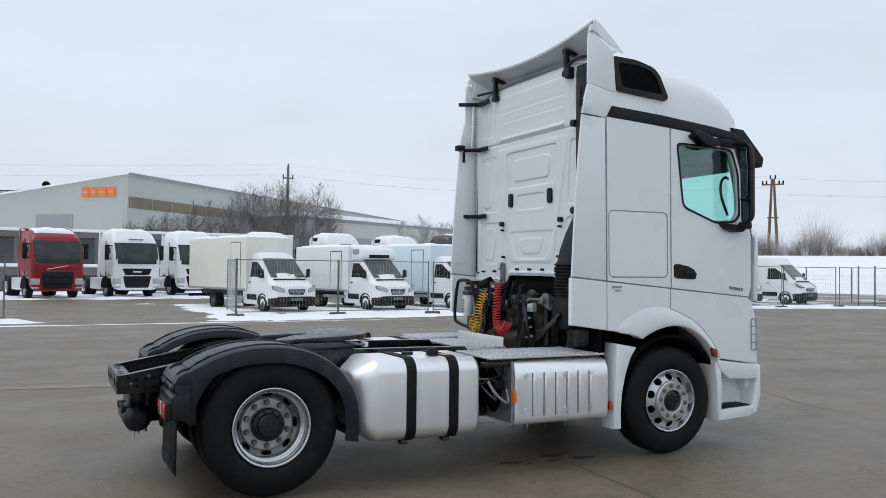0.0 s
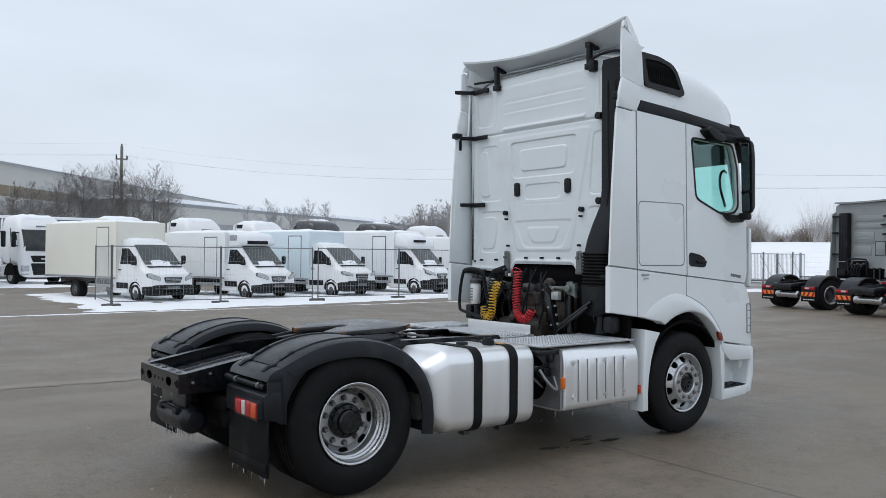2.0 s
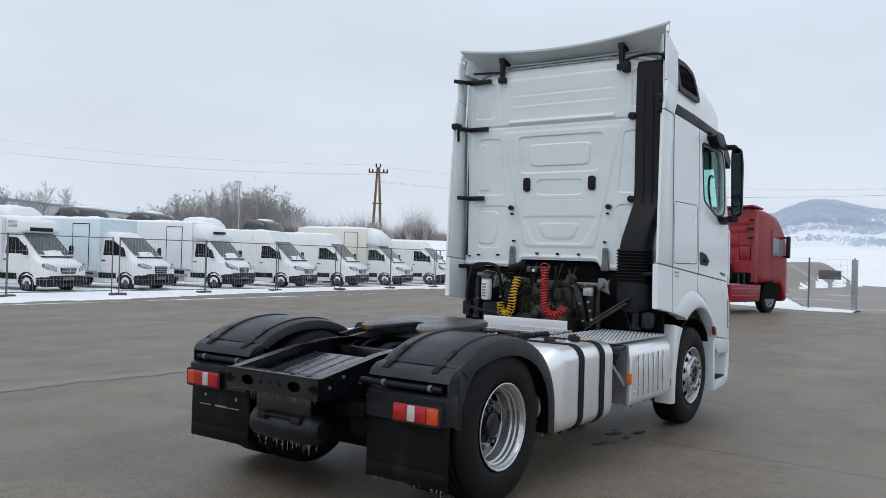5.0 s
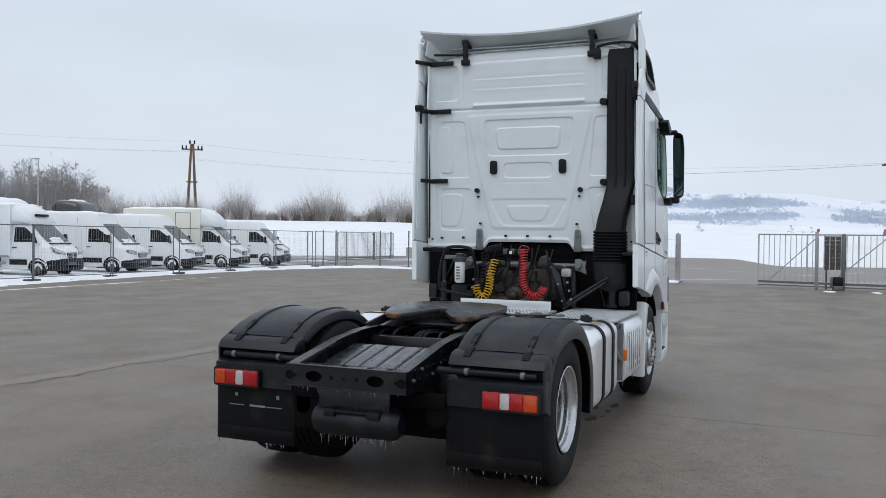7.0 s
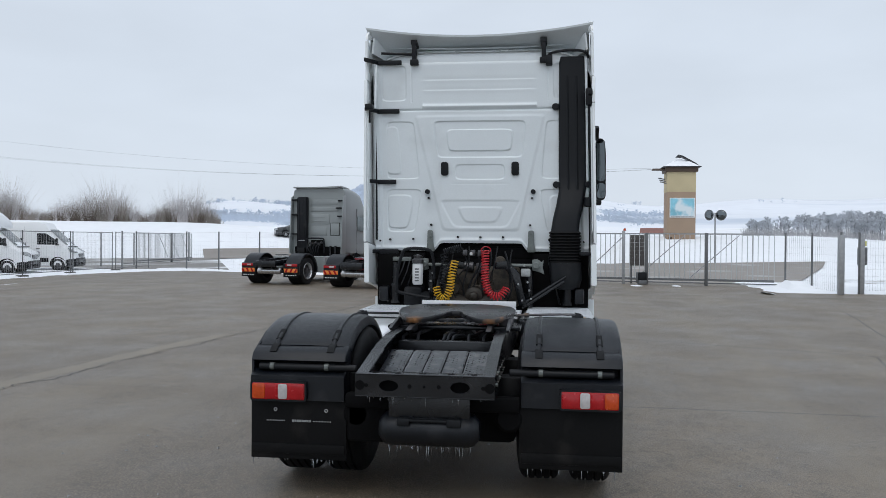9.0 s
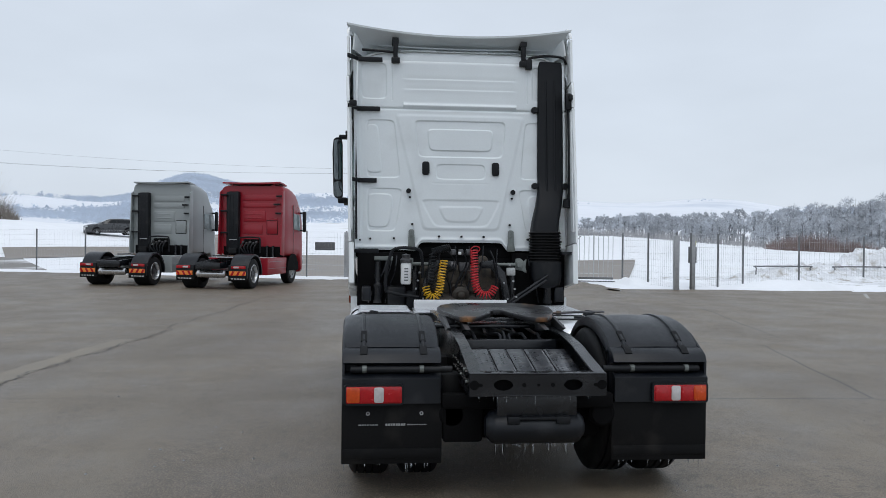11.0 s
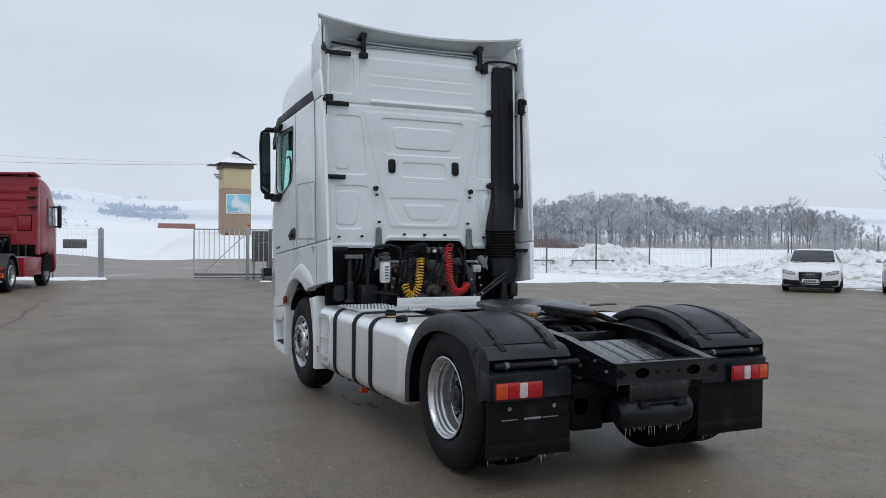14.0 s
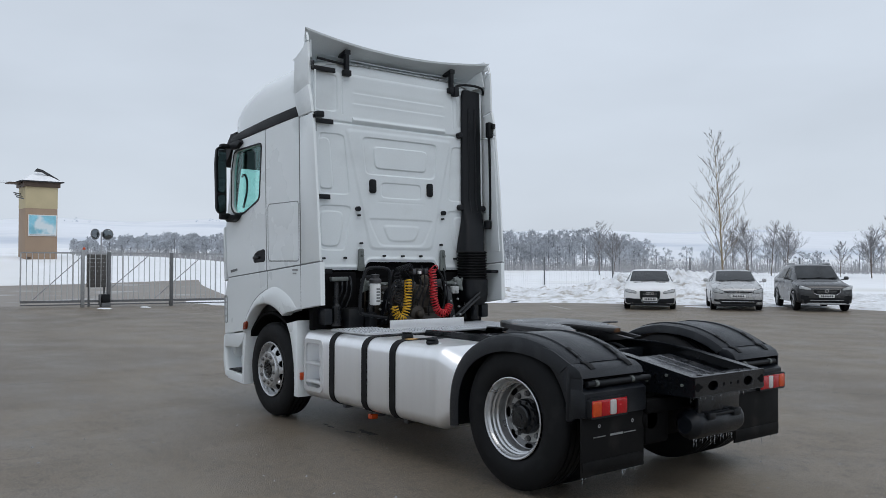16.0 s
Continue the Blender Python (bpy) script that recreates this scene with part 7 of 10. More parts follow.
        side_patch(bm, [(-0.46, 0.48), (-0.46, 0.70), (x_end, 0.70), (x_end, 0.48)], wf, s, 0.0, 0.02)
        part("side_moulding", bm, black_plastic, t)
        if not load:
            for px in (-1.7, -3.0):
                bm = bmesh.new()
                side_patch(bm, [(px, 0.5), (px - 0.012, 0.5), (px - 0.012, roof - 0.25), (px, roof - 0.25)], wf, s, 0.002, 0.005)
                part("panel_joint", bm, galv, t)
            bm = bmesh.new()
            side_patch(bm, [(sx1 - 0.7, 1.42), (back + 0.2, 1.42), (back + 0.2, 1.39), (sx1 - 0.7, 1.39)], wf, s, 0.002, 0.01)
            part("body_crease", bm, van_white, t)
        # wheel arch with its lip, mirror
        bm = bmesh.new()
        side_patch(bm, [(0.41 * math.cos(a), 0.345 + 0.41 * math.sin(a)) for a in np.linspace(-0.25, math.pi + 0.25, 17)], wf, s, 0, 0.010)
        part("wheel_arch", bm, deep_black, t)
        bm = loft(bmesh.new(), [[(r * math.cos(a), s * (wf(0, 0.6) + e), 0.345 + r * math.sin(a)) for r, e in ((0.425, -0.02), (0.425, 0.020), (0.440, 0.016), (0.448, -0.02))] for a in np.linspace(0.0, math.pi, 15)])
        part("arch_lip", bm, van_white, t)
        bm = boxed(sx0 - 0.46, sx0 - 0.34, min(s * 1.07, s * 1.25), max(s * 1.07, s * 1.25), 1.40, 1.74, 0.05)
        box(bm, sx0 - 0.46, sx0 - 0.36, min(s * 0.92, s * 1.1), max(s * 0.92, s * 1.1), 1.36, 1.44, 0.02)
        part("wing_mirror", bm, black_plastic, t)
        road_wheel(t, 0, s * (w + 0.005), 0.345, 0.22, s, rim=wheel_steel)
        road_wheel(t, -4.25 if load and load[0] > 5 else -3.66, s * (w - 0.01), 0.345, 0.22 if not load else 0.4, s, rim=wheel_steel)
    bm = bmesh.new()
    for s in (-0.3, 0.35):
        tube(bm, [(sx0 + 0.05, s, sz0 - 0.02), (sx0 - 0.10, s + 0.5, sz0 + 0.17)], 0.010, 5)
    part("wiper", bm, black_plastic, t)
    if load:
        ln, bw, z0, z1, paint, style = load
        x1 = sx1 - 0.62
        x0 = x1 - ln
        bm = bmesh.new()
        loft(bm, [[(x, y, z) for y, z in rrect(-bw + e, bw - e, z0 + e, z1 - e, 0.05, 3)] for x, e in ((x0, 0.03), (x0 + 0.03, 0), (x1 - 0.03, 0), (x1, 0.03))])
        cargo = part("cargo_box", bm, paint, t, "boxy cargo body with snow on its roof", 35)
        snow_lump(t, "snow_cap", x0 + 0.05, x1 - 0.03, -bw + 0.05, bw - 0.05, lambda x, y: z1 + 0 * x, 0.11, seed + 9)
        for s in (-1, 1):
            part("box_rail", boxed(x0, x1, s * bw - 0.012, s * bw + 0.012, z0 - 0.02, z0 + 0.06, 0.004), galv, cargo)
            part("box_post", boxed(x1 - 0.05, x1 + 0.006, s * bw - 0.02, s * bw + 0.012, z0, z1, 0.006), paint, cargo)
            if s < 0:
                part("box_door", boxed(x1 - 1.35, x1 - 0.55, s * bw - 0.008, s * bw + 0.01, z0 + 0.08, z1 - 0.22, 0.004), paint, cargo)
                for q in ((x1 - 1.37, x1 - 1.35), (x1 - 0.55, x1 - 0.53)):
                    part("door_frame", boxed(q[0], q[1] + 0.015, s * bw - 0.01, s * bw + 0.012, z0 + 0.08, z1 - 0.20, 0.003), galv_dark if paint is box_cream else black_plastic, cargo)
                part("door_frame", boxed(x1 - 1.37, x1 - 0.53, s * bw - 0.01, s * bw + 0.012, z1 - 0.235, z1 - 0.20, 0.003), galv_dark if paint is box_cream else black_plastic, cargo)
        part("chassis_rail", boxed(x0 + 0.1, x1 + 0.3, -0.42, 0.42, 0.45, z0 - 0.02, 0.02), chassis_black, t)
        part("rear_bumper", boxed(x0 - 0.05, x0 + 0.05, -bw, bw, 0.45, 0.58, 0.02), chassis_black, t)
        for s in (-1, 1):
            part("side_guard", boxed(-3.0, -1.3, s * bw - 0.04, s * bw, 0.50, 0.62, 0.01), galv, t)
        if style == "reefer":
            bm = bmesh.new()
            prism(bm, rpoly([(x1, z1 - 0.62), (x1, z1 - 0.02), (x1 + 0.42, z1 - 0.04), (x1 + 0.66, z1 - 0.16), (x1 + 0.80, z1 - 0.44), (x1 + 0.74, z1 - 0.56), (x1 + 0.3, z1 - 0.60)], 0.08), "y", -0.92, 0.92, 0.07, 3)
            unit = part("cooling_unit", bm, box_white, t, "white cooling unit over the cab", 40)
            for s in (-1, 1):
                gq = part("unit_grille", boxed(x1 + 0.12, x1 + 0.56, min(s * 0.90, s * 0.926), max(s * 0.90, s * 0.926), z1 - 0.36, z1 - 0.14, 0.01), galv_dark, unit)
                for q in range(5):
                    part("unit_slat", boxed(x1 + 0.13, x1 + 0.55, min(s * 0.92, s * 0.935), max(s * 0.92, s * 0.935), z1 - 0.345 + 0.042 * q, z1 - 0.325 + 0.042 * q, 0.003), box_white, gq)
            part("unit_grille", boxed(x1 + 0.745, x1 + 0.787, -0.55, 0.55, z1 - 0.50, z1 - 0.36, 0.01), black_plastic, unit)
        elif style:
            rows2 = []
            for x, zz, ww in ((x1, z1 - 0.03, 0.985), (x1 + 0.25, z1 - 0.14, 0.97), (x1 + 0.5, z1 - 0.34, 0.94), (x1 + 0.74, z1 - 0.62, 0.88)):
                rows2.append((x, ww * bw, max(2.12, z1 - 0.95), zz, 0.93))
            part("wind_deflector", sections(bmesh.new(), rows2, 6, 6.0), box_white, t, "curved wind deflector over the cab", 50)
            snow_lump(t, "snow_cap", x1 + 0.05, x1 + 0.5, -0.7 * bw, 0.7 * bw, lambda x, y: np.interp(x, [r[0] for r in rows2], [r[3] for r in rows2]) - 0.03 - 0.05 * np.abs(y) ** 3, 0.08, seed + 11)
            if style == "vent":
                part("deflector_vent", boxed(x1 + 0.60, x1 + 0.74, -0.4, 0.4, z1 - 0.48, z1 - 0.38, 0.02), black_plastic, t)
    return t


HEAD = -74.0
ROW = [(5.98, "rounded", "white van with tall cream cargo box behind the fence", (5.3, 1.06, 0.85, 3.02, box_cream, None)),
       (10.10, "rounded", "white refrigerated box van with cooling unit", (4.2, 1.05, 0.80, 2.72, box_white, "reefer")),
       (13.88, "swept", "white van with pale blue cargo box", (4.3, 1.08, 0.70, 2.85, box_blue, None)),
       (18.05, "upright", "white box van with curved deflector over the cab", (4.2, 1.08, 0.80, 2.92, box_white, "vent")),
       (21.85, "high_roof", "white high-roof panel van under snow", None),
       (25.60, "high_roof", "white high-roof panel van under snow", None),
       (29.25, "rounded", "white van with tall cream box and deflector", (4.3, 1.08, 0.80, 3.15, box_cream, "plain")),
       (33.20, "blunt", "white panel van at the end of the row", None)]
for i, (x, kind, label, load) in enumerate(ROW):
    h = radians(HEAD)
    # the row is lined up on the wheels that face the yard
    cx, cy = x + 0.97 * math.cos(h + math.pi / 2), 24.0 + 0.97 * math.sin(h + math.pi / 2)
    van(pose(cx, cy, -0.02, 0, 0, HEAD) @ Matrix.Scale(0.955, 4), kind, label, load, seed=20 * i)


def parked_tractor(m, paint, label, front="grille", roof_z=3.65, chassis=True, spoiler=True, seed=0, vent=False, group="parked tractor units", red_skirt=None):
    """A tractor unit; origin on the ground under the rear axle, x forwards."""
    t = thing("tractor_unit", label, "truck", m, group)
    X0, X1, w = 2.75, 5.0, 1.24
    rows = [(X1, 1.08, 0.45, 2.2, 0.98), (X1 - 0.04, 1.17, 0.40, 2.3, 0.97), (X1 - 0.16, w, 0.38, 2.55, 0.97), (X1 - 0.34, w, 0.40, 2.95, 0.96), (X1 - 0.46, w, 0.8, 3.10, 0.95)]
    rows += [(X1 - 0.62, w, 1.0, roof_z - 0.28, 0.94), (X1 - 0.85, w, 1.0, roof_z - 0.10, 0.94), (X1 - 1.25, w, 1.0, roof_z, 0.94), (X0 + 0.1, w, 1.05, roof_z + 0.02, 0.95), (X0, w - 0.01, 1.05, roof_z + 0.01, 0.95)]
    seen_rear = front == "rear"
    if seen_rear:      # crisp high cab whose roof falls towards the windscreen
        rows = [(X1, 1.06, 0.45, 2.15, 0.98), (X1 - 0.04, 1.15, 0.40, 2.25, 0.98), (X1 - 0.16, w - 0.02, 0.38, 2.50, 0.98), (X1 - 0.34, w, 0.40, 2.90, 0.97), (X1 - 0.46, w, 0.8, 3.06, 0.96), (X1 - 0.62, w, 1.0, 3.24, 0.96), (X1 - 0.85, w, 1.0, roof_z - 0.19, 0.96), (X1 - 1.25, w, 1.0, roof_z - 0.07, 0.97), (X1 - 1.7, w, 1.02, roof_z, 0.975), (X0 + 0.06, w, 1.05, roof_z + 0.02, 0.98), (X0, w - 0.02, 1.07, roof_z + 0.0, 0.98)]
        part("cab", sections(bmesh.new(), rows, 12, 15.0), paint, t, smooth=40)
    else:
        part("cab", sections(bmesh.new(), rows, 8, 6.5), paint, t, smooth=45)
    dark = paint is car_dark
    snow_lump(t, "snow_cap", X0 + (0.5 if dark else 0.15), X1 - (1.1 if dark else 0.66), -0.6 if dark else -1.0, 0.75 if dark else 1.0, lambda x, y: np.interp(-x, [-r[0] for r in rows], [r[3] for r in rows]) - 0.02 - 0.05 * np.abs(y) ** 3, 0.12 if front != "rear" else 0.03, seed)
    # windscreen and lower front
    def screen(u, v):
        z = 1.76 + 1.10 * v
        y = (u - 0.5) * 2 * 1.10
        x = X1 + 0.055 - 0.36 * np.clip((z - 2.08) / 0.9, 0, 1) ** 1.35 - 0.05 * np.abs(y) ** 4
        return x, y, z

    part_of("windscreen", grid_mesh("windscreen", 16, 8, screen), glass_cab, t, "dark windscreen", 60)
    if front == "flow":      # wide black grille under a slanted badge bar
        gr = part("grille", prism(bmesh.new(), rpoly([(-0.66, 0.52), (0.66, 0.52), (0.76, 1.32), (-0.76, 1.32)], 0.08), "x", X1 - 0.05, X1 + 0.03, 0.02), black_plastic, t)
        for q in range(6):
            part("grille_bar", boxed(X1 + 0.02, X1 + 0.045, -0.6 - 0.014 * q, 0.6 + 0.014 * q, 0.60 + 0.115 * q, 0.635 + 0.115 * q, 0.006), chassis_black, gr)
        part("badge_panel", prism(bmesh.new(), rpoly([(-1.05, 1.42), (1.05, 1.42), (1.10, 1.76), (-1.10, 1.76)], 0.06), "x", X1 - 0.05, X1 + 0.015, 0.02), paint, t)
        part("badge_bar", prism(bmesh.new(), [(-0.50, 1.48), (-0.48, 1.45), (0.50, 1.63), (0.48, 1.66)], "x", X1 + 0.015, X1 + 0.03), chrome, t)
        part("badge_bar", boxed(X1 + 0.014, X1 + 0.026, -0.14, 0.14, 1.54, 1.57), chrome, t)
    else:
        gr = part("grille", prism(bmesh.new(), rpoly([(-0.60, 0.52), (0.60, 0.52), (0.74, 1.12), (-0.74, 1.12)], 0.06), "x", X1 - 0.05, X1 + 0.03, 0.02), black_plastic, t)
        for q in range(5):
            part("grille_bar", boxed(X1 + 0.02, X1 + 0.045, -0.58, 0.58, 0.58 + 0.105 * q, 0.62 + 0.105 * q, 0.006), chassis_black, gr)
        g2 = part("upper_grille", prism(bmesh.new(), rpoly([(-0.62, 1.18), (0.62, 1.18), (0.78, 1.52), (-0.78, 1.52)], 0.06), "x", X1 - 0.05, X1 + 0.02, 0.02), black_plastic, t)
        part("badge_bar", boxed(X1 + 0.018, X1 + 0.03, -0.22, 0.22, 1.31, 1.39), chrome, g2)
        for k in range(7):
            part("name_bar", boxed(X1 - 0.30, X1 - 0.285, 0.30 - 0.11 * k, 0.38 - 0.11 * k, 3.0, 3.08), galv_dark, t)
    for s in (-1, 1):
        part("headlamp", boxed(X1 - 0.22, X1 + 0.012, min(s * 0.80, s * 1.20), max(s * 0.80, s * 1.20), 0.70, 1.02, 0.04), headlamp, t)
        part("fog_lamp", boxed(X1 - 0.18, X1 + 0.01, min(s * 0.84, s * 1.16), max(s * 0.84, s * 1.16), 0.52, 0.60, 0.02), headlamp, t)
        part("side_window", prism(bmesh.new(), rpoly([(X1 - 1.20, 2.05), (X1 - 0.48, 1.98), (X1 - 0.58, 2.60), (X1 - 1.2, 2.66)], 0.06), "y", s * 1.14, s * (1.215 if front != "rear" else 1.247), 0.004), glass_dark if front != "rear" else pale_pane, t)
        wide = 1.54 if front != "rear" else 1.46
        bm = boxed(X1 - 0.50, X1 - 0.34, min(s * 1.32, s * wide), max(s * 1.32, s * wide), 1.95, 2.75, 0.06)
        box(bm, X1 - 0.46, X1 - 0.38, min(s * 1.1, s * 1.4), max(s * 1.1, s * 1.4), 2.66, 2.72, 0.01)
        box(bm, X1 - 0.46, X1 - 0.38, min(s * 1.1, s * 1.4), max(s * 1.1, s * 1.4), 1.98, 2.04, 0.01)
        part("mirror", bm, black_plastic, t)
        # side fairing behind the cab
        bm = prism(bmesh.new(), [(X0 - 0.30, 1.10), (X0 + 0.06, 1.05), (X0 + 0.06, 3.5), (X0 - 0.14, 3.4)], "y", min(s * 1.19, s * 1.235), max(s * 1.19, s * 1.235), 0.012)
        part("side_fairing", bm, paint, t)
        bm = prism(bmesh.new(), [(3.72 + 0.62 * math.cos(a), 0.5 + 0.62 * math.sin(a)) for a in np.linspace(0.0, math.pi, 15)], "y", min(s * 1.20, s * 1.247), max(s * 1.20, s * 1.247))
        part("wheel_arch", bm, deep_black, t)
        bm = prism(bmesh.new(), [(X0 - 1.55, 0.40), (3.05, 0.40), (3.12, 1.0), (X0 - 1.55, 1.0)], "y", min(s * 0.7, s * 1.22), max(s * 0.7, s * 1.22), 0.05)
        part("side_skirt" if red_skirt else "fuel_tank", bm, red_skirt or alu_plain, t)
        part("door_joint", boxed(X1 - 1.262, X1 - 1.25, min(s * 1.2, s * 1.243), max(s * 1.2, s * 1.243), 1.1, 2.95), galv_dark, t)
        road_wheel(t, 3.72, s * 1.21, 0.50, 0.32, s)
        if chassis:
            road_wheel(t, 0, s * 1.21, 0.50, 0.62, s, deep=True)
            rows3 = []
            for a in np.linspace(-5, 160, 14):
                c, q = math.cos(radians(a)), math.sin(radians(a))
                rows3.append([(r * c, s * y, 0.5 + r * q) for r, y in ((0.60, 1.235), (0.66, 1.235), (0.665, 1.2), (0.665, 0.62), (0.64, 0.60), (0.64, 1.2))])
            part("rear_mudguard", loft(bmesh.new(), rows3), fender_plastic, t, smooth=50)
            part("lamp_carrier", boxed(-0.74, -0.58, min(s * 0.60, s * 1.235), max(s * 0.60, s * 1.235), 0.36, 0.80, 0.03), black_plastic, t)
            lamp = part("tail_lamp", boxed(-0.765, -0.735, min(s * 0.72, s * 1.21), max(s * 0.72, s * 1.21), 0.68, 0.775, 0.012), lamp_red, t)
            part("reversing_lens", boxed(-0.769, -0.76, min(s * 0.80, s * 0.98), max(s * 0.80, s * 0.98), 0.70, 0.755, 0.004), lamp_white, lamp)
            part("marker_board", boxed(-0.755, -0.735, min(s * 0.64, s * 1.22), max(s * 0.64, s * 1.22), 0.46, 0.60, 0.006), hazard_orange, t, "orange striped rear marker board")
            for q in range(3):
                a = s * (0.68 + 0.2 * q)
                part("marker_stripe", prism(bmesh.new(), [(a, 0.463), (a + s * 0.08, 0.463), (a + s * 0.15, 0.597), (a + s * 0.07, 0.597)], "x", -0.758, -0.754), lamp_red, t)
            part("mud_flap", boxed(-0.72, -0.705, min(s * 0.60, s * 1.235), max(s * 0.60, s * 1.235), 0.28, 0.46, 0.004), flap_rubber, t)
            for q in range(5):
                a = s * (0.70 + 0.10 * q)
                part("flap_bar", boxed(-0.723, -0.719, min(a, a + s * 0.07), max(a, a + s * 0.07), 0.335, 0.405), white_plastic, t)
    if chassis:
        for s in (-1, 1):
            part("frame_rail", prism(bmesh.new(), [(-0.95, 0.70), (4.2, 0.70), (4.2, 0.95), (0.2, 0.97), (-0.95, 0.88)], "y", min(s * 0.36, s * 0.43), max(s * 0.36, s * 0.43), 0.008), chassis_black, t)
        part("tail_member", boxed(-1.0, -0.92, -0.43, 0.43, 0.66, 0.88, 0.015), chassis_black, t)
        part("cross_plate", boxed(-0.9, 0.0, -0.36, 0.36, 0.74, 0.78, 0.01), steel_dark, t)
        part("air_reservoir", lathe(bmesh.new(), [(0, -0.52), (0.08, -0.51), (0.12, -0.46), (0.12, 0.46), (0.08, 0.51), (0, 0.52)], (-0.72, 0, 0.50), "y", 24), steel_tank, t, "bare metal air reservoir")
        part("coupling_plate", prism(bmesh.new(), [(x - 0.1, y) for x, y in fifth_outline()], "z", 1.06, 1.10, 0.008), plate_greasy, t)
        part("rear_axle", cyl(bmesh.new(), (0, 0, 0.5), "y", 0.11, -1.0, 1.0, 16), chassis_black, t)
        part("walkway_plate", boxed(1.3, 2.4, -1.1, 1.1, 0.99, 1.01, 0.004), alu_tread, t)
    # back wall pressings, duct, hoses
    if seen_rear:
        duct = part("intake_duct", boxed(X0 - 0.24, X0 - 0.005, 0.45, 0.86, 1.30, 3.42, 0.05), black_plastic, t, "black intake duct")
        for y in (0.53, 0.655, 0.78):
            part("duct_rib", boxed(X0 - 0.252, X0 - 0.235, y - 0.02, y + 0.02, 1.5, 3.32, 0.006), black_plastic, duct)
        part("duct_bellows", boxed(X0 - 0.27, X0, 0.50, 0.84, 1.12, 1.34, 0.04), rubber, duct)
        part("duct_clip", boxed(X0 - 0.255, X0 - 0.23, 0.50, 0.80, 1.62, 1.645, 0.004), galv, duct)
        for z in (1.9, 2.7, 3.3):
            part("duct_mount", boxed(X0 - 0.20, X0 - 0.01, 0.86, 1.17, z - 0.03, z + 0.03, 0.01), black_plastic, duct)
        # dark strip standing in for the shaded gap beside the duct
        part("bay_shade", boxed(X0 - 0.06, X0 - 0.006, 0.86, 1.0, 1.2, 3.4, 0.02), black_plastic, t)
        for z0, z1, y0, y1 in ((3.08, 3.30, -0.92, 0.36), (2.82, 3.00, -0.92, 0.36), (2.30, 2.70, -0.52, 0.34), (1.84, 2.20, -0.40, 0.34)):
            part("wall_pressing", boxed(X0 - 0.020, X0 + 0.02, y0, y1, z0, z1, 0.018, 2), paint, t)
        part("pressing_bar", boxed(X0 - 0.032, X0, -0.36, 0.22, 2.42, 2.47, 0.012), paint, t)
        part("pressing_bar", boxed(X0 - 0.032, X0, -0.36, 0.22, 2.56, 2.60, 0.012), paint, t)
        hatch = part("wall_hatch", boxed(X0 - 0.016, X0 + 0.01, -0.98, -0.58, 1.86, 2.34, 0.01), paint, t)
        part("hatch_joint", boxed(X0 - 0.010, X0 + 0.01, -1.0, -0.56, 1.84, 2.36, 0.004), deep_black, hatch)
        for y, z in ((-0.95, 2.95), (-1.05, 3.25), (-1.02, 2.62)):
            part("fairing_stay", boxed(X0 - 0.10, X0 - 0.005, y - 0.14, y + 0.10, z - 0.03, z + 0.03, 0.01), black_plastic, t)
        rack = part("hose_rack", boxed(X0 - 0.16, X0 - 0.02, -0.32, 0.30, 1.30, 1.66, 0.05), deep_black, t, "dark hose rack behind the cab")
        part("rack_bar", tube(bmesh.new(), curve([(X0 - 0.22, 0.40, 1.15), (X0 - 0.24, 0.40, 1.62), (X0 - 0.24, 0.30, 1.72), (X0 - 0.24, -0.30, 1.72), (X0 - 0.24, -0.40, 1.62), (X0 - 0.22, -0.40, 1.15)], 4), 0.03, 8), black_plastic, rack)
        for q in range(5):
            y = -0.26 + 0.13 * q
            part("coupling", cyl(bmesh.new(), (0, y, 1.55 - 0.05 * (q % 2)), "x", 0.045, X0 - 0.26, X0 - 0.14, 12, 0.01), steel_dark, rack)
            pts = curve([(X0 - 0.24, y, 1.52), (X0 - 0.36, y + 0.04, 1.36), (X0 - 0.34, y * 0.7, 1.18), (X0 - 0.22, y * 0.5, 1.06)])
            part("air_line", tube(bmesh.new(), pts, 0.024, 6), black_plastic, t)
        # black box imitating the shaded bay below the back wall
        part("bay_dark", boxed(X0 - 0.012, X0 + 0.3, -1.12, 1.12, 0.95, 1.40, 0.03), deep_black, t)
        for y in (-0.85, -0.62):
            part("cab_damper", cyl(bmesh.new(), (X0 - 0.10, y, 0), "z", 0.05, 1.0, 1.42, 12), chassis_black, t)
        for z in (0.62, 0.86):
            part("skirt_line", boxed(1.25, 3.0, -1.2235, -1.21, z, z + 0.012), gap_grey, t)
        part("skirt_handle", boxed(2.05, 2.12, -1.228, -1.21, 0.90, 0.93), galv_dark, t)
    else:
        bm = boxed(X0 - 0.20, X0 - 0.005, 0.72, 1.08, 1.15, 3.35, 0.05)
        part("intake_duct", bm, black_plastic, t, "black intake duct")
    if spoiler:
        tip = roof_z + (0.13 if red_skirt is cab_red else 0.06)
        bm = bmesh.new()
        rows4 = [[(x, y, z + 0.02 * (y / 1.05) ** 2 * s_) for y in np.linspace(-1.12, 1.12, 9)] for x, z, s_ in ((X0 - 0.14, tip, 1), (X0 + 0.15, tip - 0.015, 0.6), (X0 + 0.55, tip - 0.06, 0))]
        loft(bm, rows4, closed=False, caps=False)
        bmesh.ops.solidify(bm, geom=bm.faces[:], thickness=0.055)
        sp = part("roof_spoiler", bm, paint, t, smooth=50)
        for y in (-0.8, 0.8):
            part("spoiler_bracket", boxed(X0 + 0.02, X0 + 0.10, y - 0.04, y + 0.04, roof_z - 0.12, tip - 0.02, 0.01), paint, sp)
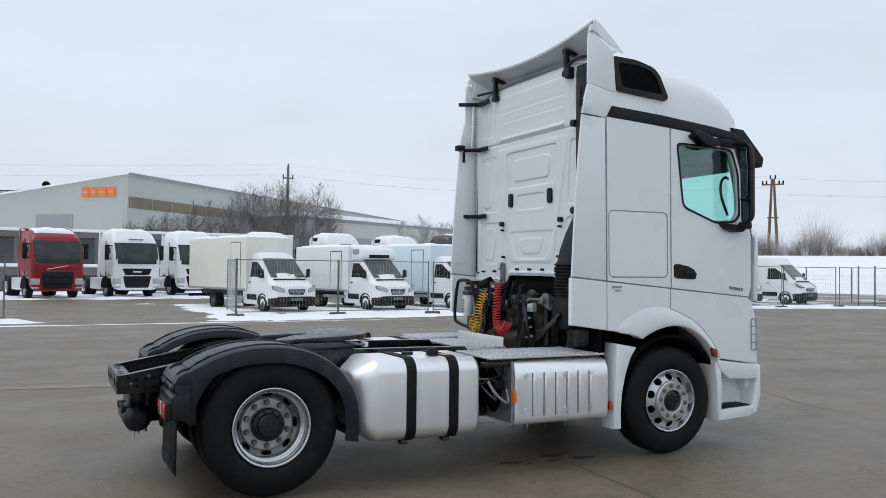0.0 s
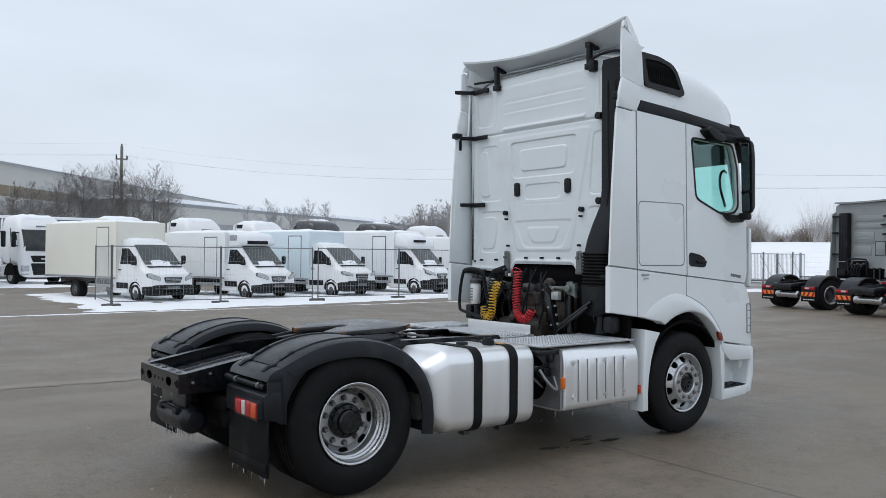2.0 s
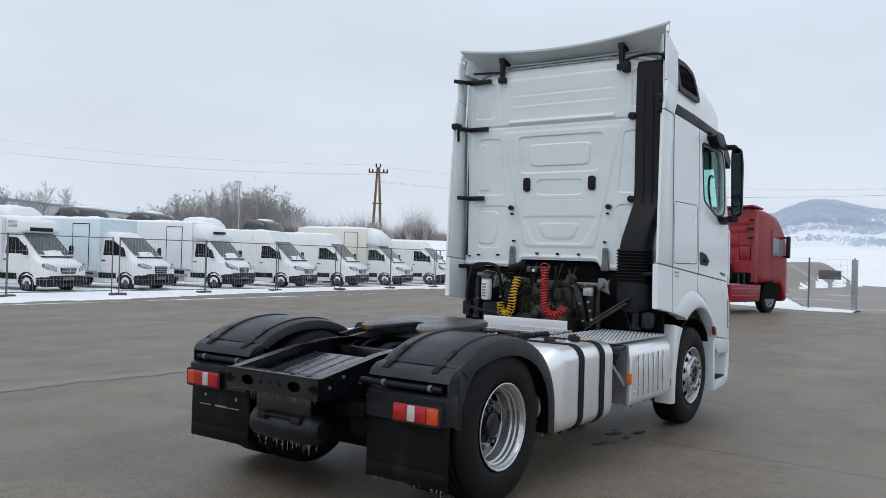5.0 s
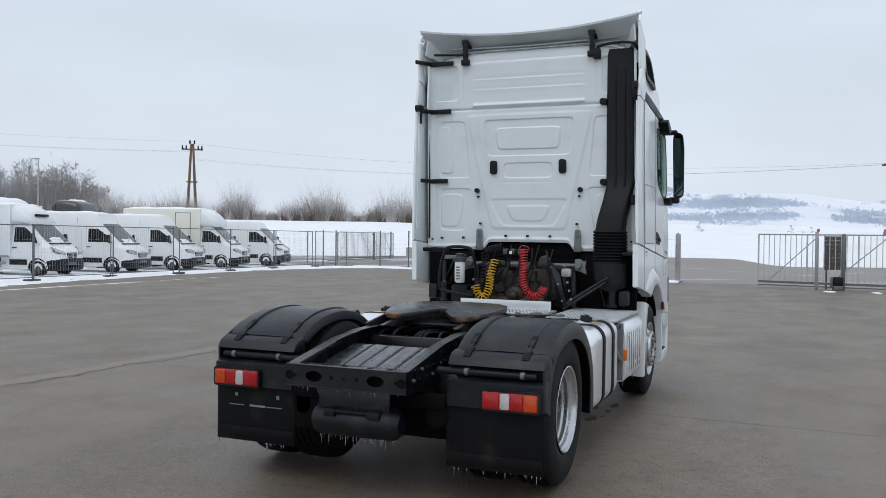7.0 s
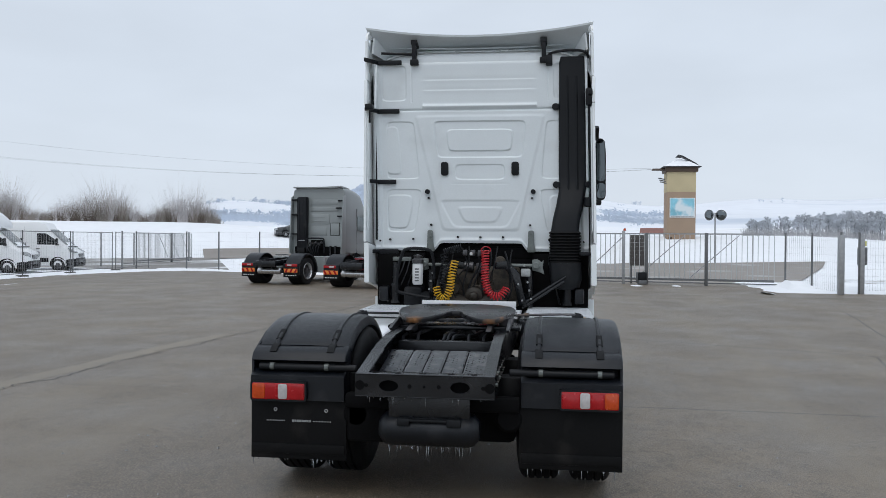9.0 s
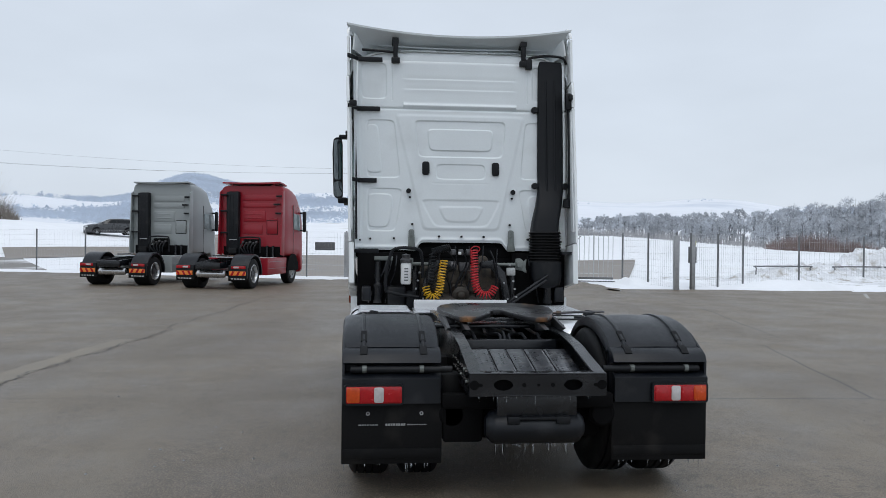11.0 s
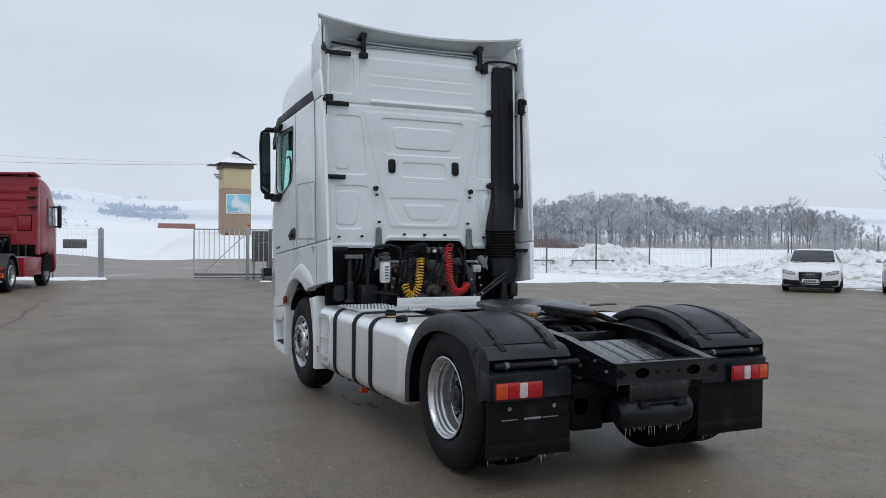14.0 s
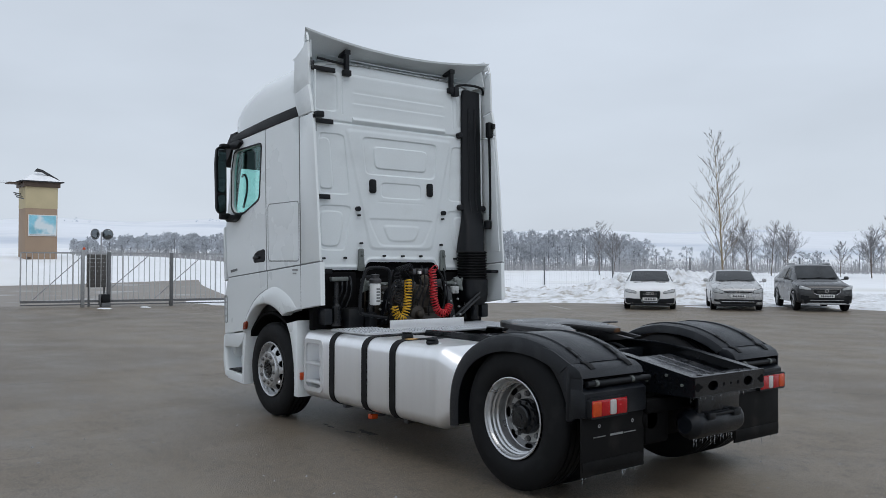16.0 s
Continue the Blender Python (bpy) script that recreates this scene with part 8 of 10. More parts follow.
    if vent:
        for s in (-1, 1):
            part("roof_vent", boxed(X0 + 0.1, X0 + 0.65, min(s * 1.1, s * 1.19), max(s * 1.1, s * 1.19), 3.2, 3.45, 0.05), black_plastic, t)
    return t


def at_rear(x, y, h):
    return pose(x, y, 0, 0, 0, h)


parked_tractor(at_rear(22.85, 5.85, -15), cab_red, "red tractor unit with red skirts, seen parked by the gate", front="rear", roof_z=3.62, seed=301, red_skirt=cab_red)
parked_tractor(at_rear(24.6, 9.5, -15), truck_grey, "grey tractor unit beside the red one", front="rear", roof_z=3.76, seed=302, red_skirt=truck_grey)


def at_front(x, y, h=HEAD - 2):
    """Front axle at x, y."""
    r = radians(h)
    return pose(x - 3.72 * math.cos(r), y - 3.72 * math.sin(r), 0, 0, 0, h)


parked_tractor(at_front(-1.05, 38.9), cab_red, "red tractor unit with snow on its roof", front="flow", roof_z=3.45, seed=310)
parked_tractor(at_front(2.75, 40.3), van_white, "white tractor unit with snow on its roof", front="twin", roof_z=3.55, seed=311, spoiler=False)
parked_tractor(at_front(6.2, 42.2), van_white, "white tractor unit half hidden by a box van", front="twin", roof_z=3.6, seed=312, spoiler=False)
for i, (x, paint, label, vent) in enumerate(((10.4, box_cream, "cream tractor unit behind the vans", False), (14.6, van_white, "white high-roof tractor unit behind the vans", True), (18.6, van_white, "white high-roof tractor unit behind the vans", True), (22.6, car_dark, "black tractor unit with snow behind the vans", False), (27.2, car_dark, "black tractor unit with snow behind the vans", False), (31.2, van_white, "white tractor unit behind the vans", False), (36.5, car_dark, "black tractor unit with snow behind the vans", False))):
    parked_tractor(at_front(x, 41.0), paint, label, front="twin", roof_z=(3.80 if paint is car_dark else 3.62) + 0.05 * (i % 2), seed=320 + i, spoiler=False, vent=vent)


def car(m, kind, paint, label):
    """A parked car; origin on the ground under the front axle, x forwards."""
    t = thing("car", label, "car", m, "parked cars")
    H, W, wb, hood = {"saloon": (1.46, 0.93, 2.9, 0.74), "hatch": (1.46, 0.90, 2.62, 0.78), "suv": (1.68, 0.93, 2.84, 0.88)}[kind]
    z0, belt = (0.20, 0.28)[kind == "suv"], hood + 0.20
    sx0, sx1, sz0, sz1 = -0.30, (-1.12, -1.02)[kind == "suv"], hood + 0.25, H - 0.05
    tail = (0.0, 0.45)[kind != "saloon"]
    rows = [(0.90, W * 0.80, z0 + 0.08, hood - 0.14, hood - 0.08, W * 0.72), (0.87, W * 0.89, z0 + 0.02, hood - 0.10, hood, W * 0.78), (0.78, W * 0.95, z0, hood - 0.04, hood + 0.06, W * 0.80), (0.50, W * 0.99, z0, hood + 0.03, hood + 0.14, W * 0.82), (0.10, W, z0, hood + 0.09, hood + 0.19, W * 0.82), (sx0, W, z0, belt - 0.06, sz0, W * 0.82)]
    for i in range(1, 5):
        f = i / 5
        rows.append((sx0 + (sx1 - sx0) * f, W, z0, belt - 0.06 + 0.06 * f, sz0 + (sz1 - sz0) * f ** 0.9, W * (0.835 - 0.095 * f)))
    rows += [(sx1, W, z0, belt, sz1, W * 0.735), (sx1 - 0.25, W, z0, belt, H - 0.01, W * 0.72), (-1.9, W, z0, belt + 0.02, H, W * 0.71), (-2.6 - tail, W, z0, belt + 0.04, H - 0.05, W * 0.70), (-wb - 0.5 - 0.15 * (tail > 0), W * 0.97, z0, belt + 0.06, H - 0.30, W * 0.70), (-wb - 0.85, W * 0.85, z0 + 0.1, hood + 0.10, hood + 0.2, W * 0.72)]
    part("body", shell(bmesh.new(), rows), paint, t, smooth=40)
    wf, fx = shell_width(rows), shell_front(rows, W)

    def screen(u, v):
        f = 0.05 + 0.91 * v
        y = (u - 0.5) * 2 * (0.775 - 0.095 * v) * W
        bow = 0.06 * (np.abs(y) / W) ** 2.5
        return sx0 + (sx1 - sx0) * f + 0.02 - bow, y, sz0 + (sz1 - sz0) * f ** 0.9 + 0.016 - bow * 0.5

    part_of("windscreen", grid_mesh("windscreen", 14, 10, screen), glass_car, t, "dark windscreen", 60)
    part("screen_base", boxed(sx0 + 0.0, sx0 + 0.10, -0.62 * W, 0.62 * W, sz0 - 0.05, sz0 - 0.008, 0.012), black_plastic, t, "black cowl with wipers")
    for y in (-0.32, 0.22):
        part("wiper", tube(bmesh.new(), [(sx0 + 0.05, y, sz0 + 0.012), (sx0 - 0.06, y + 0.52, sz0 + 0.10)], 0.008, 5), black_plastic, t)
    grille_w, g0, g1 = {"saloon": (0.36, 0.28, 0.69), "hatch": (0.50, 0.63, 0.70), "suv": (0.46, 0.60, 0.80)}[kind]
    gr = part("grille", prism(bmesh.new(), rpoly([(-grille_w * 0.72, g0), (grille_w * 0.72, g0), (grille_w * 0.98, g0 + 0.45 * (g1 - g0)), (grille_w, g1), (-grille_w, g1), (-grille_w * 0.98, g0 + 0.45 * (g1 - g0))], 0.035), "x", 0.80, 0.925, 0.008), black_plastic, t)
    rim_pts = rpoly([(-grille_w * 0.72, g0), (grille_w * 0.72, g0), (grille_w * 0.98, g0 + 0.45 * (g1 - g0)), (grille_w, g1), (-grille_w, g1), (-grille_w * 0.98, g0 + 0.45 * (g1 - g0))], 0.035)
    if kind == "hatch":
        part("grille_frame", boxed(0.92, 0.932, -grille_w * 0.95, grille_w * 0.95, g0 + 0.004, g0 + 0.014, 0.003), chrome, gr)
    else:
        part("grille_frame", tube(bmesh.new(), [(0.922, y, z) for y, z in rim_pts], 0.009, 6, closed=True), chrome, gr)
    nb = max(2, int((g1 - g0) / 0.05))
    for q in range(nb):
        z = g0 + (g1 - g0) * (q + 0.6) / (nb + 0.2)
        part("grille_bar", boxed(0.92, 0.93, -grille_w * 0.7, grille_w * 0.7, z - 0.006, z + 0.006, 0.002), galv_dark, gr)
    if kind == "suv":
        part("bumper_cladding", prism(bmesh.new(), rpoly([(-0.74, z0), (0.74, z0), (0.78, z0 + 0.22), (-0.78, z0 + 0.22)], 0.05), "x", 0.70, 0.908, 0.02), black_plastic, t, "black plastic lower bumper")
    bz = {"saloon": 0.60, "hatch": 0.665, "suv": 0.73}[kind]
    for y in ((-0.10, -0.035, 0.035, 0.10) if kind == "saloon" else (0.0,)):
        r = 0.042 if kind == "saloon" else 0.058
        part("badge", lathe(bmesh.new(), [(r, 0.93), (r + 0.006, 0.94), (r - 0.012, 0.94), (r - 0.014, 0.93)], (0, y, bz), "x", 18, close=True), chrome, gr)
    part("lower_intake", prism(bmesh.new(), rpoly([(-0.60, z0 + 0.04), (0.60, z0 + 0.04), (0.68, z0 + 0.21), (-0.68, z0 + 0.21)], 0.04), "x", 0.78, 0.915, 0.01), black_plastic, t)
    if kind != "saloon":
        part("intake_bar", boxed(0.90, 0.925, -0.56, 0.56, z0 + 0.115, z0 + 0.135, 0.005), chrome if kind == "hatch" else galv, t)
    part("bumper_lip", prism(bmesh.new(), rpoly([(0.80, -0.80), (0.91, -0.66), (0.93, 0), (0.91, 0.66), (0.80, 0.80), (0.60, 0.80), (0.60, -0.80)], 0.05), "z", z0 - 0.03, z0 + 0.04, 0.015), black_plastic if kind != "suv" else galv, t)
    pz = {"saloon": 0.34, "hatch": 0.47, "suv": 0.50}[kind]
    plate = part("number_plate", boxed(0.905, 0.938, -0.26, 0.26, pz, pz + 0.11, 0.005), white_plastic, t)
    for k in range(7):
        part("plate_bar", boxed(0.938, 0.942, -0.19 + 0.058 * k, -0.15 + 0.058 * k, pz + 0.025, pz + 0.085), car_dark, plate)
    lamp = {"saloon": (0.50, 0.96, (0.585, 0.66), (0.655, 0.775)), "hatch": (0.56, 0.965, (0.60, 0.66), (0.71, 0.83)), "suv": (0.54, 0.965, (0.74, 0.79), (0.81, 0.95))}[kind]
    fog = {"saloon": (0.50, 0.95, (0.245, 0.25), (0.40, 0.46)), "hatch": (0.62, 0.92, (0.30, 0.33), (0.38, 0.42)), "suv": (0.60, 0.93, (0.40, 0.42), (0.56, 0.60))}[kind]
    for s in (-1, 1):
        lens = nose_patch("headlamp", fx, s, lamp[0] * W, lamp[1] * W, lamp[2], lamp[3], headlamp, t)
        nose_patch("lamp_bezel", fx, s, lamp[0] * W, lamp[1] * W, lamp[2], lamp[3], black_plastic, lens, off=0.006, grow=0.012)
        nose_patch("fog_intake", fx, s, fog[0] * W, fog[1] * W, fog[2], fog[3], black_plastic, t)
        sw = window_patch("side_window", wf, s, [(belt + 0.03, -0.66), (H - 0.17, -1.02), (H - 0.12, -1.25)], [(belt + 0.03, -2.68 - tail * 0.8), (belt + 0.16, -2.75 - tail * 0.8), (H - 0.12, -2.3 - tail)], glass_dark, t)
        bm = bmesh.new()
        side_patch(bm, [(-1.62, belt + 0.02), (-1.70, belt + 0.02), (-1.70, H - 0.12), (-1.64, H - 0.12)], wf, s, 0, 0.014)
        part("window_bar", bm, black_plastic, sw)
        for x in (-0.58, -1.68):
            bm = bmesh.new()
            side_patch(bm, [(x, z0 + 0.10), (x - 0.012, z0 + 0.10), (x - 0.012, belt), (x, belt)], wf, s, 0.0, 0.004)
            part("door_joint", bm, deep_black, t)
        bm = boxed(-0.62, -0.48, min(s * 0.96, s * 1.12), max(s * 0.96, s * 1.12), belt + 0.03, belt + 0.16, 0.045)
        box(bm, -0.60, -0.52, min(s * 0.86, s * 0.98), max(s * 0.86, s * 0.98), belt + 0.02, belt + 0.06, 0.01)
        part("wing_mirror", bm, paint, t)
        R = 0.325 if kind != "suv" else 0.355
        for x in (0.0, -wb):
            bm = bmesh.new()
            side_patch(bm, [(x + (R + 0.045) * math.cos(a), R + (R + 0.045) * math.sin(a)) for a in np.linspace(-0.3, math.pi + 0.3, 17)], wf, s, 0, 0.006)
            part("wheel_arch", bm, deep_black, t)
            road_wheel(t, x, s * (W + 0.004), R, 0.22, s, rings=False)
            if kind == "suv":
                bm = loft(bmesh.new(), [[(x + r * math.cos(a), s * (W + e), R + r * math.sin(a)) for r, e in ((R + 0.035, -0.03), (R + 0.035, 0.018), (R + 0.085, 0.012), (R + 0.095, -0.03))] for a in np.linspace(0.0, math.pi, 15)])
                part("arch_trim", bm, black_plastic, t)
        if kind == "suv":
            part("roof_rail", boxed(-2.5, -1.15, s * 0.63 - 0.018, s * 0.63 + 0.018, H - 0.02, H + 0.045, 0.015), galv, t)
    return t


car(pose(15.2, -20.15, 0, 0, 0, 128), "saloon", van_white, "white saloon car parked before the snow bank")
car(pose(13.0, -22.35, 0, 0, 0, 127), "hatch", car_silver, "silver hatchback parked before the snow bank")
car(pose(10.85, -24.35, 0, 0, 0, 131), "suv", car_dark, "dark grey sport utility car parked before the snow bank")

# ---- snow lying in the yard ----
def waves(x, y, seed, f0=0.5, n=7, grow=1.7):
    """Smooth uneven field in about -1..1."""
    rr = np.random.RandomState(seed)
    out, amp, tot = 0 * x, 1.0, 0.0
    for i in range(n):
        a, p, f = rr.rand() * 6.28, rr.rand(2) * 6.28, f0 * grow ** (i * 0.8)
        out = out + amp * np.sin(f * (x * np.cos(a) + y * np.sin(a)) + p[0] + 0.7 * np.sin(f * 0.6 * (y * np.cos(a) - x * np.sin(a)) + p[1]))
        tot += amp
        amp *= 0.78
    return out / tot


def snow_sheet(name, label, x0, x1, y0, y1, nx, ny, fn, m=None):
    me = grid_mesh(name, nx, ny, lambda u, v: (x0 + (x1 - x0) * u, y0 + (y1 - y0) * v, fn(x0 + (x1 - x0) * u, y0 + (y1 - y0) * v)))
    return tagged(part_of(name, me, m or snow, smooth=80), label, "snow", kind="stuff")


def van_strip(x, y):
    front = np.interp(x, [3, 8, 12, 16, 22, 30, 33, 38], [18.7, 19.0, 19.7, 20.3, 20.7, 20.8, 19.5, 16.5]) + 0.4 * waves(x, 0 * x, 3, 1.1)
    left = 3.4 + 0.3 * (y - 18) * 0
    edge = np.minimum(np.minimum((y - front) / 0.7, (x - left) / 0.8), np.minimum((36.2 - x) / 0.6, (32.0 - y) / 3.0))
    return 0.055 * np.clip(edge, -1, 1) + 0.05 * waves(x, y, 5, 1.3) + 0.02 * waves(x, y, 6, 4.0) - 0.02


snow_sheet("snow_strip", "trodden snow under the fence and the vans", 2.5, 37.0, 16.8, 33.0, 240, 110, van_strip)
snow_sheet("snow_strip", "patchy snow before the parked tractor units", -8.0, 12.0, 36.0, 47.0, 120, 60, lambda x, y: 0.045 * np.clip((y - 36.9 - 0.5 * waves(x, 0 * x, 9, 0.8)) / 0.6, -1, 1) + 0.06 * waves(x, y, 8, 0.9) - 0.015)
snow_sheet("snow_heap", "small heap of snow at a fence foot", -4.6, -0.6, 19.2, 20.6, 40, 16, lambda x, y: 0.16 * np.exp(-((x + 2.4) / 0.8) ** 2 - ((y - 19.9) / 0.25) ** 2) + 0.02 * waves(x, y, 2, 4) - 0.03)
snow_sheet("snow_line", "thin line of snow along the paving joint", -14, 22.0, 18.35, 18.75, 220, 6, lambda x, y: 0.012 - 0.25 * (y - 18.55) ** 2 * 4 + 0.012 * waves(x, y, 12, 1.2) - 0.008 * (x > 4))
snow_sheet("snow_strip", "snow edge along the perimeter fence", 28.2, 37.5, 1.6, 20.5, 60, 120, lambda x, y: 0.06 * np.clip((x - (29.3 + (y - 1.9) * 0.375) + 0.35 * waves(y, 0 * y, 14, 0.9)) / 0.5, -1, 1) * np.clip((31.6 + (y - 1.9) * 0.375 - x) / 0.6, -1, 1) + 0.03 * waves(x, y, 15, 2) - 0.02)
snow_sheet("snow_strip", "snow edge along the fence by the small gate", 22.2, 30.0, -21.5, -7.6, 70, 120, lambda x, y: 0.07 * np.clip((x - 23.3 + 0.3 * waves(y, 0 * y, 16, 0.9) - 0.0) / 0.5, -1, 1) * np.clip((-8.0 - y) / 0.5, -1, 1) + 0.28 * np.exp(-((x - 25.0 - 0.3 * (y + 11)) / 1.2) ** 2) * np.clip(0.5 + waves(x, y, 19, 0.9), 0, 1) * (y < -9) * np.clip((y + 21.2) / 2.0, 0, 1) + 0.04 * waves(x, y, 17, 2) * np.clip((y + 21.2) / 2.0, 0, 1) - 0.02 - 0.12 * np.clip((-19.8 - y) / 1.5, 0, 1))
for i, (x, y, r) in enumerate(((16.5, -22.0, 0.9), (14.6, -23.0, 1.2), (26.6, -3.9, 0.5), (26.8, -5.4, 0.4), (2.6, 31.5, 0.5))):
    snow_sheet("snow_patch", "flat leftover patch of snow on the asphalt", x - r, x + r, y - r * 0.45, y + r * 0.45, 24, 14, lambda px, py, x=x, y=y, r=r, i=i: 0.03 * (1 - ((px - x) / r) ** 2 - ((py - y) / (r * 0.45)) ** 2) + 0.012 * waves(px, py, 30 + i, 5) - 0.006)
# ploughed snow banks behind the cars
BANK = [(25.6, -23.0), (24.0, -24.8), (21.0, -27.2), (17.6, -30.0), (13.0, -32.6), (5.0, -36.0)]


def bank_height(x, y):
    d = np.full_like(x, 1e9)
    for (a, b), (c, e) in zip(BANK, BANK[1:]):
        vx, vy = c - a, e - b
        s = np.clip(((x - a) * vx + (y - b) * vy) / (vx * vx + vy * vy), 0, 1)
        d = np.minimum(d, np.hypot(x - a - s * vx, y - b - s * vy))
    top = 1.22 + 0.30 * waves(x, y, 40, 0.42)
    side = np.degrees(np.arctan2(y - 5.4, x + 4.5))
    top = top * (np.where(side < -58.5, 0.2, 0.36) + 0.50 * np.exp(-((side + 53.4) / 5.0) ** 4))
    h = top * np.exp(-(d / 2.1) ** 2) * smooth01((28.6 - x) / 3.0)
    h = h + 1.12 * np.exp(-(((x - 30.6) / 2.0) ** 2 + ((y + 23.4) / 2.3) ** 2) ** 2) + 0.6 * np.exp(-(((x - 30.4) / 1.6) ** 2 + ((y + 20.2) / 2.2) ** 2)) + 0.5 * np.exp(-(((x - 29.5) / 1.2) ** 2 + ((y + 17.5) / 2.6) ** 2))
    lump = 0.22 * waves(x, y, 41, 1.1) + 0.30 * np.abs(waves(x, y, 42, 2.4)) + 0.26 * np.abs(waves(x, y, 43, 5.5)) + 0.14 * np.abs(waves(x, y, 45, 11.0)) - 0.12
    yard = (x * 0.50 - y * 0.866) - (21.6 * 0.50 + 20.3 * 0.866)      # distance past the parking line
    return h + lump * np.clip(h * 1.6, 0, 1) + 0.07 * np.clip(yard / 0.5, -1, 1) + 0.03 * waves(x, y, 44, 2) * np.clip(yard + 0.5, 0, 1) - 0.03


snow_sheet("snow_bank", "ploughed grubby snow banks behind the cars", 4.0, 34.0, -42.0, -13.5, 320, 300, bank_height, snow_dirty)

# road beyond the gate
def gate_road(u, v):
    x = 29.6 + (29 + 24 * smooth01((u - 0.45) / 0.15)) * v
    y = -10.5 - 10 * v + (13.5 + 26 * v) * u
    return x, y, land(x, y) + 0.05


road_m = grid_mesh("road", 80, 40, gate_road)
tagged(part_of("road", road_m, track_mud, smooth=90), "wet brown gravel road beyond the gate", "road", kind="structure")
road_m = grid_mesh("road", 60, 10, lambda u, v: ((63 + 5 * v) * np.cos(np.radians(2 + 23 * u)), (63 + 5 * v) * np.sin(np.radians(2 + 23 * u)), land((63 + 5 * v) * np.cos(np.radians(2 + 23 * u)), (63 + 5 * v) * np.sin(np.radians(2 + 23 * u))) + 0.06))
tagged(part_of("road", road_m, track_mud, smooth=90), "wet brown side road curving past the yard", "road", kind="structure")
# gravel standing behind the fence corner, half covered by snow
stand = mat("snowy_gravel", (0.20, 0.19, 0.175), 0.7, vary=0.15, scale=0.5, fine=12, bump=0.4, spot=(0.84, 0.86, 0.89), spot_at=0.55, spot_scale=0.16)
stand_m = grid_mesh("road", 60, 30, lambda u, v: ((39 + 25 * v) * np.cos(np.radians(24 + 14 * u)), (39 + 25 * v) * np.sin(np.radians(24 + 14 * u)), land((39 + 25 * v) * np.cos(np.radians(24 + 14 * u)), (39 + 25 * v) * np.sin(np.radians(24 + 14 * u))) + 0.045))
tagged(part_of("road", stand_m, stand, smooth=90), "gravel standing with snow patches behind the fence corner", "road", kind="structure")
# painted bay lines by the cars
line_paint = mat("faded_paint", (0.42, 0.41, 0.39), 0.7, vary=0.2, scale=3)
for x, y in ((17.0, -17.6), (14.7, -20.2), (12.5, -22.6), (19.2, -15.0)):
    bm = box(bmesh.new(), -2.2, 0.4, -0.05, 0.05, -0.004, 0.004)
    ob = part("bay_line", bm, line_paint, smooth=0)
    ob.matrix_basis = pose(x, y, 0.002, 0, 0, 150)
    tagged(ob, "faded white parking bay line", "marking", kind="structure")
# sealed joints across the yard
seal = mat("joint_filler", (0.05, 0.045, 0.04), 0.6, vary=0.2, scale=2)
CRACKS = (((-9, 6.0), (-3, 5.6), (0.9, 5.35), (2.5, 5.29), (4.9, 5.12), (6.2, 5.0), (8.24, 4.73), (12.4, 4.47), (20, 3.6)),
          ((6.0, 12.55), (8.5, 12.7), (10.74, 12.91), (12.97, 12.44), (13.24, 11.26), (13.06, 9.69)),
          ((8.3, 5.0), (8.1, 3.4), (7.82, 1.49), (7.48, 0.46), (7.47, -0.13)),
          ((11.5, 10.5), (11.09, 8.15), (10.56, 4.83)),
          ((20.9, -3.75), (18.6, -3.55), (16.7, -3.58)), ((14.4, -3.66), (12.9, -3.73)), ((18.1, 0.3), (18.3, 0.0), (18.5, -0.6)))
for k, pts in enumerate(CRACKS):
    path = curve([(x, y, 0) for x, y in pts], 40)
    rr = random.Random(k)
    rows = []
    for i, p in enumerate(path):
        o = 0.06 * math.sin(i * 0.17 + k) + 0.03 * math.sin(i * 0.41) + (rr.uniform(-0.06, 0.06) if k == 0 else rr.uniform(-0.012, 0.012))
        wd = (0.009 if k == 0 else 0.004) + 0.007 * rr.random()
        up = k in (2, 3, 6)
        rows.append([(p.x - wd * up, p.y - wd * (not up) + o * (not up), 0.003), (p.x + wd * up, p.y + wd * (not up) + o * (not up), 0.003)])
    tagged(part("yard_joint", loft(bmesh.new(), rows, closed=False, caps=False), seal, smooth=0), "ragged dark crack along a paving joint", "marking", kind="structure")
pale_strip = mat("pale_paving_strip", (0.215, 0.187, 0.148), 0.65, vary=0.16, scale=2.0, fine=60, bump=0.3)
rows = []
for i, p in enumerate(curve([(x, y, 0) for x, y in CRACKS[0][:7]], 20)):
    e = 0.03 * math.sin(i * 0.31) + 0.02 * math.sin(i * 0.83)
    rows.append([(p.x, p.y + 0.03 + e, 0.0015), (p.x, p.y + 0.36 + 0.6 * e, 0.0015)])
tagged(part("paving_strip", loft(bmesh.new(), rows, closed=False, caps=False), pale_strip, smooth=0), "paler strip of paving along the crack", "marking", kind="structure")
# small damp spots and grit under the truck
damp = mat("damp_asphalt", (0.035, 0.032, 0.029), 0.6, vary=0.2, scale=6)
rr = random.Random(77)
for k in range(14):
    x, y = rr.uniform(2.2, 3.1), rr.choice((-1, -1, 1)) * rr.uniform(0.65, 0.95)
    r = rr.uniform(0.015, 0.06)
    pts = [(x + r * 2.2 * math.cos(a) * e, y + r * 0.8 * math.sin(a) * e) for a, e in ((a, rr.uniform(0.35, 1.15)) for a in np.linspace(0, 2 * math.pi, 22)[:-1])]
    tagged(part("damp_spot", prism(bmesh.new(), pts, "z", -0.002, 0.003), damp, smooth=0), "small dark damp spot on the asphalt", "stain", kind="structure")
bm = bmesh.new()
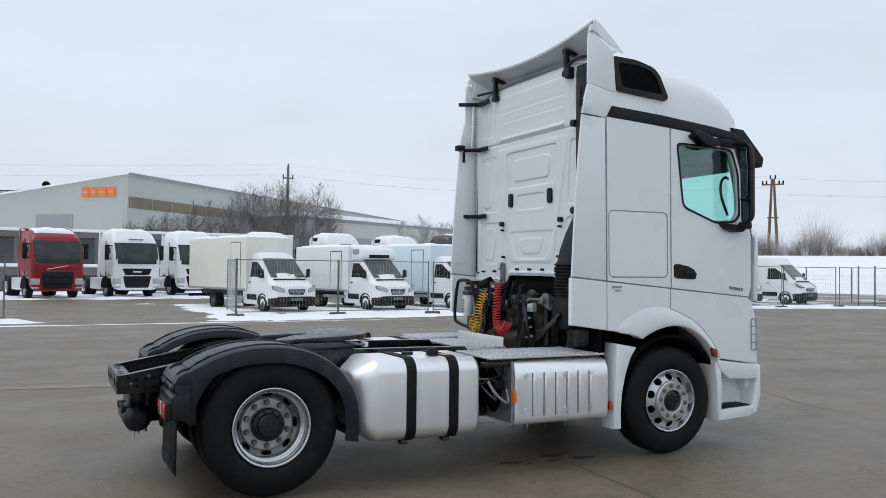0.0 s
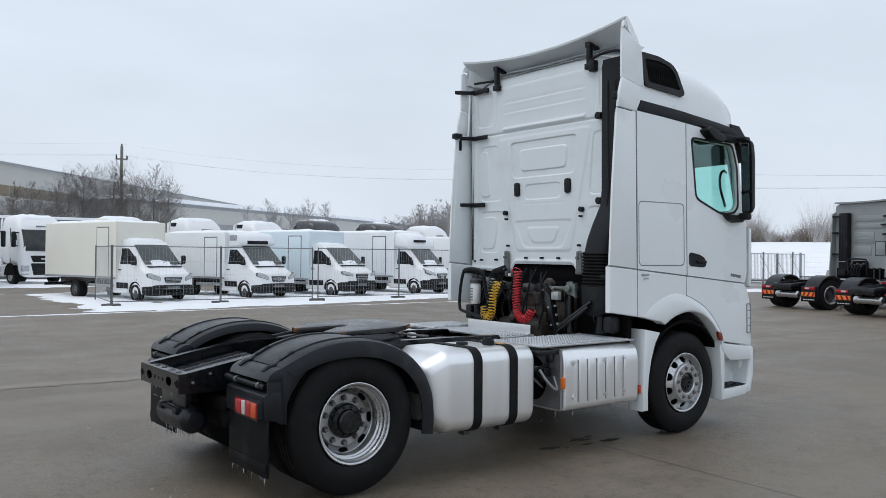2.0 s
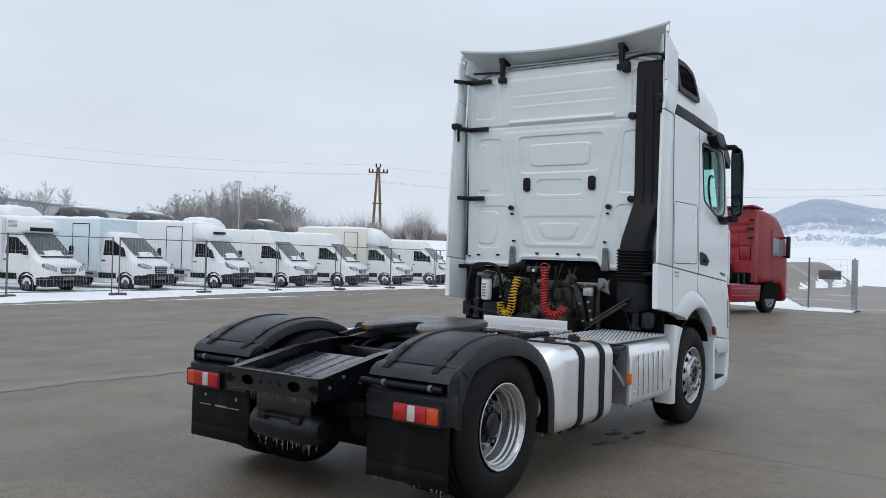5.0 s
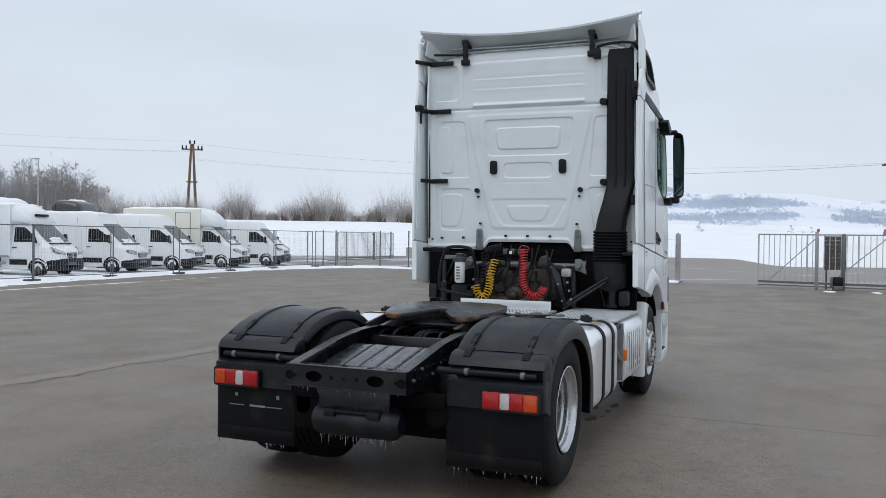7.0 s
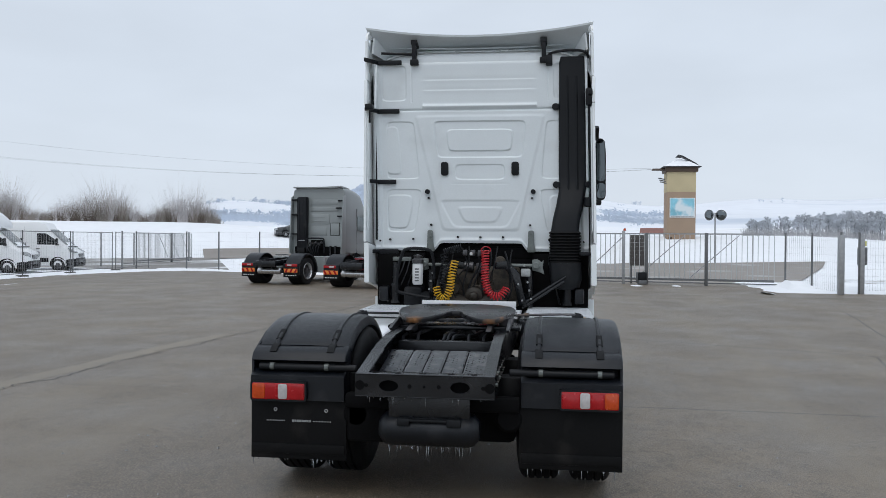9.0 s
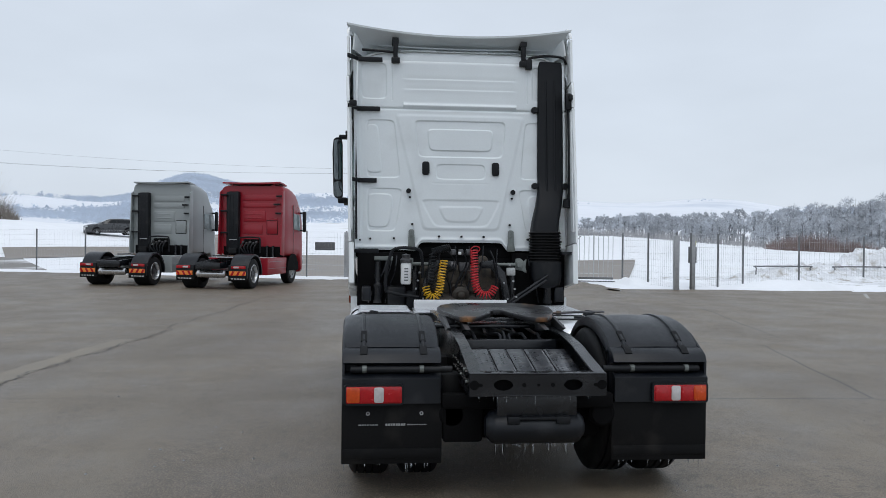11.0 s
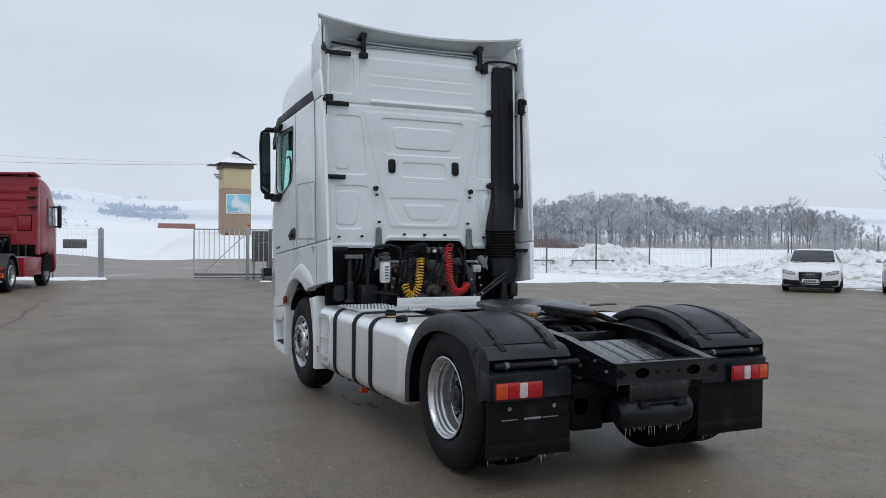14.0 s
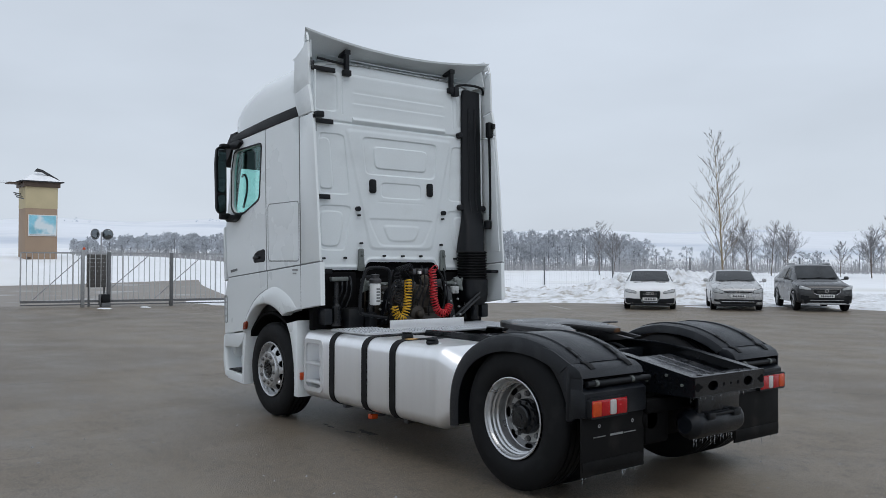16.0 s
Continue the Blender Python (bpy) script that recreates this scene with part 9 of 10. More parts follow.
for k in range(700):
    x, y = rr.uniform(-9, 9), rr.uniform(-9, 9)
    s = rr.uniform(0.004, 0.014)
    add(bm, [(x - s, y, 0), (x + s, y - s, 0), (x + s * 0.5, y + s, 0), (x, y, s)], [(0, 1, 3), (1, 2, 3), (2, 0, 3)])
tagged(part("grit", bm, galv, smooth=0), "loose pale grit scattered over the asphalt", "gravel", kind="stuff")

# ---- fences ----
def mobile_panel(m):
    f = thing("fence_panel", "galvanised mobile fence panel on concrete feet", "fence", m, "mobile fence")
    for x in (0.03, 3.62):
        part("post", cyl(bmesh.new(), (x, 0, 0), "z", 0.022, 0.05, 1.98, 10), galv_dark, f)
    for z in (1.94, 0.16):
        part("rail", tube(bmesh.new(), [(0.03, 0, z), (3.62, 0, z)], 0.015, 8), galv_dark, f)
    bm = bmesh.new()
    for k in range(30):
        x = 0.15 + k * 0.115
        add(bm, [(x - 0.0018, -0.002, 0.16), (x + 0.0018, -0.002, 0.16), (x + 0.0018, -0.002, 1.94), (x - 0.0018, -0.002, 1.94), (x, 0.004, 0.16), (x, 0.004, 1.94)], [(0, 1, 2, 3), (1, 4, 5, 2), (4, 0, 3, 5)])
    for z in (0.55, 1.0, 1.45):
        tube(bm, [(0.03, 0.008, z), (3.62, 0.008, z)], 0.0025, 4)
    tagged(part("wire_mesh", bm, wire_galv, f), kind="stuff")
    part("foot", boxed(-0.28, 0.28, -0.12, 0.12, 0.0, 0.10, 0.03), mat_foot, f, "flat concrete foot")
    return f


mat_foot = mat("concrete_foot", (0.09, 0.088, 0.085), 0.8, vary=0.15, scale=8)
p0 = mobile_panel(pose(4.45, 21.3, 0, 0, 0, 0))
for k in range(1, 9):
    copy_thing(p0, pose(4.45 + 3.66 * k, 21.3 + 0.12 * math.sin(k * 2.1), 0, 0, 0, 1.5 * math.sin(k * 1.7)))
copy_thing(p0, pose(-6.1, 20.15, 0, 0, 0, -2))
copy_thing(p0, pose(4.45, 21.3, 0, 0, 0, 83))


def mesh_fence(name, pts, label, h=2.0, post_mat=galv_dark):
    """Posts with welded mesh between them."""
    f = thing(name, label, "fence", None)
    for x, y in pts:
        z = float(land(np.array(x), np.array(y))) if math.hypot(x, y) > 45 else 0.0
        part("post", boxed(x - 0.03, x + 0.03, y - 0.03, y + 0.03, z - 0.1, z + h + 0.05, 0.006), post_mat, f)
    for (a, b), (c, e) in zip(pts, pts[1:]):
        n = max(2, int(math.hypot(c - a, e - b) / 0.14))
        bm = bmesh.new()
        w = 0.0022
        for k in range(1, n):
            x, y = a + (c - a) * k / n, b + (e - b) * k / n
            add(bm, [(x - w, y - w, 0.08), (x + w, y + w, 0.08), (x + w, y + w, h), (x - w, y - w, h)], [(0, 1, 2, 3)])
        for k in range(9):
            z = 0.1 + (h - 0.1) * k / 8
            tube(bm, [(a, b, z), (c, e, z)], 0.003, 4, caps=False)
        tagged(part("wire_mesh", bm, wire_galv, f, smooth=0), kind="stuff")
    return f


mesh_fence("mesh_fence", [(30.7, 1.75), (31.2, 3.5), (32.3, 6.3), (33.3, 9.0), (34.3, 11.6), (35.3, 14.2), (36.3, 16.8), (37.2, 19.0), (37.4, 22.0)], "grey welded-mesh fence along the yard edge")
mesh_fence("mesh_fence", [(26.9, -9.4), (25.0, -9.8), (22.9, -10.1)], "grey welded-mesh fence beside the gate")
mesh_fence("mesh_fence", [(23.3, -10.8), (24.4, -12.3), (25.7, -13.9), (27.5, -17.2), (28.5, -20.7), (29.0, -24.4), (28.4, -28.0), (26.5, -31.5), (23.5, -34.5), (19.0, -38.0)], "grey welded-mesh fence behind the snow banks")
mesh_fence("mesh_fence", [(36.8, 22.5), (37.4, 26.3), (40.6, 25.9), (43.6, 25.4)], "grey welded-mesh fence at the far corner")
for x, y, hh, wd in ((22.9, -10.1, 1.95, 0.09), (23.35, -10.9, 1.95, 0.07), (30.75, 1.75, 2.0, 0.10)):
    ob = part("gate_post", boxed(x - wd, x + wd, y - wd, y + wd, 0, hh, 0.012), galv)
    tagged(ob, "square grey steel gate post", "post")
pd = thing("entry_panel", "small grey entry panel with yellow label on a post", "panel", pose(23.9, -11.1, 0))
part("case", boxed(-0.05, 0.05, -0.15, 0.15, 0.95, 1.55, 0.02), galv_dark, pd)
part("label_plate", boxed(-0.058, -0.05, -0.12, 0.12, 1.60, 1.76, 0.004), mat("label_yellow", (0.6, 0.58, 0.2), 0.5), pd)
for y0 in (-16.0, -19.6):
    ob = part("barrier_rail", tube(bmesh.new(), curve([(28.9, y0, 0.02), (28.9, y0 - 0.02, 0.62), (28.95, y0 - 0.1, 0.70), (29.1, y0 - 2.5, 0.70), (29.12, y0 - 2.6, 0.62), (29.12, y0 - 2.62, 0.02)], 4), 0.03, 8), galv_dark)
    tagged(ob, "low bent steel barrier rail in the snow", "barrier")

# sliding gate with upright bars
def gate(name, a, b, label, posts):
    g = thing(name, label, "gate", None)
    A, B = Vector(a), Vector(b)
    L = (B - A).length
    d = (B - A) / L
    at = lambda s, z: (A.x + d.x * s, A.y + d.y * s, z)
    part("bottom_rail", tube(bmesh.new(), [at(0, 0.22), at(L, 0.22)], 0.06, 4), galv_dark, g)
    part("top_rail", tube(bmesh.new(), [at(0, 2.0), at(L, 2.0)], 0.035, 4), galv, g)
    part("guide_rail", tube(bmesh.new(), [at(0, 0.10), at(L + 2, 0.10)], 0.03, 4), galv_dark, g)
    n = int(L / 0.19)
    for k in range(n + 1):
        s = L * k / n
        part("bar", tube(bmesh.new(), [at(s, 0.22), at(s, 2.0)], 0.015 if k % 9 else 0.03, 6), wire_galv, g)
    for s0, s1 in ((0.4, 2.1), (2.6, 4.4), (4.6, 6.4)):
        if s1 < L:
            part("brace", tube(bmesh.new(), [at(s0, 0.3), at(s1, 1.95)], 0.018, 6), galv, g)
    for s in posts:
        part("guide_post", boxed(*[v for c in zip(at(s, 0), at(s, 0)) for v in (c[0] - 0.06, c[1] + 0.06)][:4], 0, 2.12 if s < 2.5 else 2.04, 0.012), galv if s < 2.5 else galv_dark, g)
    return g


gt = gate("sliding_gate", (28.4, -1.5), (26.9, -9.0), "galvanised sliding gate with upright bars", (2.05, 2.95, 5.2))
mot = thing("gate_motor", "dark gate drive unit on a pedestal", "motor", pose(27.62, -4.2, 0, 0, 0, 11) @ Matrix.Scale(0.78, 4))
part("case", boxed(-0.13, 0.13, -0.22, 0.20, 0.22, 0.62, 0.04), black_plastic, mot)
part("plinth", boxed(-0.14, 0.14, -0.2, 0.2, 0.0, 0.22, 0.02), galv_dark, mot)
part("side_case", boxed(-0.07, 0.07, 0.205, 0.30, 0.1, 0.62, 0.03), galv_dark, mot)
bc = thing("warning_beacon", "small yellow beacon on the gate post", "lamp", pose(28.0, -3.55, 2.12))
part("lens", lathe(bmesh.new(), [(0, 0.10), (0.04, 0.09), (0.055, 0.03), (0.055, 0.0), (0, 0)], (0, 0, 0), "z", 16), lamp_amber, bc)
sg = thing("gate_sign", "dark blank sign board on the fence", "sign", pose(31.05, 2.7, 0, 0, 0, 75))
part("board", boxed(-0.45, 0.45, -0.02, 0.02, 1.2, 1.56, 0.006), galv_dark, sg)
sg = thing("gate_sign", "small pale sign board on the fence", "sign", pose(31.9, 5.4, 0, 0, 0, 70))
part("board", boxed(-0.55, 0.55, -0.02, 0.02, 1.25, 1.55, 0.006), mat("board_green", (0.35, 0.40, 0.30), 0.6), sg)
part("board_field", boxed(-0.4, 0.4, 0.02, 0.024, 1.3, 1.5), white_plastic, sg)
# second, inner gate towards the fields
gate("sliding_gate", (53.8, 26.2), (44.0, 25.4), "galvanised sliding gate at the far corner", (0.6, 4.0))

# ---- transformer tower, mirrors, cabinet ----
ochre = mat("ochre_render", (0.50, 0.42, 0.26), 0.85, vary=0.06, scale=0.8, fine=12)
tan = mat("tan_render", (0.33, 0.24, 0.17), 0.85, vary=0.06, scale=0.8, fine=12)
brown_wood = mat("brown_wood", (0.075, 0.05, 0.035), 0.7, vary=0.15, scale=2)
slate = mat("roof_slate", (0.035, 0.036, 0.04), 0.7, vary=0.15, scale=3)
tw = thing("transformer_tower", "slim ochre and tan transformer tower with pyramid roof", "tower", pose(72.6, -12.05, 0))
W2 = 1.24
part("lower_wall", boxed(-W2, W2, -W2, W2, 0.5, 6.15, 0.02), tan, tw, "tan rendered lower wall")
part("upper_wall", boxed(-W2 - 0.01, W2 + 0.01, -W2 - 0.01, W2 + 0.01, 6.15, 7.95, 0.02), ochre, tw, "ochre rendered upper wall")
part("eave_board", boxed(-W2 - 0.18, W2 + 0.18, -W2 - 0.18, W2 + 0.18, 7.95, 8.4, 0.04), brown_wood, tw)
bm = soup([(-1.6, -1.6, 8.4), (1.6, -1.6, 8.4), (1.6, 1.6, 8.4), (-1.6, 1.6, 8.4), (0, 0, 9.4)], [(0, 1, 4), (1, 2, 4), (2, 3, 4), (3, 0, 4), (3, 2, 1, 0)])
part("roof", bm, snow, tw, "snow-covered pyramid roof", 0)
bm = prism(bmesh.new(), [(0.50, 9.28), (0.25, 9.56), (-0.15, 9.46), (-1.35, 8.78), (-1.66, 8.50), (-1.35, 8.60), (-0.1, 9.24)], "x", -0.75, -0.60, 0.02)
part("ridge_flap", bm, slate, tw, "dark bare strip of roofing sticking out of the snow", 0)
part("roof_edge", boxed(-1.66, 1.66, -1.66, 1.66, 8.36, 8.44, 0.01), slate, tw)
bb = part("billboard", boxed(-W2 - 0.09, -W2 - 0.012, -1.16, 1.04, 3.85, 5.62, 0.02), white_plastic, tw, "billboard with pale blue picture")
part("billboard_field", boxed(-W2 - 0.10, -W2 - 0.088, -1.10, 0.98, 4.02, 5.56), mat("board_blue", (0.22, 0.50, 0.60), 0.5, vary=0.2, scale=1.2, spot=(0.65, 0.72, 0.74), spot_at=0.52, spot_scale=0.9), bb)
part("billboard_stripe", boxed(-W2 - 0.104, -W2 - 0.098, -1.05, 0.9, 3.91, 3.96), mat("board_grey", (0.3, 0.32, 0.33), 0.5), bb)
part("wall_hatch", boxed(-W2 - 0.03, -W2 + 0.02, 0.8, 1.1, 1.6, 2.1, 0.01), brown_wood, tw)
for k in range(3):
    part("insulator_arm", tube(bmesh.new(), [(-0.6 + 0.5 * k, W2, 6.95 + 0.22 * k), (-0.6 + 0.5 * k, W2 + 0.6, 7.1 + 0.2 * k)], 0.05, 6), galv_dark, tw)
part("wire_outrigger", boxed(-0.7, 0.7, W2, W2 + 1.2, 8.2, 8.3, 0.02), brown_wood, tw)
tm = thing("traffic_mirrors", "pair of round convex traffic mirrors on one post", "mirror", pose(54.0, -11.8, 0.8))
part("post", cyl(bmesh.new(), (0, 0, 0), "z", 0.05, -0.6, 2.9, 10), galv, tm)
for s in (-1, 1):
    mm = new("mirror_head")
    mm.parent, mm.matrix_basis = tm, pose(0, 0.40 * s, 2.75, 0, 90, 180 + 28 * s)
    part("glass", lathe(bmesh.new(), [(0, 0.07), (0.17, 0.06), (0.30, 0.02), (0.33, 0.0)], (0, 0, 0), "z", 24), mirror_glass, mm)
    part("rim", lathe(bmesh.new(), [(0.32, 0.01), (0.37, 0.02), (0.375, -0.03), (0.25, -0.08), (0, -0.1)], (0, 0, 0), "z", 24), galv_dark, mm)
cb = thing("timber_cabinet", "dark slatted timber cabinet behind the gate", "cabinet", pose(28.5, -4.15, 0.0, 0, 0, 11))
for k in range(8):
    part("slat", boxed(-0.07, 0.07, -0.36, 0.36, 0.72 + 0.155 * k, 0.872 + 0.155 * k, 0.004), mat_slat if k else (mat_slat := mat("grey_slats", (0.10, 0.095, 0.09), 0.75, vary=0.15, scale=3)), cb)

for y in (-0.3, 0.3):
    part("leg", boxed(-0.03, 0.03, y - 0.03, y + 0.03, 0, 0.74), galv_dark, cb)

# ---- power poles and wires ----
pole_wood = mat("pole_wood", (0.17, 0.105, 0.065), 0.8, vary=0.15, scale=2, fine=30)
pole_grey = mat("pole_grey", (0.17, 0.165, 0.155), 0.8, vary=0.15, scale=2, fine=30)
P1, P2 = (37.5, 136.6), (71.2, 60.0)
pp = thing("power_pole", "single grey wooden power pole with insulators", "pole", pose(P1[0], P1[1], 0) @ Matrix.Scale(2.12, 4))
part("mast", tube(bmesh.new(), [(0, 0, -0.3), (0, 0, 9.05)], [0.16, 0.11], 10), pole_grey, pp)
part("cross_arm", boxed(-0.45, 0.45, -0.06, 0.06, 8.0, 8.12, 0.01), pole_grey, pp)
for x in (-0.40, 0.40, 0.0):
    z = 8.12 if x else 9.0
    part("insulator", lathe(bmesh.new(), [(0, 0), (0.05, 0), (0.07, 0.08), (0.04, 0.12), (0.06, 0.2), (0, 0.28)], (x, 0, z), "z", 10), deep_black, pp)
zb = float(land(np.array(P2[0]), np.array(P2[1])))
pp = thing("power_pole", "wooden A-shaped power pole with insulators", "pole", pose(P2[0], P2[1], zb, 0, 0, 40))
for s in (-1, 1):
    part("leg", tube(bmesh.new(), [(0, 0.52 * s, -0.4), (0, 0.10 * s, 11.9 - zb)], [0.19, 0.12], 10), pole_wood, pp)
part("cross_piece", boxed(-0.08, 0.08, -0.6, 0.6, 4.3, 4.45, 0.02), pole_wood, pp)
part("cross_arm", boxed(-0.08, 0.08, -1.15, 1.15, 9.9 - zb * 0.6, 10.06 - zb * 0.6, 0.02), pole_wood, pp)
for y, z in ((-1.05, 10.0), (-0.65, 10.0), (0.65, 10.0), (1.05, 10.0), (-0.25, 11.9), (0.25, 11.9)):
    part("insulator", lathe(bmesh.new(), [(0, 0), (0.08, 0), (0.11, 0.14), (0.06, 0.22), (0.1, 0.34), (0, 0.45)], (0, y, z - zb * (0.6 if z < 11 else 1.0)), "z", 10), deep_black, pp)


def wire(a, b, sag):
    pts = [Vector(a).lerp(Vector(b), i / 24) - Vector((0, 0, sag * 4 * (i / 24) * (1 - i / 24))) for i in range(25)]
    ob = part("overhead_wire", tube(bmesh.new(), pts, 0.008, 4, caps=False), galv_dark, smooth=0)
    tagged(ob, "thin dark overhead wire", "wire", "overhead wires")


for dx, dz in ((-0.85, 17.8), (0.85, 17.8), (0.0, 19.6)):
    wire((P1[0] + dx, P1[1], dz), (P2[0] + dx * 0.5, P2[1] - 0.5, dz * 0.62), 1.8)
    wire((P1[0] + dx, P1[1], dz), (P1[0] - 120, P1[1] + 40, dz + 1.0), 1.8)
for dy, z in ((-0.6, 10.2), (0.6, 10.2), (0.2, 12.0)):
    wire((P2[0], P2[1] + dy, z), (72.6, -10.2 + dy * 0.5, 8.3 if z < 11 else 8.4), 1.4)

# ---- industrial hall behind the trucks ----
clad = mat("pale_cladding", (0.46, 0.465, 0.44), 0.6, vary=0.03, scale=0.3, stretch=(1, 1, 0.2))
clad_grey = mat("grey_cladding", (0.30, 0.31, 0.32), 0.6, vary=0.05, scale=0.3)
band_brown = mat("brown_glazing", (0.16, 0.125, 0.075), 0.35, vary=0.2, scale=0.5)
hall = thing("industrial_hall", "pale grey industrial hall with orange sign", "building", pose(12.5, 151.8, -2.0, 0, 0, 48.5) @ Matrix.Scale(2.13, 4))
# local x along the long wall, y along the sign wall
part("long_wall", boxed(0, 90, 0.0, 0.35, 0, 9.3), clad, hall, smooth=0)
bm = prism(bmesh.new(), [(0.36, 0), (24, 0), (24, 6.4), (0.36, 9.3)], "x", 0.0, 0.35)
part("sign_wall", bm, clad, hall, smooth=0)
bm = soup([(-0.3, -0.3, 9.34), (90, -0.3, 9.34), (90, 24, 6.4), (-0.3, 24, 6.4), (-0.3, -0.3, 9.46), (90, -0.3, 9.46), (90, 24, 6.52), (-0.3, 24, 6.52)], [(3, 2, 1, 0), (4, 5, 6, 7), (0, 1, 5, 4), (1, 2, 6, 5), (2, 3, 7, 6), (3, 0, 4, 7)])
part("roof", bm, snow, hall, "snow-covered roof", 0)
part("roof_edge", boxed(-0.32, 90, -0.34, -0.30, 9.25, 9.42), clad_grey, hall, smooth=0)
part("glazing_band", boxed(0.15, 89, -0.06, 0.02, 6.5, 7.45), band_brown, hall, "brown glazing band", 0)
for k in range(30):
    part("band_mullion", boxed(3.0 * k + 0.3, 3.0 * k + 0.38, -0.075, -0.05, 6.5, 7.45), clad_grey, hall, smooth=0)
part("wall_door", boxed(-0.05, 0.02, 5.4, 9.2, 0, 6.0), clad_grey, hall, "large sectional door", 0)
sign_orange = mat("sign_orange", (0.85, 0.20, 0.02), 0.5, vary=0.05)
sign_ = part("sign", boxed(-0.04, 0.02, 1.05, 4.65, 7.38, 8.30), clad, hall, smooth=0)
for k in range(4):
    part("sign_block", boxed(-0.12, -0.03, 1.14 + 0.87 * k, 1.90 + 0.87 * k, 7.44, 8.25, 0.03), sign_orange, sign_, "orange sign block")
    part("sign_notch", boxed(-0.125, -0.10, 1.38 + 0.87 * k, 1.72 + 0.87 * k, 7.78, 7.92), clad, sign_)
hall2 = thing("industrial_hall", "plain pale grey hall beside the first one", "building", pose(-4.3, 170.0, -2.0, 0, 0, 138.5) @ Matrix.Scale(2.05, 4))
part("wall", boxed(0, 40, -0.3, 0, 0, 8.55), clad, hall2, smooth=0)
part("wall_return", boxed(-0.3, 0, 0, 1, 0, 8.55), clad, hall2, smooth=0)
bm = prism(bmesh.new(), [(-0.4, 8.55), (40, 9.6), (40, 9.75), (-0.4, 8.7)], "y", -20, 0.3)
part("roof", bm, snow, hall2, "snow-covered roof", 0)
rv = thing("roof_ventilator", "round black roof ventilator", "ventilator", pose(-0.6, 168.0, 15.6) @ Matrix.Scale(1.0, 4))
part("drum", cyl(bmesh.new(), (0, 0, 0.9), "y", 0.75, -0.6, 0.6, 20, 0.1), deep_black, rv)
part("stand", boxed(-0.4, 0.4, -0.4, 0.4, -0.1, 0.4, 0.03), galv_dark, rv)
hall3 = thing("storage_shed", "long grey shed with snowy roof further off", "building", pose(50.0, 176.0, -1.8, 0, 0, 33) @ Matrix.Scale(1.95, 4))
part("wall", boxed(0, 80, 0, 18, 0, 7.6), clad_grey, hall3, smooth=0)
part("upper_band", boxed(-0.05, 80, -0.06, 0.0, 5.4, 7.2), clad, hall3, smooth=0)
part("roof", boxed(-0.5, 80.5, -0.6, 18.6, 7.6, 8.05), snow, hall3, "snow-covered roof", 0)
# low loading dock behind the trucks
dock = thing("loading_dock", "low concrete loading dock with snow on top", "dock", pose(-16, 52.0, 0, 0, 0, 2))
conc = mat("dock_concrete", (0.16, 0.155, 0.15), 0.85, vary=0.12, scale=0.6, fine=10)
part("dock_wall", boxed(0, 34, 0, 6, 0, 1.5, 0.02), conc, dock)
part("dock_snow", boxed(-0.1, 34.1, -0.1, 6, 1.5, 1.72, 0.08), snow, dock)
part("canopy", boxed(0, 32, 2.5, 6, 3.5, 3.9, 0.03), conc, dock)
part("canopy_snow", boxed(-0.1, 32.1, 2.4, 6, 3.9, 4.1, 0.06), snow, dock)
part("dock_back", boxed(0, 32, 5.9, 6.2, 1.5, 3.9), clad_grey, dock)
for k in range(6):
    part("dock_post", boxed(3 + 5 * k, 3.25 + 5 * k, 2.6, 2.85, 1.5, 3.5), conc, dock)
# red-roofed farm building and lamp posts far off
fb = thing("farm_building", "low white farm building with red roof in the fields", "building", pose(255, -32, float(land(np.array(255.0), np.array(-32.0))) - 0.2, 0, 0, 80))
part("wall", boxed(-5, 5, -3, 3, 0, 1.2), white_plastic, fb, smooth=0)
bm = prism(bmesh.new(), [(-3.5, 1.1), (3.5, 1.1), (0, 2.7)], "x", -5.3, 5.3)
part("roof", bm, mat("red_tiles", (0.24, 0.12, 0.10), 0.8, vary=0.15, scale=1), fb, smooth=0)
car(pose(70.5, 24.5, float(land(np.array(70.0), np.array(24.0))) + 0.06, 0, 0, 115), "hatch", car_dark, "dark car on the road beyond the fence")
lp = thing("street_lamp", "slim grey street lamp beyond the vans", "lamp", pose(52, 62, 2.0))
part("mast", tube(bmesh.new(), [(0, 0, 0), (0, 0, 6.5)], [0.08, 0.05], 8), galv, lp)
part("lamp_head", boxed(-0.6, 0.1, -0.1, 0.1, 6.45, 6.55, 0.02), galv, lp)

# ---- trees ----
bark = mat("bark", (0.12, 0.095, 0.075), 0.9, vary=0.2, scale=4, fine=30)
bark_pale = mat("bark_pale", (0.30, 0.24, 0.15), 0.9, vary=0.2, scale=4, fine=30)
frost = mat("frosted_twigs", (0.17, 0.16, 0.155), 0.9, vary=0.2, scale=1.5, fine=8)
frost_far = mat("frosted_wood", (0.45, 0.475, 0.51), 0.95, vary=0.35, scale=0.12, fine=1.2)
brush_brown = mat("brown_brush", (0.25, 0.225, 0.20), 0.95, vary=0.3, scale=0.5, fine=4)
pale_frost = mat("pale_frosted_twigs", (0.36, 0.36, 0.37), 0.9, vary=0.2, scale=1.5)


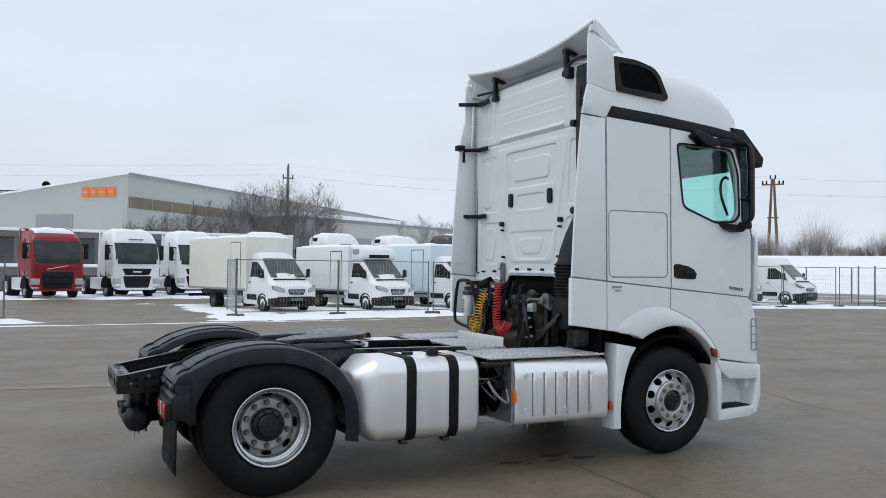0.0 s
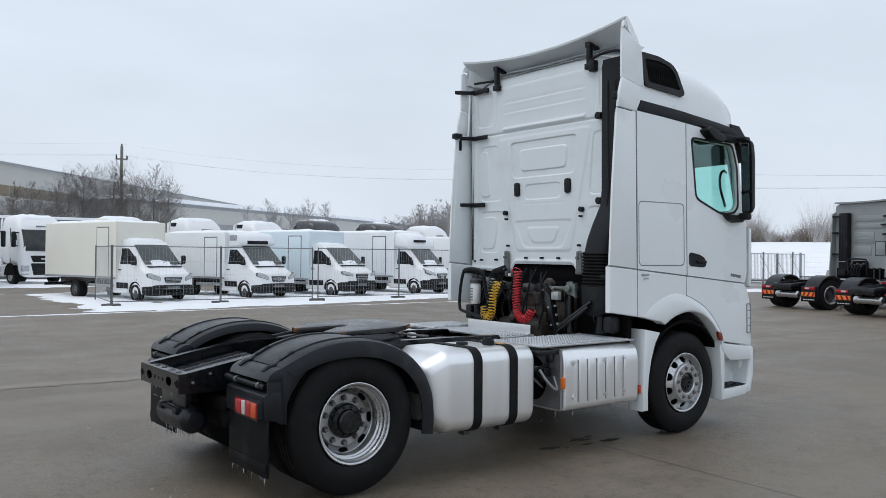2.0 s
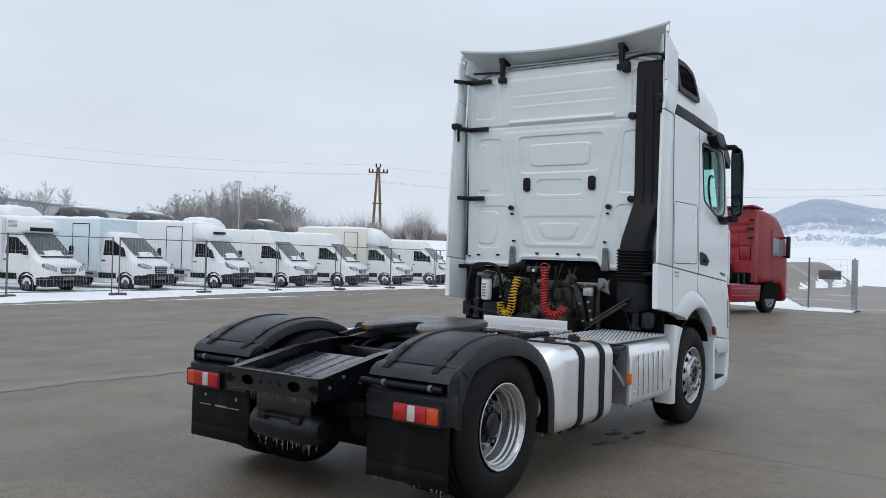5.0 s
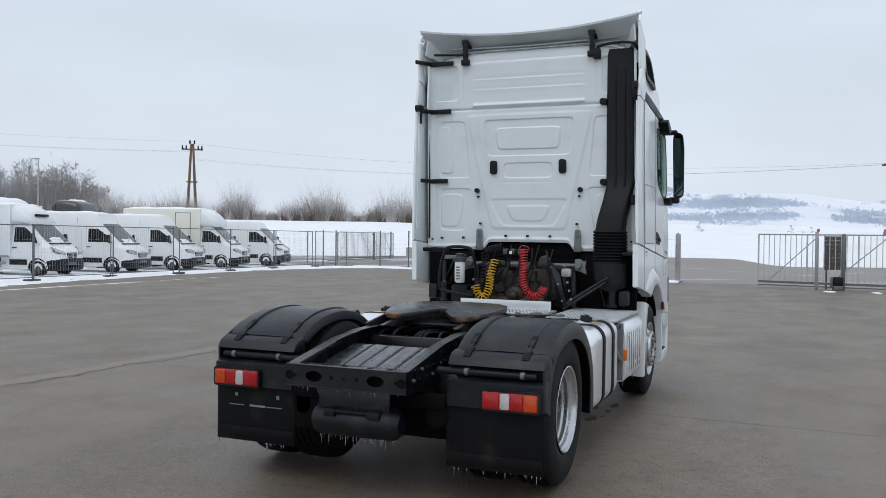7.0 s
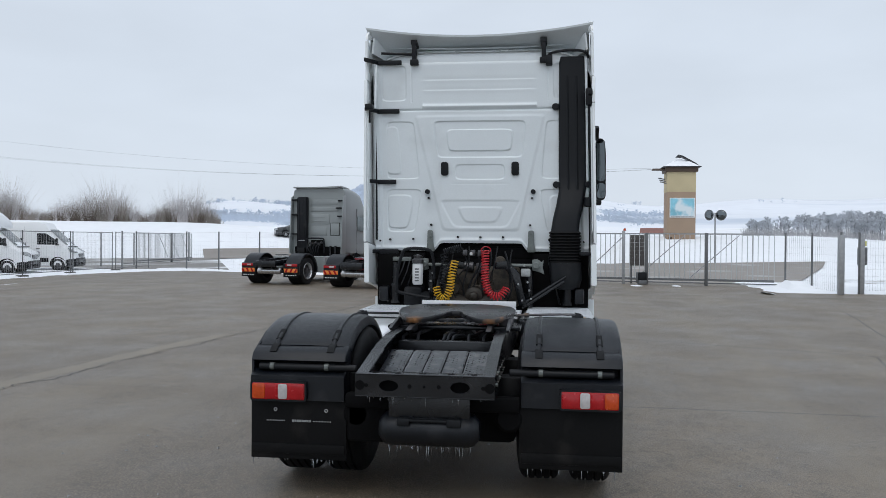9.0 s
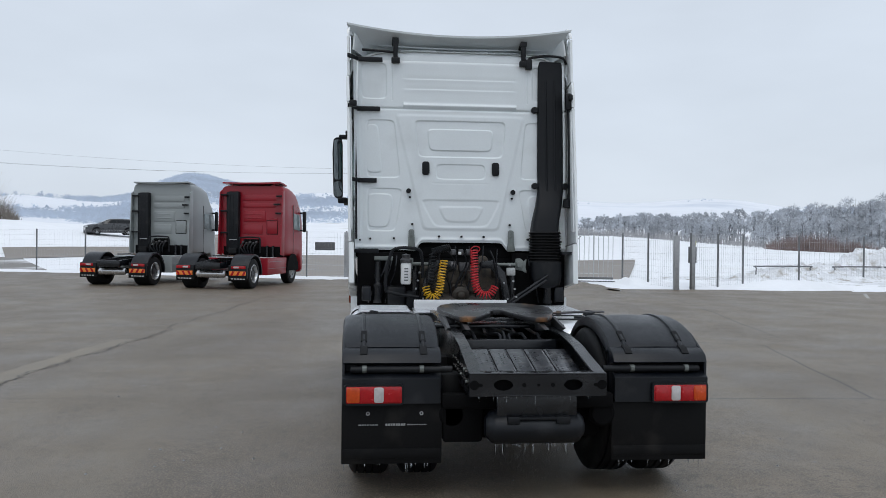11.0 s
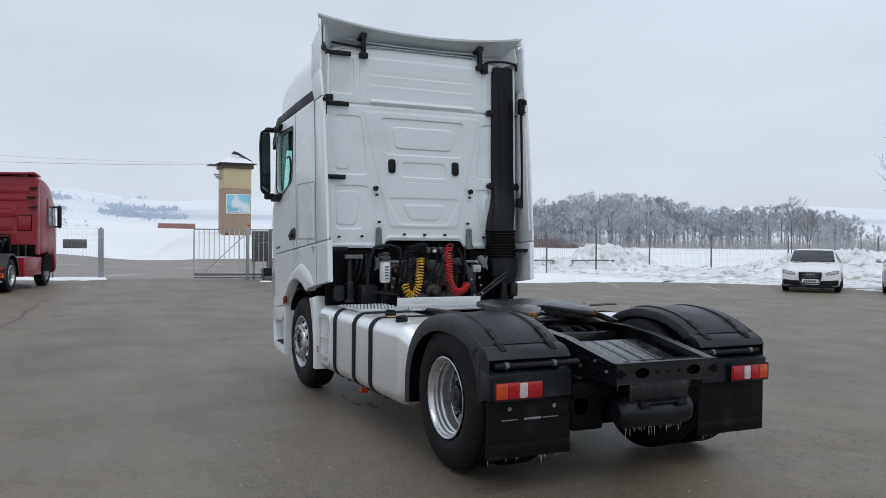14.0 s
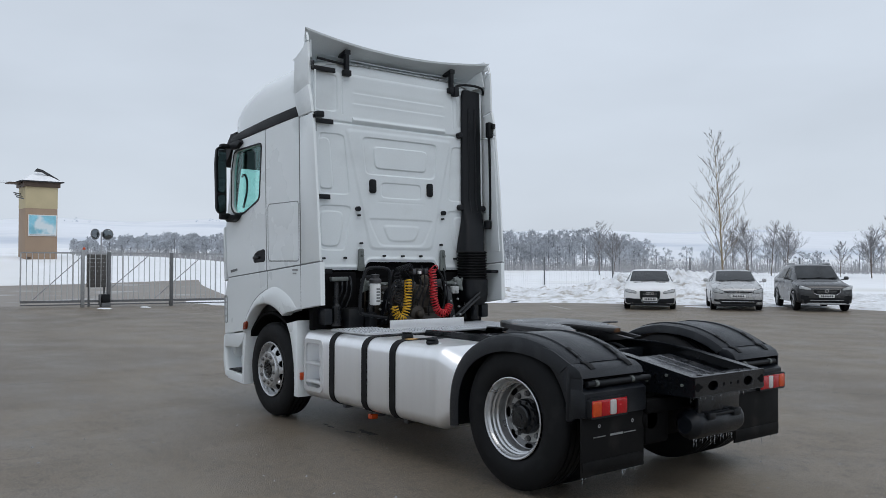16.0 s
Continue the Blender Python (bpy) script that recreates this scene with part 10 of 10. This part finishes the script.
def tree(m, seed, h, wide, label, stems=1, low=0.22, limbs=24, steep=1.1, fine=0.004, trunk=None, twig=None, girth=0.011, twigs=7):
    """A bare tree: tapered stems, limbs that bend upwards, twigs and fine shoots on them."""
    rr = random.Random(seed)
    t = thing("tree", label, "tree", m, "bare trees")
    bm, bt = bmesh.new(), bmesh.new()
    sized = lambda r: max(r, fine)

    def shoot(p, d, ln, r, lv):
        """A limb in three bends, with twigs along it."""
        for i in range(3):
            d = (d + Vector((rr.gauss(0, 0.07), rr.gauss(0, 0.07), 0.07))).normalized()
            q = p + d * ln / 3
            tube(bm if lv == 1 and i < 2 else bt, [p, q], [sized(r * (1 - 0.28 * i)), sized(r * (0.72 - 0.28 * i))], 4 if lv == 1 else 3, caps=False)
            if lv < 3:
                for _ in range(twigs // 2 if lv == 1 else 1):
                    f = rr.random()
                    a = rr.uniform(0, 6.283)
                    side = Vector((math.cos(a), math.sin(a), 0.25))
                    shoot(p.lerp(q, f), (d + side * rr.uniform(0.4, 0.75)).normalized(), ln * rr.uniform(0.30, 0.55) * (1.1 - 0.25 * i), r * 0.36, lv + 1)
            p = q

    for k in range(stems):
        a = 6.283 * k / stems + rr.uniform(0, 1)
        lean = 0.0 if stems == 1 or k == 0 else 0.07
        p = Vector((0.018 * h * math.cos(a), 0.018 * h * math.sin(a), 0)) if stems > 1 else Vector((0, 0, 0))
        d = Vector((lean * math.cos(a), lean * math.sin(a), 1)).normalized()
        hh = h * (1.0 if k == 0 else rr.uniform(0.80, 0.94))
        pts = [p]
        for i in range(12):
            d = (d + Vector((rr.gauss(0, 0.028), rr.gauss(0, 0.028), 0.04))).normalized()
            pts.append(pts[-1] + d * hh / 12)
        rad = [max(girth * h * (1 - i / 12.6) ** 1.1, fine) for i in range(13)]
        tube(bm, pts, rad, 7, caps=False)
        for j in range(limbs):
            f = low + (0.97 - low) * (j + rr.random()) / limbs
            i = min(int(f * 12), 11)
            q = pts[i].lerp(pts[i + 1], f * 12 - i)
            b = rr.uniform(0, 6.283)
            reach = wide * 0.5 * (1.0 - 0.78 * ((f - low) / (1 - low)) ** 1.3) * rr.uniform(0.65, 1.1)
            dd = Vector((math.cos(b), math.sin(b), steep * rr.uniform(0.7, 1.25))).normalized()
            shoot(q, dd, reach * math.sqrt(1 + steep * steep) * 1.0, min(rad[i] * 0.36, 0.0035 * h), 1)
    part("trunk", bm, trunk or bark, t)
    tagged(part("crown", bt, twig or frost, t, "bare frosted twigs", 0), kind="stuff")
    return t


def beyond(az, r, x0=-1.6, y0=-7.4):
    return x0 + r * math.cos(radians(az)), y0 + r * math.sin(radians(az))


dark_twigs = mat("dark_twigs", (0.10, 0.085, 0.075), 0.9, vary=0.2, scale=3)
hall_spots = []
for i, (a, h, wd) in enumerate(((84.6, 8.5, 5.5), (83.4, 9.5, 6.0), (82.3, 11.0, 6.5), (81.0, 12.0, 7.0), (79.8, 12.8, 7.5), (78.7, 13.2, 7.5), (77.8, 14.6, 8.0), (77.0, 16.0, 8.0), (76.2, 15.6, 8.0), (75.4, 16.2, 8.0), (74.6, 16.4, 8.0), (73.8, 15.0, 7.5), (72.9, 16.4, 8.5), (72.0, 14.0, 7.0))):
    x, y = beyond(a, 143 + 3.0 * (i % 3))
    tree(pose(x, y, -0.3, 0, 0, 50 * i), 60 + i, h, wd, "bare frosted tree beside the hall", stems=1 + i % 2, low=0.15, limbs=26, steep=0.95, fine=0.009, girth=0.008, twig=dark_twigs, twigs=6)
    hall_spots.append((x, y, -0.3, h, wd * 0.46))
for i, (a, h, wd) in enumerate(((67.0, 8.4, 5.0), (65.6, 9.0, 5.0), (64.2, 8.0, 5.5), (63.3, 9.3, 5.0), (62.0, 8.9, 5.0))):
    x, y = beyond(a, 120)
    tree(pose(x, y, -0.2, 0, 0, 70 * i), 80 + i, h, wd, "bare frosted tree beyond the trucks", stems=1 + i % 2, low=0.25, limbs=26, steep=1.1, fine=0.008, girth=0.008, twigs=9, twig=pale_frost)
tree(pose(19.0, -30.8, 0.5, 0, 0, 20), 7, 7.5, 3.3, "tall slender bare tree behind the snow bank", stems=1, low=0.14, limbs=44, steep=1.25, trunk=bark_pale, twig=dark_twigs, fine=0.0042, girth=0.0075, twigs=5)
meadow_frost = mat("grey_frosted_twigs", (0.26, 0.26, 0.27), 0.9, vary=0.2, scale=1.5)
# single trees in the meadow beyond the cars
for i, (a, r, h, wd) in enumerate(((-49.1, 96, 5.6, 3.6), (-50.0, 99, 4.6, 3.0), (-57.6, 98, 4.6, 3.0), (-58.5, 95, 5.6, 3.6), (-59.9, 97, 5.4, 3.6), (-60.9, 93, 5.0, 3.4), (-63.9, 96, 3.4, 2.2), (-65.6, 92, 4.6, 3.4), (-66.7, 94, 5.6, 4.0), (-69, 92, 5.4, 4.0))):
    x, y = -4.5 + r * math.cos(radians(a)), 5.4 + r * math.sin(radians(a))
    tree(pose(x, y, float(land(np.array(x), np.array(y))) - 0.1, 0, 0, 40 * i), 130 + i, h * 1.06, wd * 1.05, "bare frosted tree in the meadow", stems=1 + i % 2, low=0.26, limbs=24, steep=1.15, fine=0.006, girth=0.011, twigs=9, twig=meadow_frost)


def wood_mesh(name, rr, spots, width=0.05, twigs=16, limbs=34):
    """Many far trees as one mesh of slender slivers. spots: x, y, base, height, crown radius."""
    V = []
    for x, y, z, h, cr in spots:
        lean = rr.normal(0, 0.04, 2)
        base, top = np.array([x, y, z]), np.array([x + lean[0] * h, y + lean[1] * h, z + h * 0.92])
        side = np.array([0.6, -0.8, 0]) * width * 2.2
        V.append(np.stack([base - side, base + side, top]))
        f = rr.uniform(0.28, 0.98, limbs)
        p = base + (top - base) * f[:, None]
        a = rr.uniform(0, 6.283, limbs)
        ln = cr * (1.15 - 0.75 * f) * rr.uniform(0.6, 1.1, limbs)
        d = np.stack([np.cos(a), np.sin(a), rr.uniform(0.5, 1.3, limbs)], -1)
        d /= np.linalg.norm(d, axis=1)[:, None]
        q = p + d * ln[:, None]
        s = np.stack([-d[:, 1], d[:, 0], 0 * a], -1) * width
        V.append(np.stack([p - s, p + s, q], 1).reshape(-1, 3))
        k = limbs * twigs
        j = np.repeat(np.arange(limbs), twigs)
        g = rr.uniform(0.25, 1.0, k)
        b = p[j] + (q - p)[j] * g[:, None]
        e = d[j] + rr.normal(0, 0.65, (k, 3))
        e /= np.linalg.norm(e, axis=1)[:, None]
        tl = rr.uniform(0.25, 0.75, k) * cr * 0.42
        c = b + e * tl[:, None]
        s = np.stack([-e[:, 2], 0 * g, e[:, 0]], -1) * width * 0.55 + rr.normal(0, width * 0.2, (k, 3))
        V.append(np.stack([b - s, b + s, c], 1).reshape(-1, 3))
    co = np.concatenate(V)
    n = len(co) // 3
    me = bpy.data.meshes.new(name)
    me.vertices.add(len(co))
    me.vertices.foreach_set("co", co.ravel())
    me.loops.add(n * 3)
    me.loops.foreach_set("vertex_index", np.arange(n * 3))
    me.polygons.add(n)
    me.polygons.foreach_set("loop_start", np.arange(n) * 3)
    me.update(calc_edges=True)
    return me


def belt(name, label, seed, n, az0, az1, r0, r1, hfun, m, crown=0.33, width=0.05, twigs=16, limbs=34):
    rr = np.random.RandomState(seed)
    az, r = rr.uniform(az0, az1, n), rr.uniform(r0, r1, n)
    x, y = r * np.cos(np.radians(az)), r * np.sin(np.radians(az))
    z = land(x, y) - 0.1
    h = hfun(az) * rr.uniform(0.72, 1.08, n)
    me = wood_mesh(name, rr, [(x[i], y[i], z[i], h[i], h[i] * crown) for i in range(n)], width, twigs, limbs)
    tagged(part_of(name, me, m, smooth=0), label, "woods", kind="stuff")


prof = lambda pts: (lambda az: np.interp(az, [p[0] for p in pts], [p[1] for p in pts]))


def thicket(name, label, seed, n, az0, az1, r0, r1, hfun, m, width, clump=0):
    """Dense brush of upright stems from the ground; clump: stems that fan out from one foot."""
    rr = np.random.RandomState(seed)
    if clump:
        k = n // clump
        j = np.repeat(np.arange(k), clump)
        n = len(j)
        size = rr.uniform(0.55, 1.1, k)[j]
        az, r = rr.uniform(az0, az1, k)[j] + rr.normal(0, 0.10, n), rr.uniform(r0, r1, k)[j] + rr.normal(0, 0.2, n)
        h = hfun(az) * size * rr.uniform(0.35, 1.05, n)
        spread = 0.30
    else:
        az, r = rr.uniform(az0, az1, n), rr.uniform(r0, r1, n)
        h = hfun(az) * rr.uniform(0.45, 1.05, n)
        spread = 0.16
    x, y = r * np.cos(np.radians(az)), r * np.sin(np.radians(az))
    z = land(x, y) - 0.1
    lean = rr.normal(0, spread, (n, 2)) * h[:, None]
    b = np.stack([x, y, z], -1)
    c = np.stack([x + lean[:, 0], y + lean[:, 1], z + h], -1)
    s = np.stack([-np.sin(np.radians(az)), np.cos(np.radians(az)), 0 * az], -1) * width * rr.uniform(0.5, 1.5, n)[:, None]
    co = np.stack([b - s, b + s, c], 1).reshape(-1, 3)
    me = bpy.data.meshes.new(name)
    me.from_pydata(co.tolist(), [], np.arange(3 * n).reshape(-1, 3).tolist())
    tagged(part_of(name, me, m, smooth=0), label, "hedge", kind="stuff")


brush_frost = mat("frosted_brush", (0.47, 0.45, 0.45), 0.95, vary=0.25, scale=0.5, fine=4)
HEDGE = [(23.5, 0.9), (24.2, 2.4), (25.2, 4.2), (26.3, 4.6), (27.4, 2.6), (28.2, 1.6), (29.3, 2.0), (30.4, 4.4), (31.4, 4.6), (32.6, 3.2), (33.4, 2.8), (34.6, 1.5), (35.6, 1.6), (36.4, 4.0), (37.4, 4.2), (38.5, 2.0), (39.5, 1.9), (40.5, 3.6), (42, 3.0), (43, 2.0), (45, 3.0), (47, 2.6)]
thicket("frosted_hedge", "tall pale frosted shoots of the hedge", 4, 9000, 23.5, 47, 82, 92, prof([(a_, h_ * 1.18) for a_, h_ in HEDGE]), brush_frost, 0.010, clump=45)
thicket("brown_hedge", "bare brown hedge on the snowy bank", 24, 9000, 23.5, 47, 82, 91, prof([(a_, h_ * 0.85) for a_, h_ in HEDGE]), brush_brown, 0.013, clump=45)
brush_dark = mat("dark_brush", (0.115, 0.092, 0.075), 0.95, vary=0.3, scale=0.5, fine=4)
thicket("brown_hedge", "dark dense foot of the brown hedge", 14, 6000, 23.5, 47, 82, 90, prof([(a_, 0.45 + h_ * 0.42) for a_, h_ in HEDGE]), brush_dark, 0.020, clump=20)
winter_wood = mat("winter_wood", (0.27, 0.255, 0.25), 0.95, vary=0.25, scale=0.2)
thicket("bare_brush", "fine bare brush beyond the truck park", 13, 5000, 45.5, 60, 98, 120, prof([(45.5, 4.5), (48.3, 6.6), (53, 6.0), (57, 4.8), (60, 3.0)]), winter_wood, 0.03)
belt("bare_wood", "bare winter trees beyond the truck park", 5, 330, 45.5, 60, 98, 122, prof([(45.5, 5.0), (48.3, 7.8), (53, 7.0), (57, 5.6), (60, 3.6)]), winter_wood, crown=0.2, width=0.03, twigs=9, limbs=24)
def canopy(name, label, seed, spots, per, m, size=0.35, width=0.03, low=0.16):
    """Crowns of countless small twigs: rounded, uneven heads. spots: x, y, base, height, half width."""
    rr = np.random.RandomState(seed)
    x, y, z, h, wd = np.array(spots).T
    n = len(x) * per
    j = np.repeat(np.arange(len(x)), per)
    d = rr.normal(0, 1, (n, 3))
    d /= np.linalg.norm(d, axis=1)[:, None]
    lobe = 1 + 0.25 * np.sin(d[:, 0] * 4 + j) * np.cos(d[:, 2] * 5 + j * 1.7) + 0.13 * np.sin(d[:, 1] * 9 + j * 2.3)
    k = rr.uniform(0.0, 1.0, n) ** 0.55 * lobe
    mid = 0.5 * (1 + low)
    p = np.stack([x[j] + d[:, 0] * k * wd[j], y[j] + d[:, 1] * k * wd[j], z[j] + h[j] * (mid + (0.96 - mid) * d[:, 2] * k)], -1)
    e = d * 0.7 + rr.normal(0, 0.5, (n, 3)) + [0, 0, 0.3]
    e /= np.linalg.norm(e, axis=1)[:, None]
    far = np.hypot(x, y)[j]
    s = np.stack([-y[j] / far, x[j] / far, rr.normal(0, 0.4, n)], -1) * width * rr.uniform(0.5, 1.5, n)[:, None]
    co = np.stack([p - s, p + s, p + e * (size * rr.uniform(0.4, 1.3, n))[:, None]], 1).reshape(-1, 3)
    me = bpy.data.meshes.new(name)
    me.from_pydata(co.tolist(), [], np.arange(len(co)).reshape(-1, 3).tolist())
    tagged(part_of(name, me, m, smooth=0), label, "woods", kind="stuff")


def wood_spots(seed, n, az0, az1, r0, r1, hfun):
    rr = np.random.RandomState(seed)
    out = []
    for _ in range(n):
        a, r = rr.uniform(az0, az1), rr.uniform(r0, r1)
        x, y = r * math.cos(radians(a)), r * math.sin(radians(a))
        h = float(hfun(a)) * rr.uniform(0.82, 1.08)
        out.append((x, y, float(land(np.array(x), np.array(y))), h, h * rr.uniform(0.24, 0.36)))
    return out


def frosted_trees(name, label, seed, spots, m, lobes=26, per=60, low=0.30, width=0.026):
    """A stand of far trees: dark stems and limbs, fluffy heads of frosted twigs bursting from each limb's end."""
    rr = np.random.RandomState(seed)
    wood, twig = [], []
    for x, y, z, h, cr in spots:
        lean = rr.normal(0, 0.03, 2) * h
        base, top = np.array([x, y, z - 0.2]), np.array([x + lean[0], y + lean[1], z + h * 0.90])
        r = math.hypot(x, y)
        side = np.array([-y / r, x / r, 0])
        wd = 0.016 * h + 0.02
        wood.append(np.stack([base - side * wd, base + side * wd, top])[None])
        f = rr.uniform(low, 0.94, lobes)
        a = rr.uniform(0, 6.283, lobes)
        g = (f - low) / (0.94 - low)
        reach = cr * np.sqrt(np.clip(1.02 - (1.7 * g - 0.7) ** 2 * 0.95, 0.05, 1)) * rr.uniform(0.3, 1, lobes) ** 0.6
        on = base + (top - base) * np.clip(f - 0.16, 0.1, 0.9)[:, None]
        c = base + (top - base) * f[:, None] + np.stack([np.cos(a) * reach, np.sin(a) * reach, 0 * a], -1)
        s = side * 0.028
        wood.append(np.stack([on - s, on + s, c], 1))
        lr = cr * rr.uniform(0.20, 0.42, lobes)
        j = np.repeat(np.arange(lobes), per)
        d = rr.normal(0, 1, (lobes * per, 3)) + [0, 0, 0.35]
        d /= np.linalg.norm(d, axis=1)[:, None]
        p = c[j] + d * (lr[j] * rr.uniform(0, 0.45, len(j)))[:, None]
        q = c[j] + d * (lr[j] * rr.uniform(0.5, 1.0, len(j)))[:, None]
        s = (side * d[:, 2:] + np.array([0, 0, 1]) * rr.normal(0, 0.8, (len(j), 1))) * width
        twig.append(np.stack([p - s, p + s, q], 1))
    for nm, tris, mt, lb in ((name, twig, m, label), ("wood_stems", wood, stem_dark, "dark stems and limbs of the frosted wood")):
        co = np.concatenate(tris).reshape(-1, 3)
        me = bpy.data.meshes.new(nm)
        me.from_pydata(co.tolist(), [], np.arange(len(co)).reshape(-1, 3).tolist())
        tagged(part_of(nm, me, mt, smooth=0), lb, "woods", kind="stuff")


# stem colour is lifted to imitate haze in front of the wood
stem_dark = mat("dark_stems", (0.20, 0.208, 0.222), 0.9, vary=0.2, scale=0.5)
WOOD = [(-52, 5.2), (-50, 6.0), (-48.5, 7.0), (-47, 6.6), (-44, 6.2), (-42.6, 6.4), (-41, 7.8), (-38, 9.2), (-35.3, 9.2), (-34, 8.1), (-31, 7.3), (-29, 6.6), (-24, 5.0), (-20, 4.2), (-16, 3.2), (-13, 2.4)]
for k, (r0, r1, share, n, low) in enumerate(((158, 172, 1.32, 150, 0.45), (140, 156, 1.08, 130, 0.36), (122, 138, 0.74, 110, 0.28))):
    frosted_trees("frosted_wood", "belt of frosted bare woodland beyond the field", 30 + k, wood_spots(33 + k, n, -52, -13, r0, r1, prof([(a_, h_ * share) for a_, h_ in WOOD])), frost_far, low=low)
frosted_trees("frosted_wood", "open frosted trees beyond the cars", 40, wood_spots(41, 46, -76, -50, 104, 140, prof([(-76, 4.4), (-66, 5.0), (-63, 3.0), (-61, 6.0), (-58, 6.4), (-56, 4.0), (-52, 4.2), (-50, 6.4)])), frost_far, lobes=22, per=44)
thicket("frosted_brush", "low grey brush in the meadow beyond the cars", 44, 5000, -76, -50, 100, 132, prof([(-76, 2.0), (-66, 2.0), (-63, 1.8), (-60, 2.4), (-57, 2.6), (-55, 2.2), (-50, 2.8)]), pale_frost, 0.020)
thicket("bramble_brush", "purple-brown bramble thicket before the wood", 46, 5000, -34.5, -27.5, 104, 112, prof([(-34.5, 0.8), (-33, 2.0), (-31, 2.7), (-29, 2.4), (-27.5, 1.0)]), mat("bramble", (0.20, 0.15, 0.14), 0.95, vary=0.3, scale=0.5), 0.022, clump=25)
thicket("frosted_brush", "stems and brush at the edge of the wood", 45, 9000, -52, -13, 116, 150, prof([(-52, 1.8), (-40, 2.4), (-28, 2.0), (-13, 1.6)]), pale_frost, 0.020)
# haze over the far woods, painted in as a pale blue-grey
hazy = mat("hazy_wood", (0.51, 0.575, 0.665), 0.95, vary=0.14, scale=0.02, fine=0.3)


def far_woods(name, label, seed, n, m):
    """Woods lying in uneven patches on the distant slopes: round heads in ragged masses."""
    rr = np.random.RandomState(seed)
    az, r = rr.uniform(-36, 27, n), 200 + 840 * rr.uniform(0, 1, n) ** 0.7
    x, y = r * np.cos(np.radians(az)), r * np.sin(np.radians(az))
    lure = 0.50 * np.exp(-((az - 2.2) / 3.2) ** 4) * (r > 420) * (r < 720) + 0.40 * np.exp(-((az + 5.8) / 3.0) ** 4) * (r > 400) * (r < 660)
    lure += 0.9 * np.exp(-((az - 11.8) / 4.2) ** 4) * (r > 620) + 0.7 * np.exp(-((az - 16.5) / 2.4) ** 4) * (r > 420) * (r < 640)
    lure += 0.4 * np.exp(-((az + 21.5) / 2.4) ** 4) * (r > 760) * (r < 840) + 0.25 * (r > 980) * (az > 17)
    lure += 0.24 * np.exp(-((r - 330) / 70.0) ** 2) * (np.abs(az + 1) < 12) - 0.22 * (r > 860) * (az < 7)
    keep = 1.15 * waves(x, y, 51, 0.011, 8) + 0.35 * waves(x, y, 52, 0.05, 5) + 0.15 * waves(x, y, 53, 0.25, 4) + lure + rr.normal(0, 0.06, n) > 0.46
    az, r, x, y = az[keep], r[keep], x[keep], y[keep]
    n = len(az)
    h = (1.6 + 3.6 * rr.uniform(0, 1, n) ** 1.4) * (0.6 + 0.4 * r / 700)
    per = 11
    j = np.repeat(np.arange(n), per)
    k = n * per
    d = rr.normal(0, 1, (k, 3))
    d /= np.linalg.norm(d, axis=1)[:, None]
    d *= rr.uniform(0, 1, k)[:, None] ** 0.5
    hj = h[j]
    p = np.stack([x[j] + d[:, 0] * hj * 0.42, y[j] + d[:, 1] * hj * 0.42, (land(x, y) - 0.3)[j] + hj * (0.52 + 0.46 * d[:, 2])], -1)
    size = (0.10 + 0.20 * rr.uniform(0, 1, k)) * hj
    out = np.stack([-np.sin(np.radians(az)), np.cos(np.radians(az)), 0 * az], -1)[j]
    q = [p + out * (size * rr.uniform(-1, 1, k))[:, None] + np.array([0, 0, 1.0]) * (size * rr.uniform(-0.9, 0.9, k))[:, None] for _ in range(3)]
    co = np.stack(q, 1).reshape(-1, 3)
    me = bpy.data.meshes.new(name)
    me.vertices.add(len(co))
    me.vertices.foreach_set("co", co.ravel())
    me.loops.add(len(co))
    me.loops.foreach_set("vertex_index", np.arange(len(co)))
    me.polygons.add(k)
    me.polygons.foreach_set("loop_start", np.arange(k) * 3)
    me.update(calc_edges=True)
    tagged(part_of(name, me, m, smooth=0), label, "woods", kind="stuff")


canopy("bare_twigs", "fine bare twigs of the trees beside the hall", 47, hall_spots, 6500, frost, 0.50, 0.014, 0.22)
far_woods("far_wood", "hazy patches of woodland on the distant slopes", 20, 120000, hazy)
thicket("bank_brush", "low brush sticking out of the snow bank", 62, 700, -38, -29, 40, 44, prof([(-38, 0.5), (-33, 0.9), (-29, 0.5)]), brush_brown, 0.012)
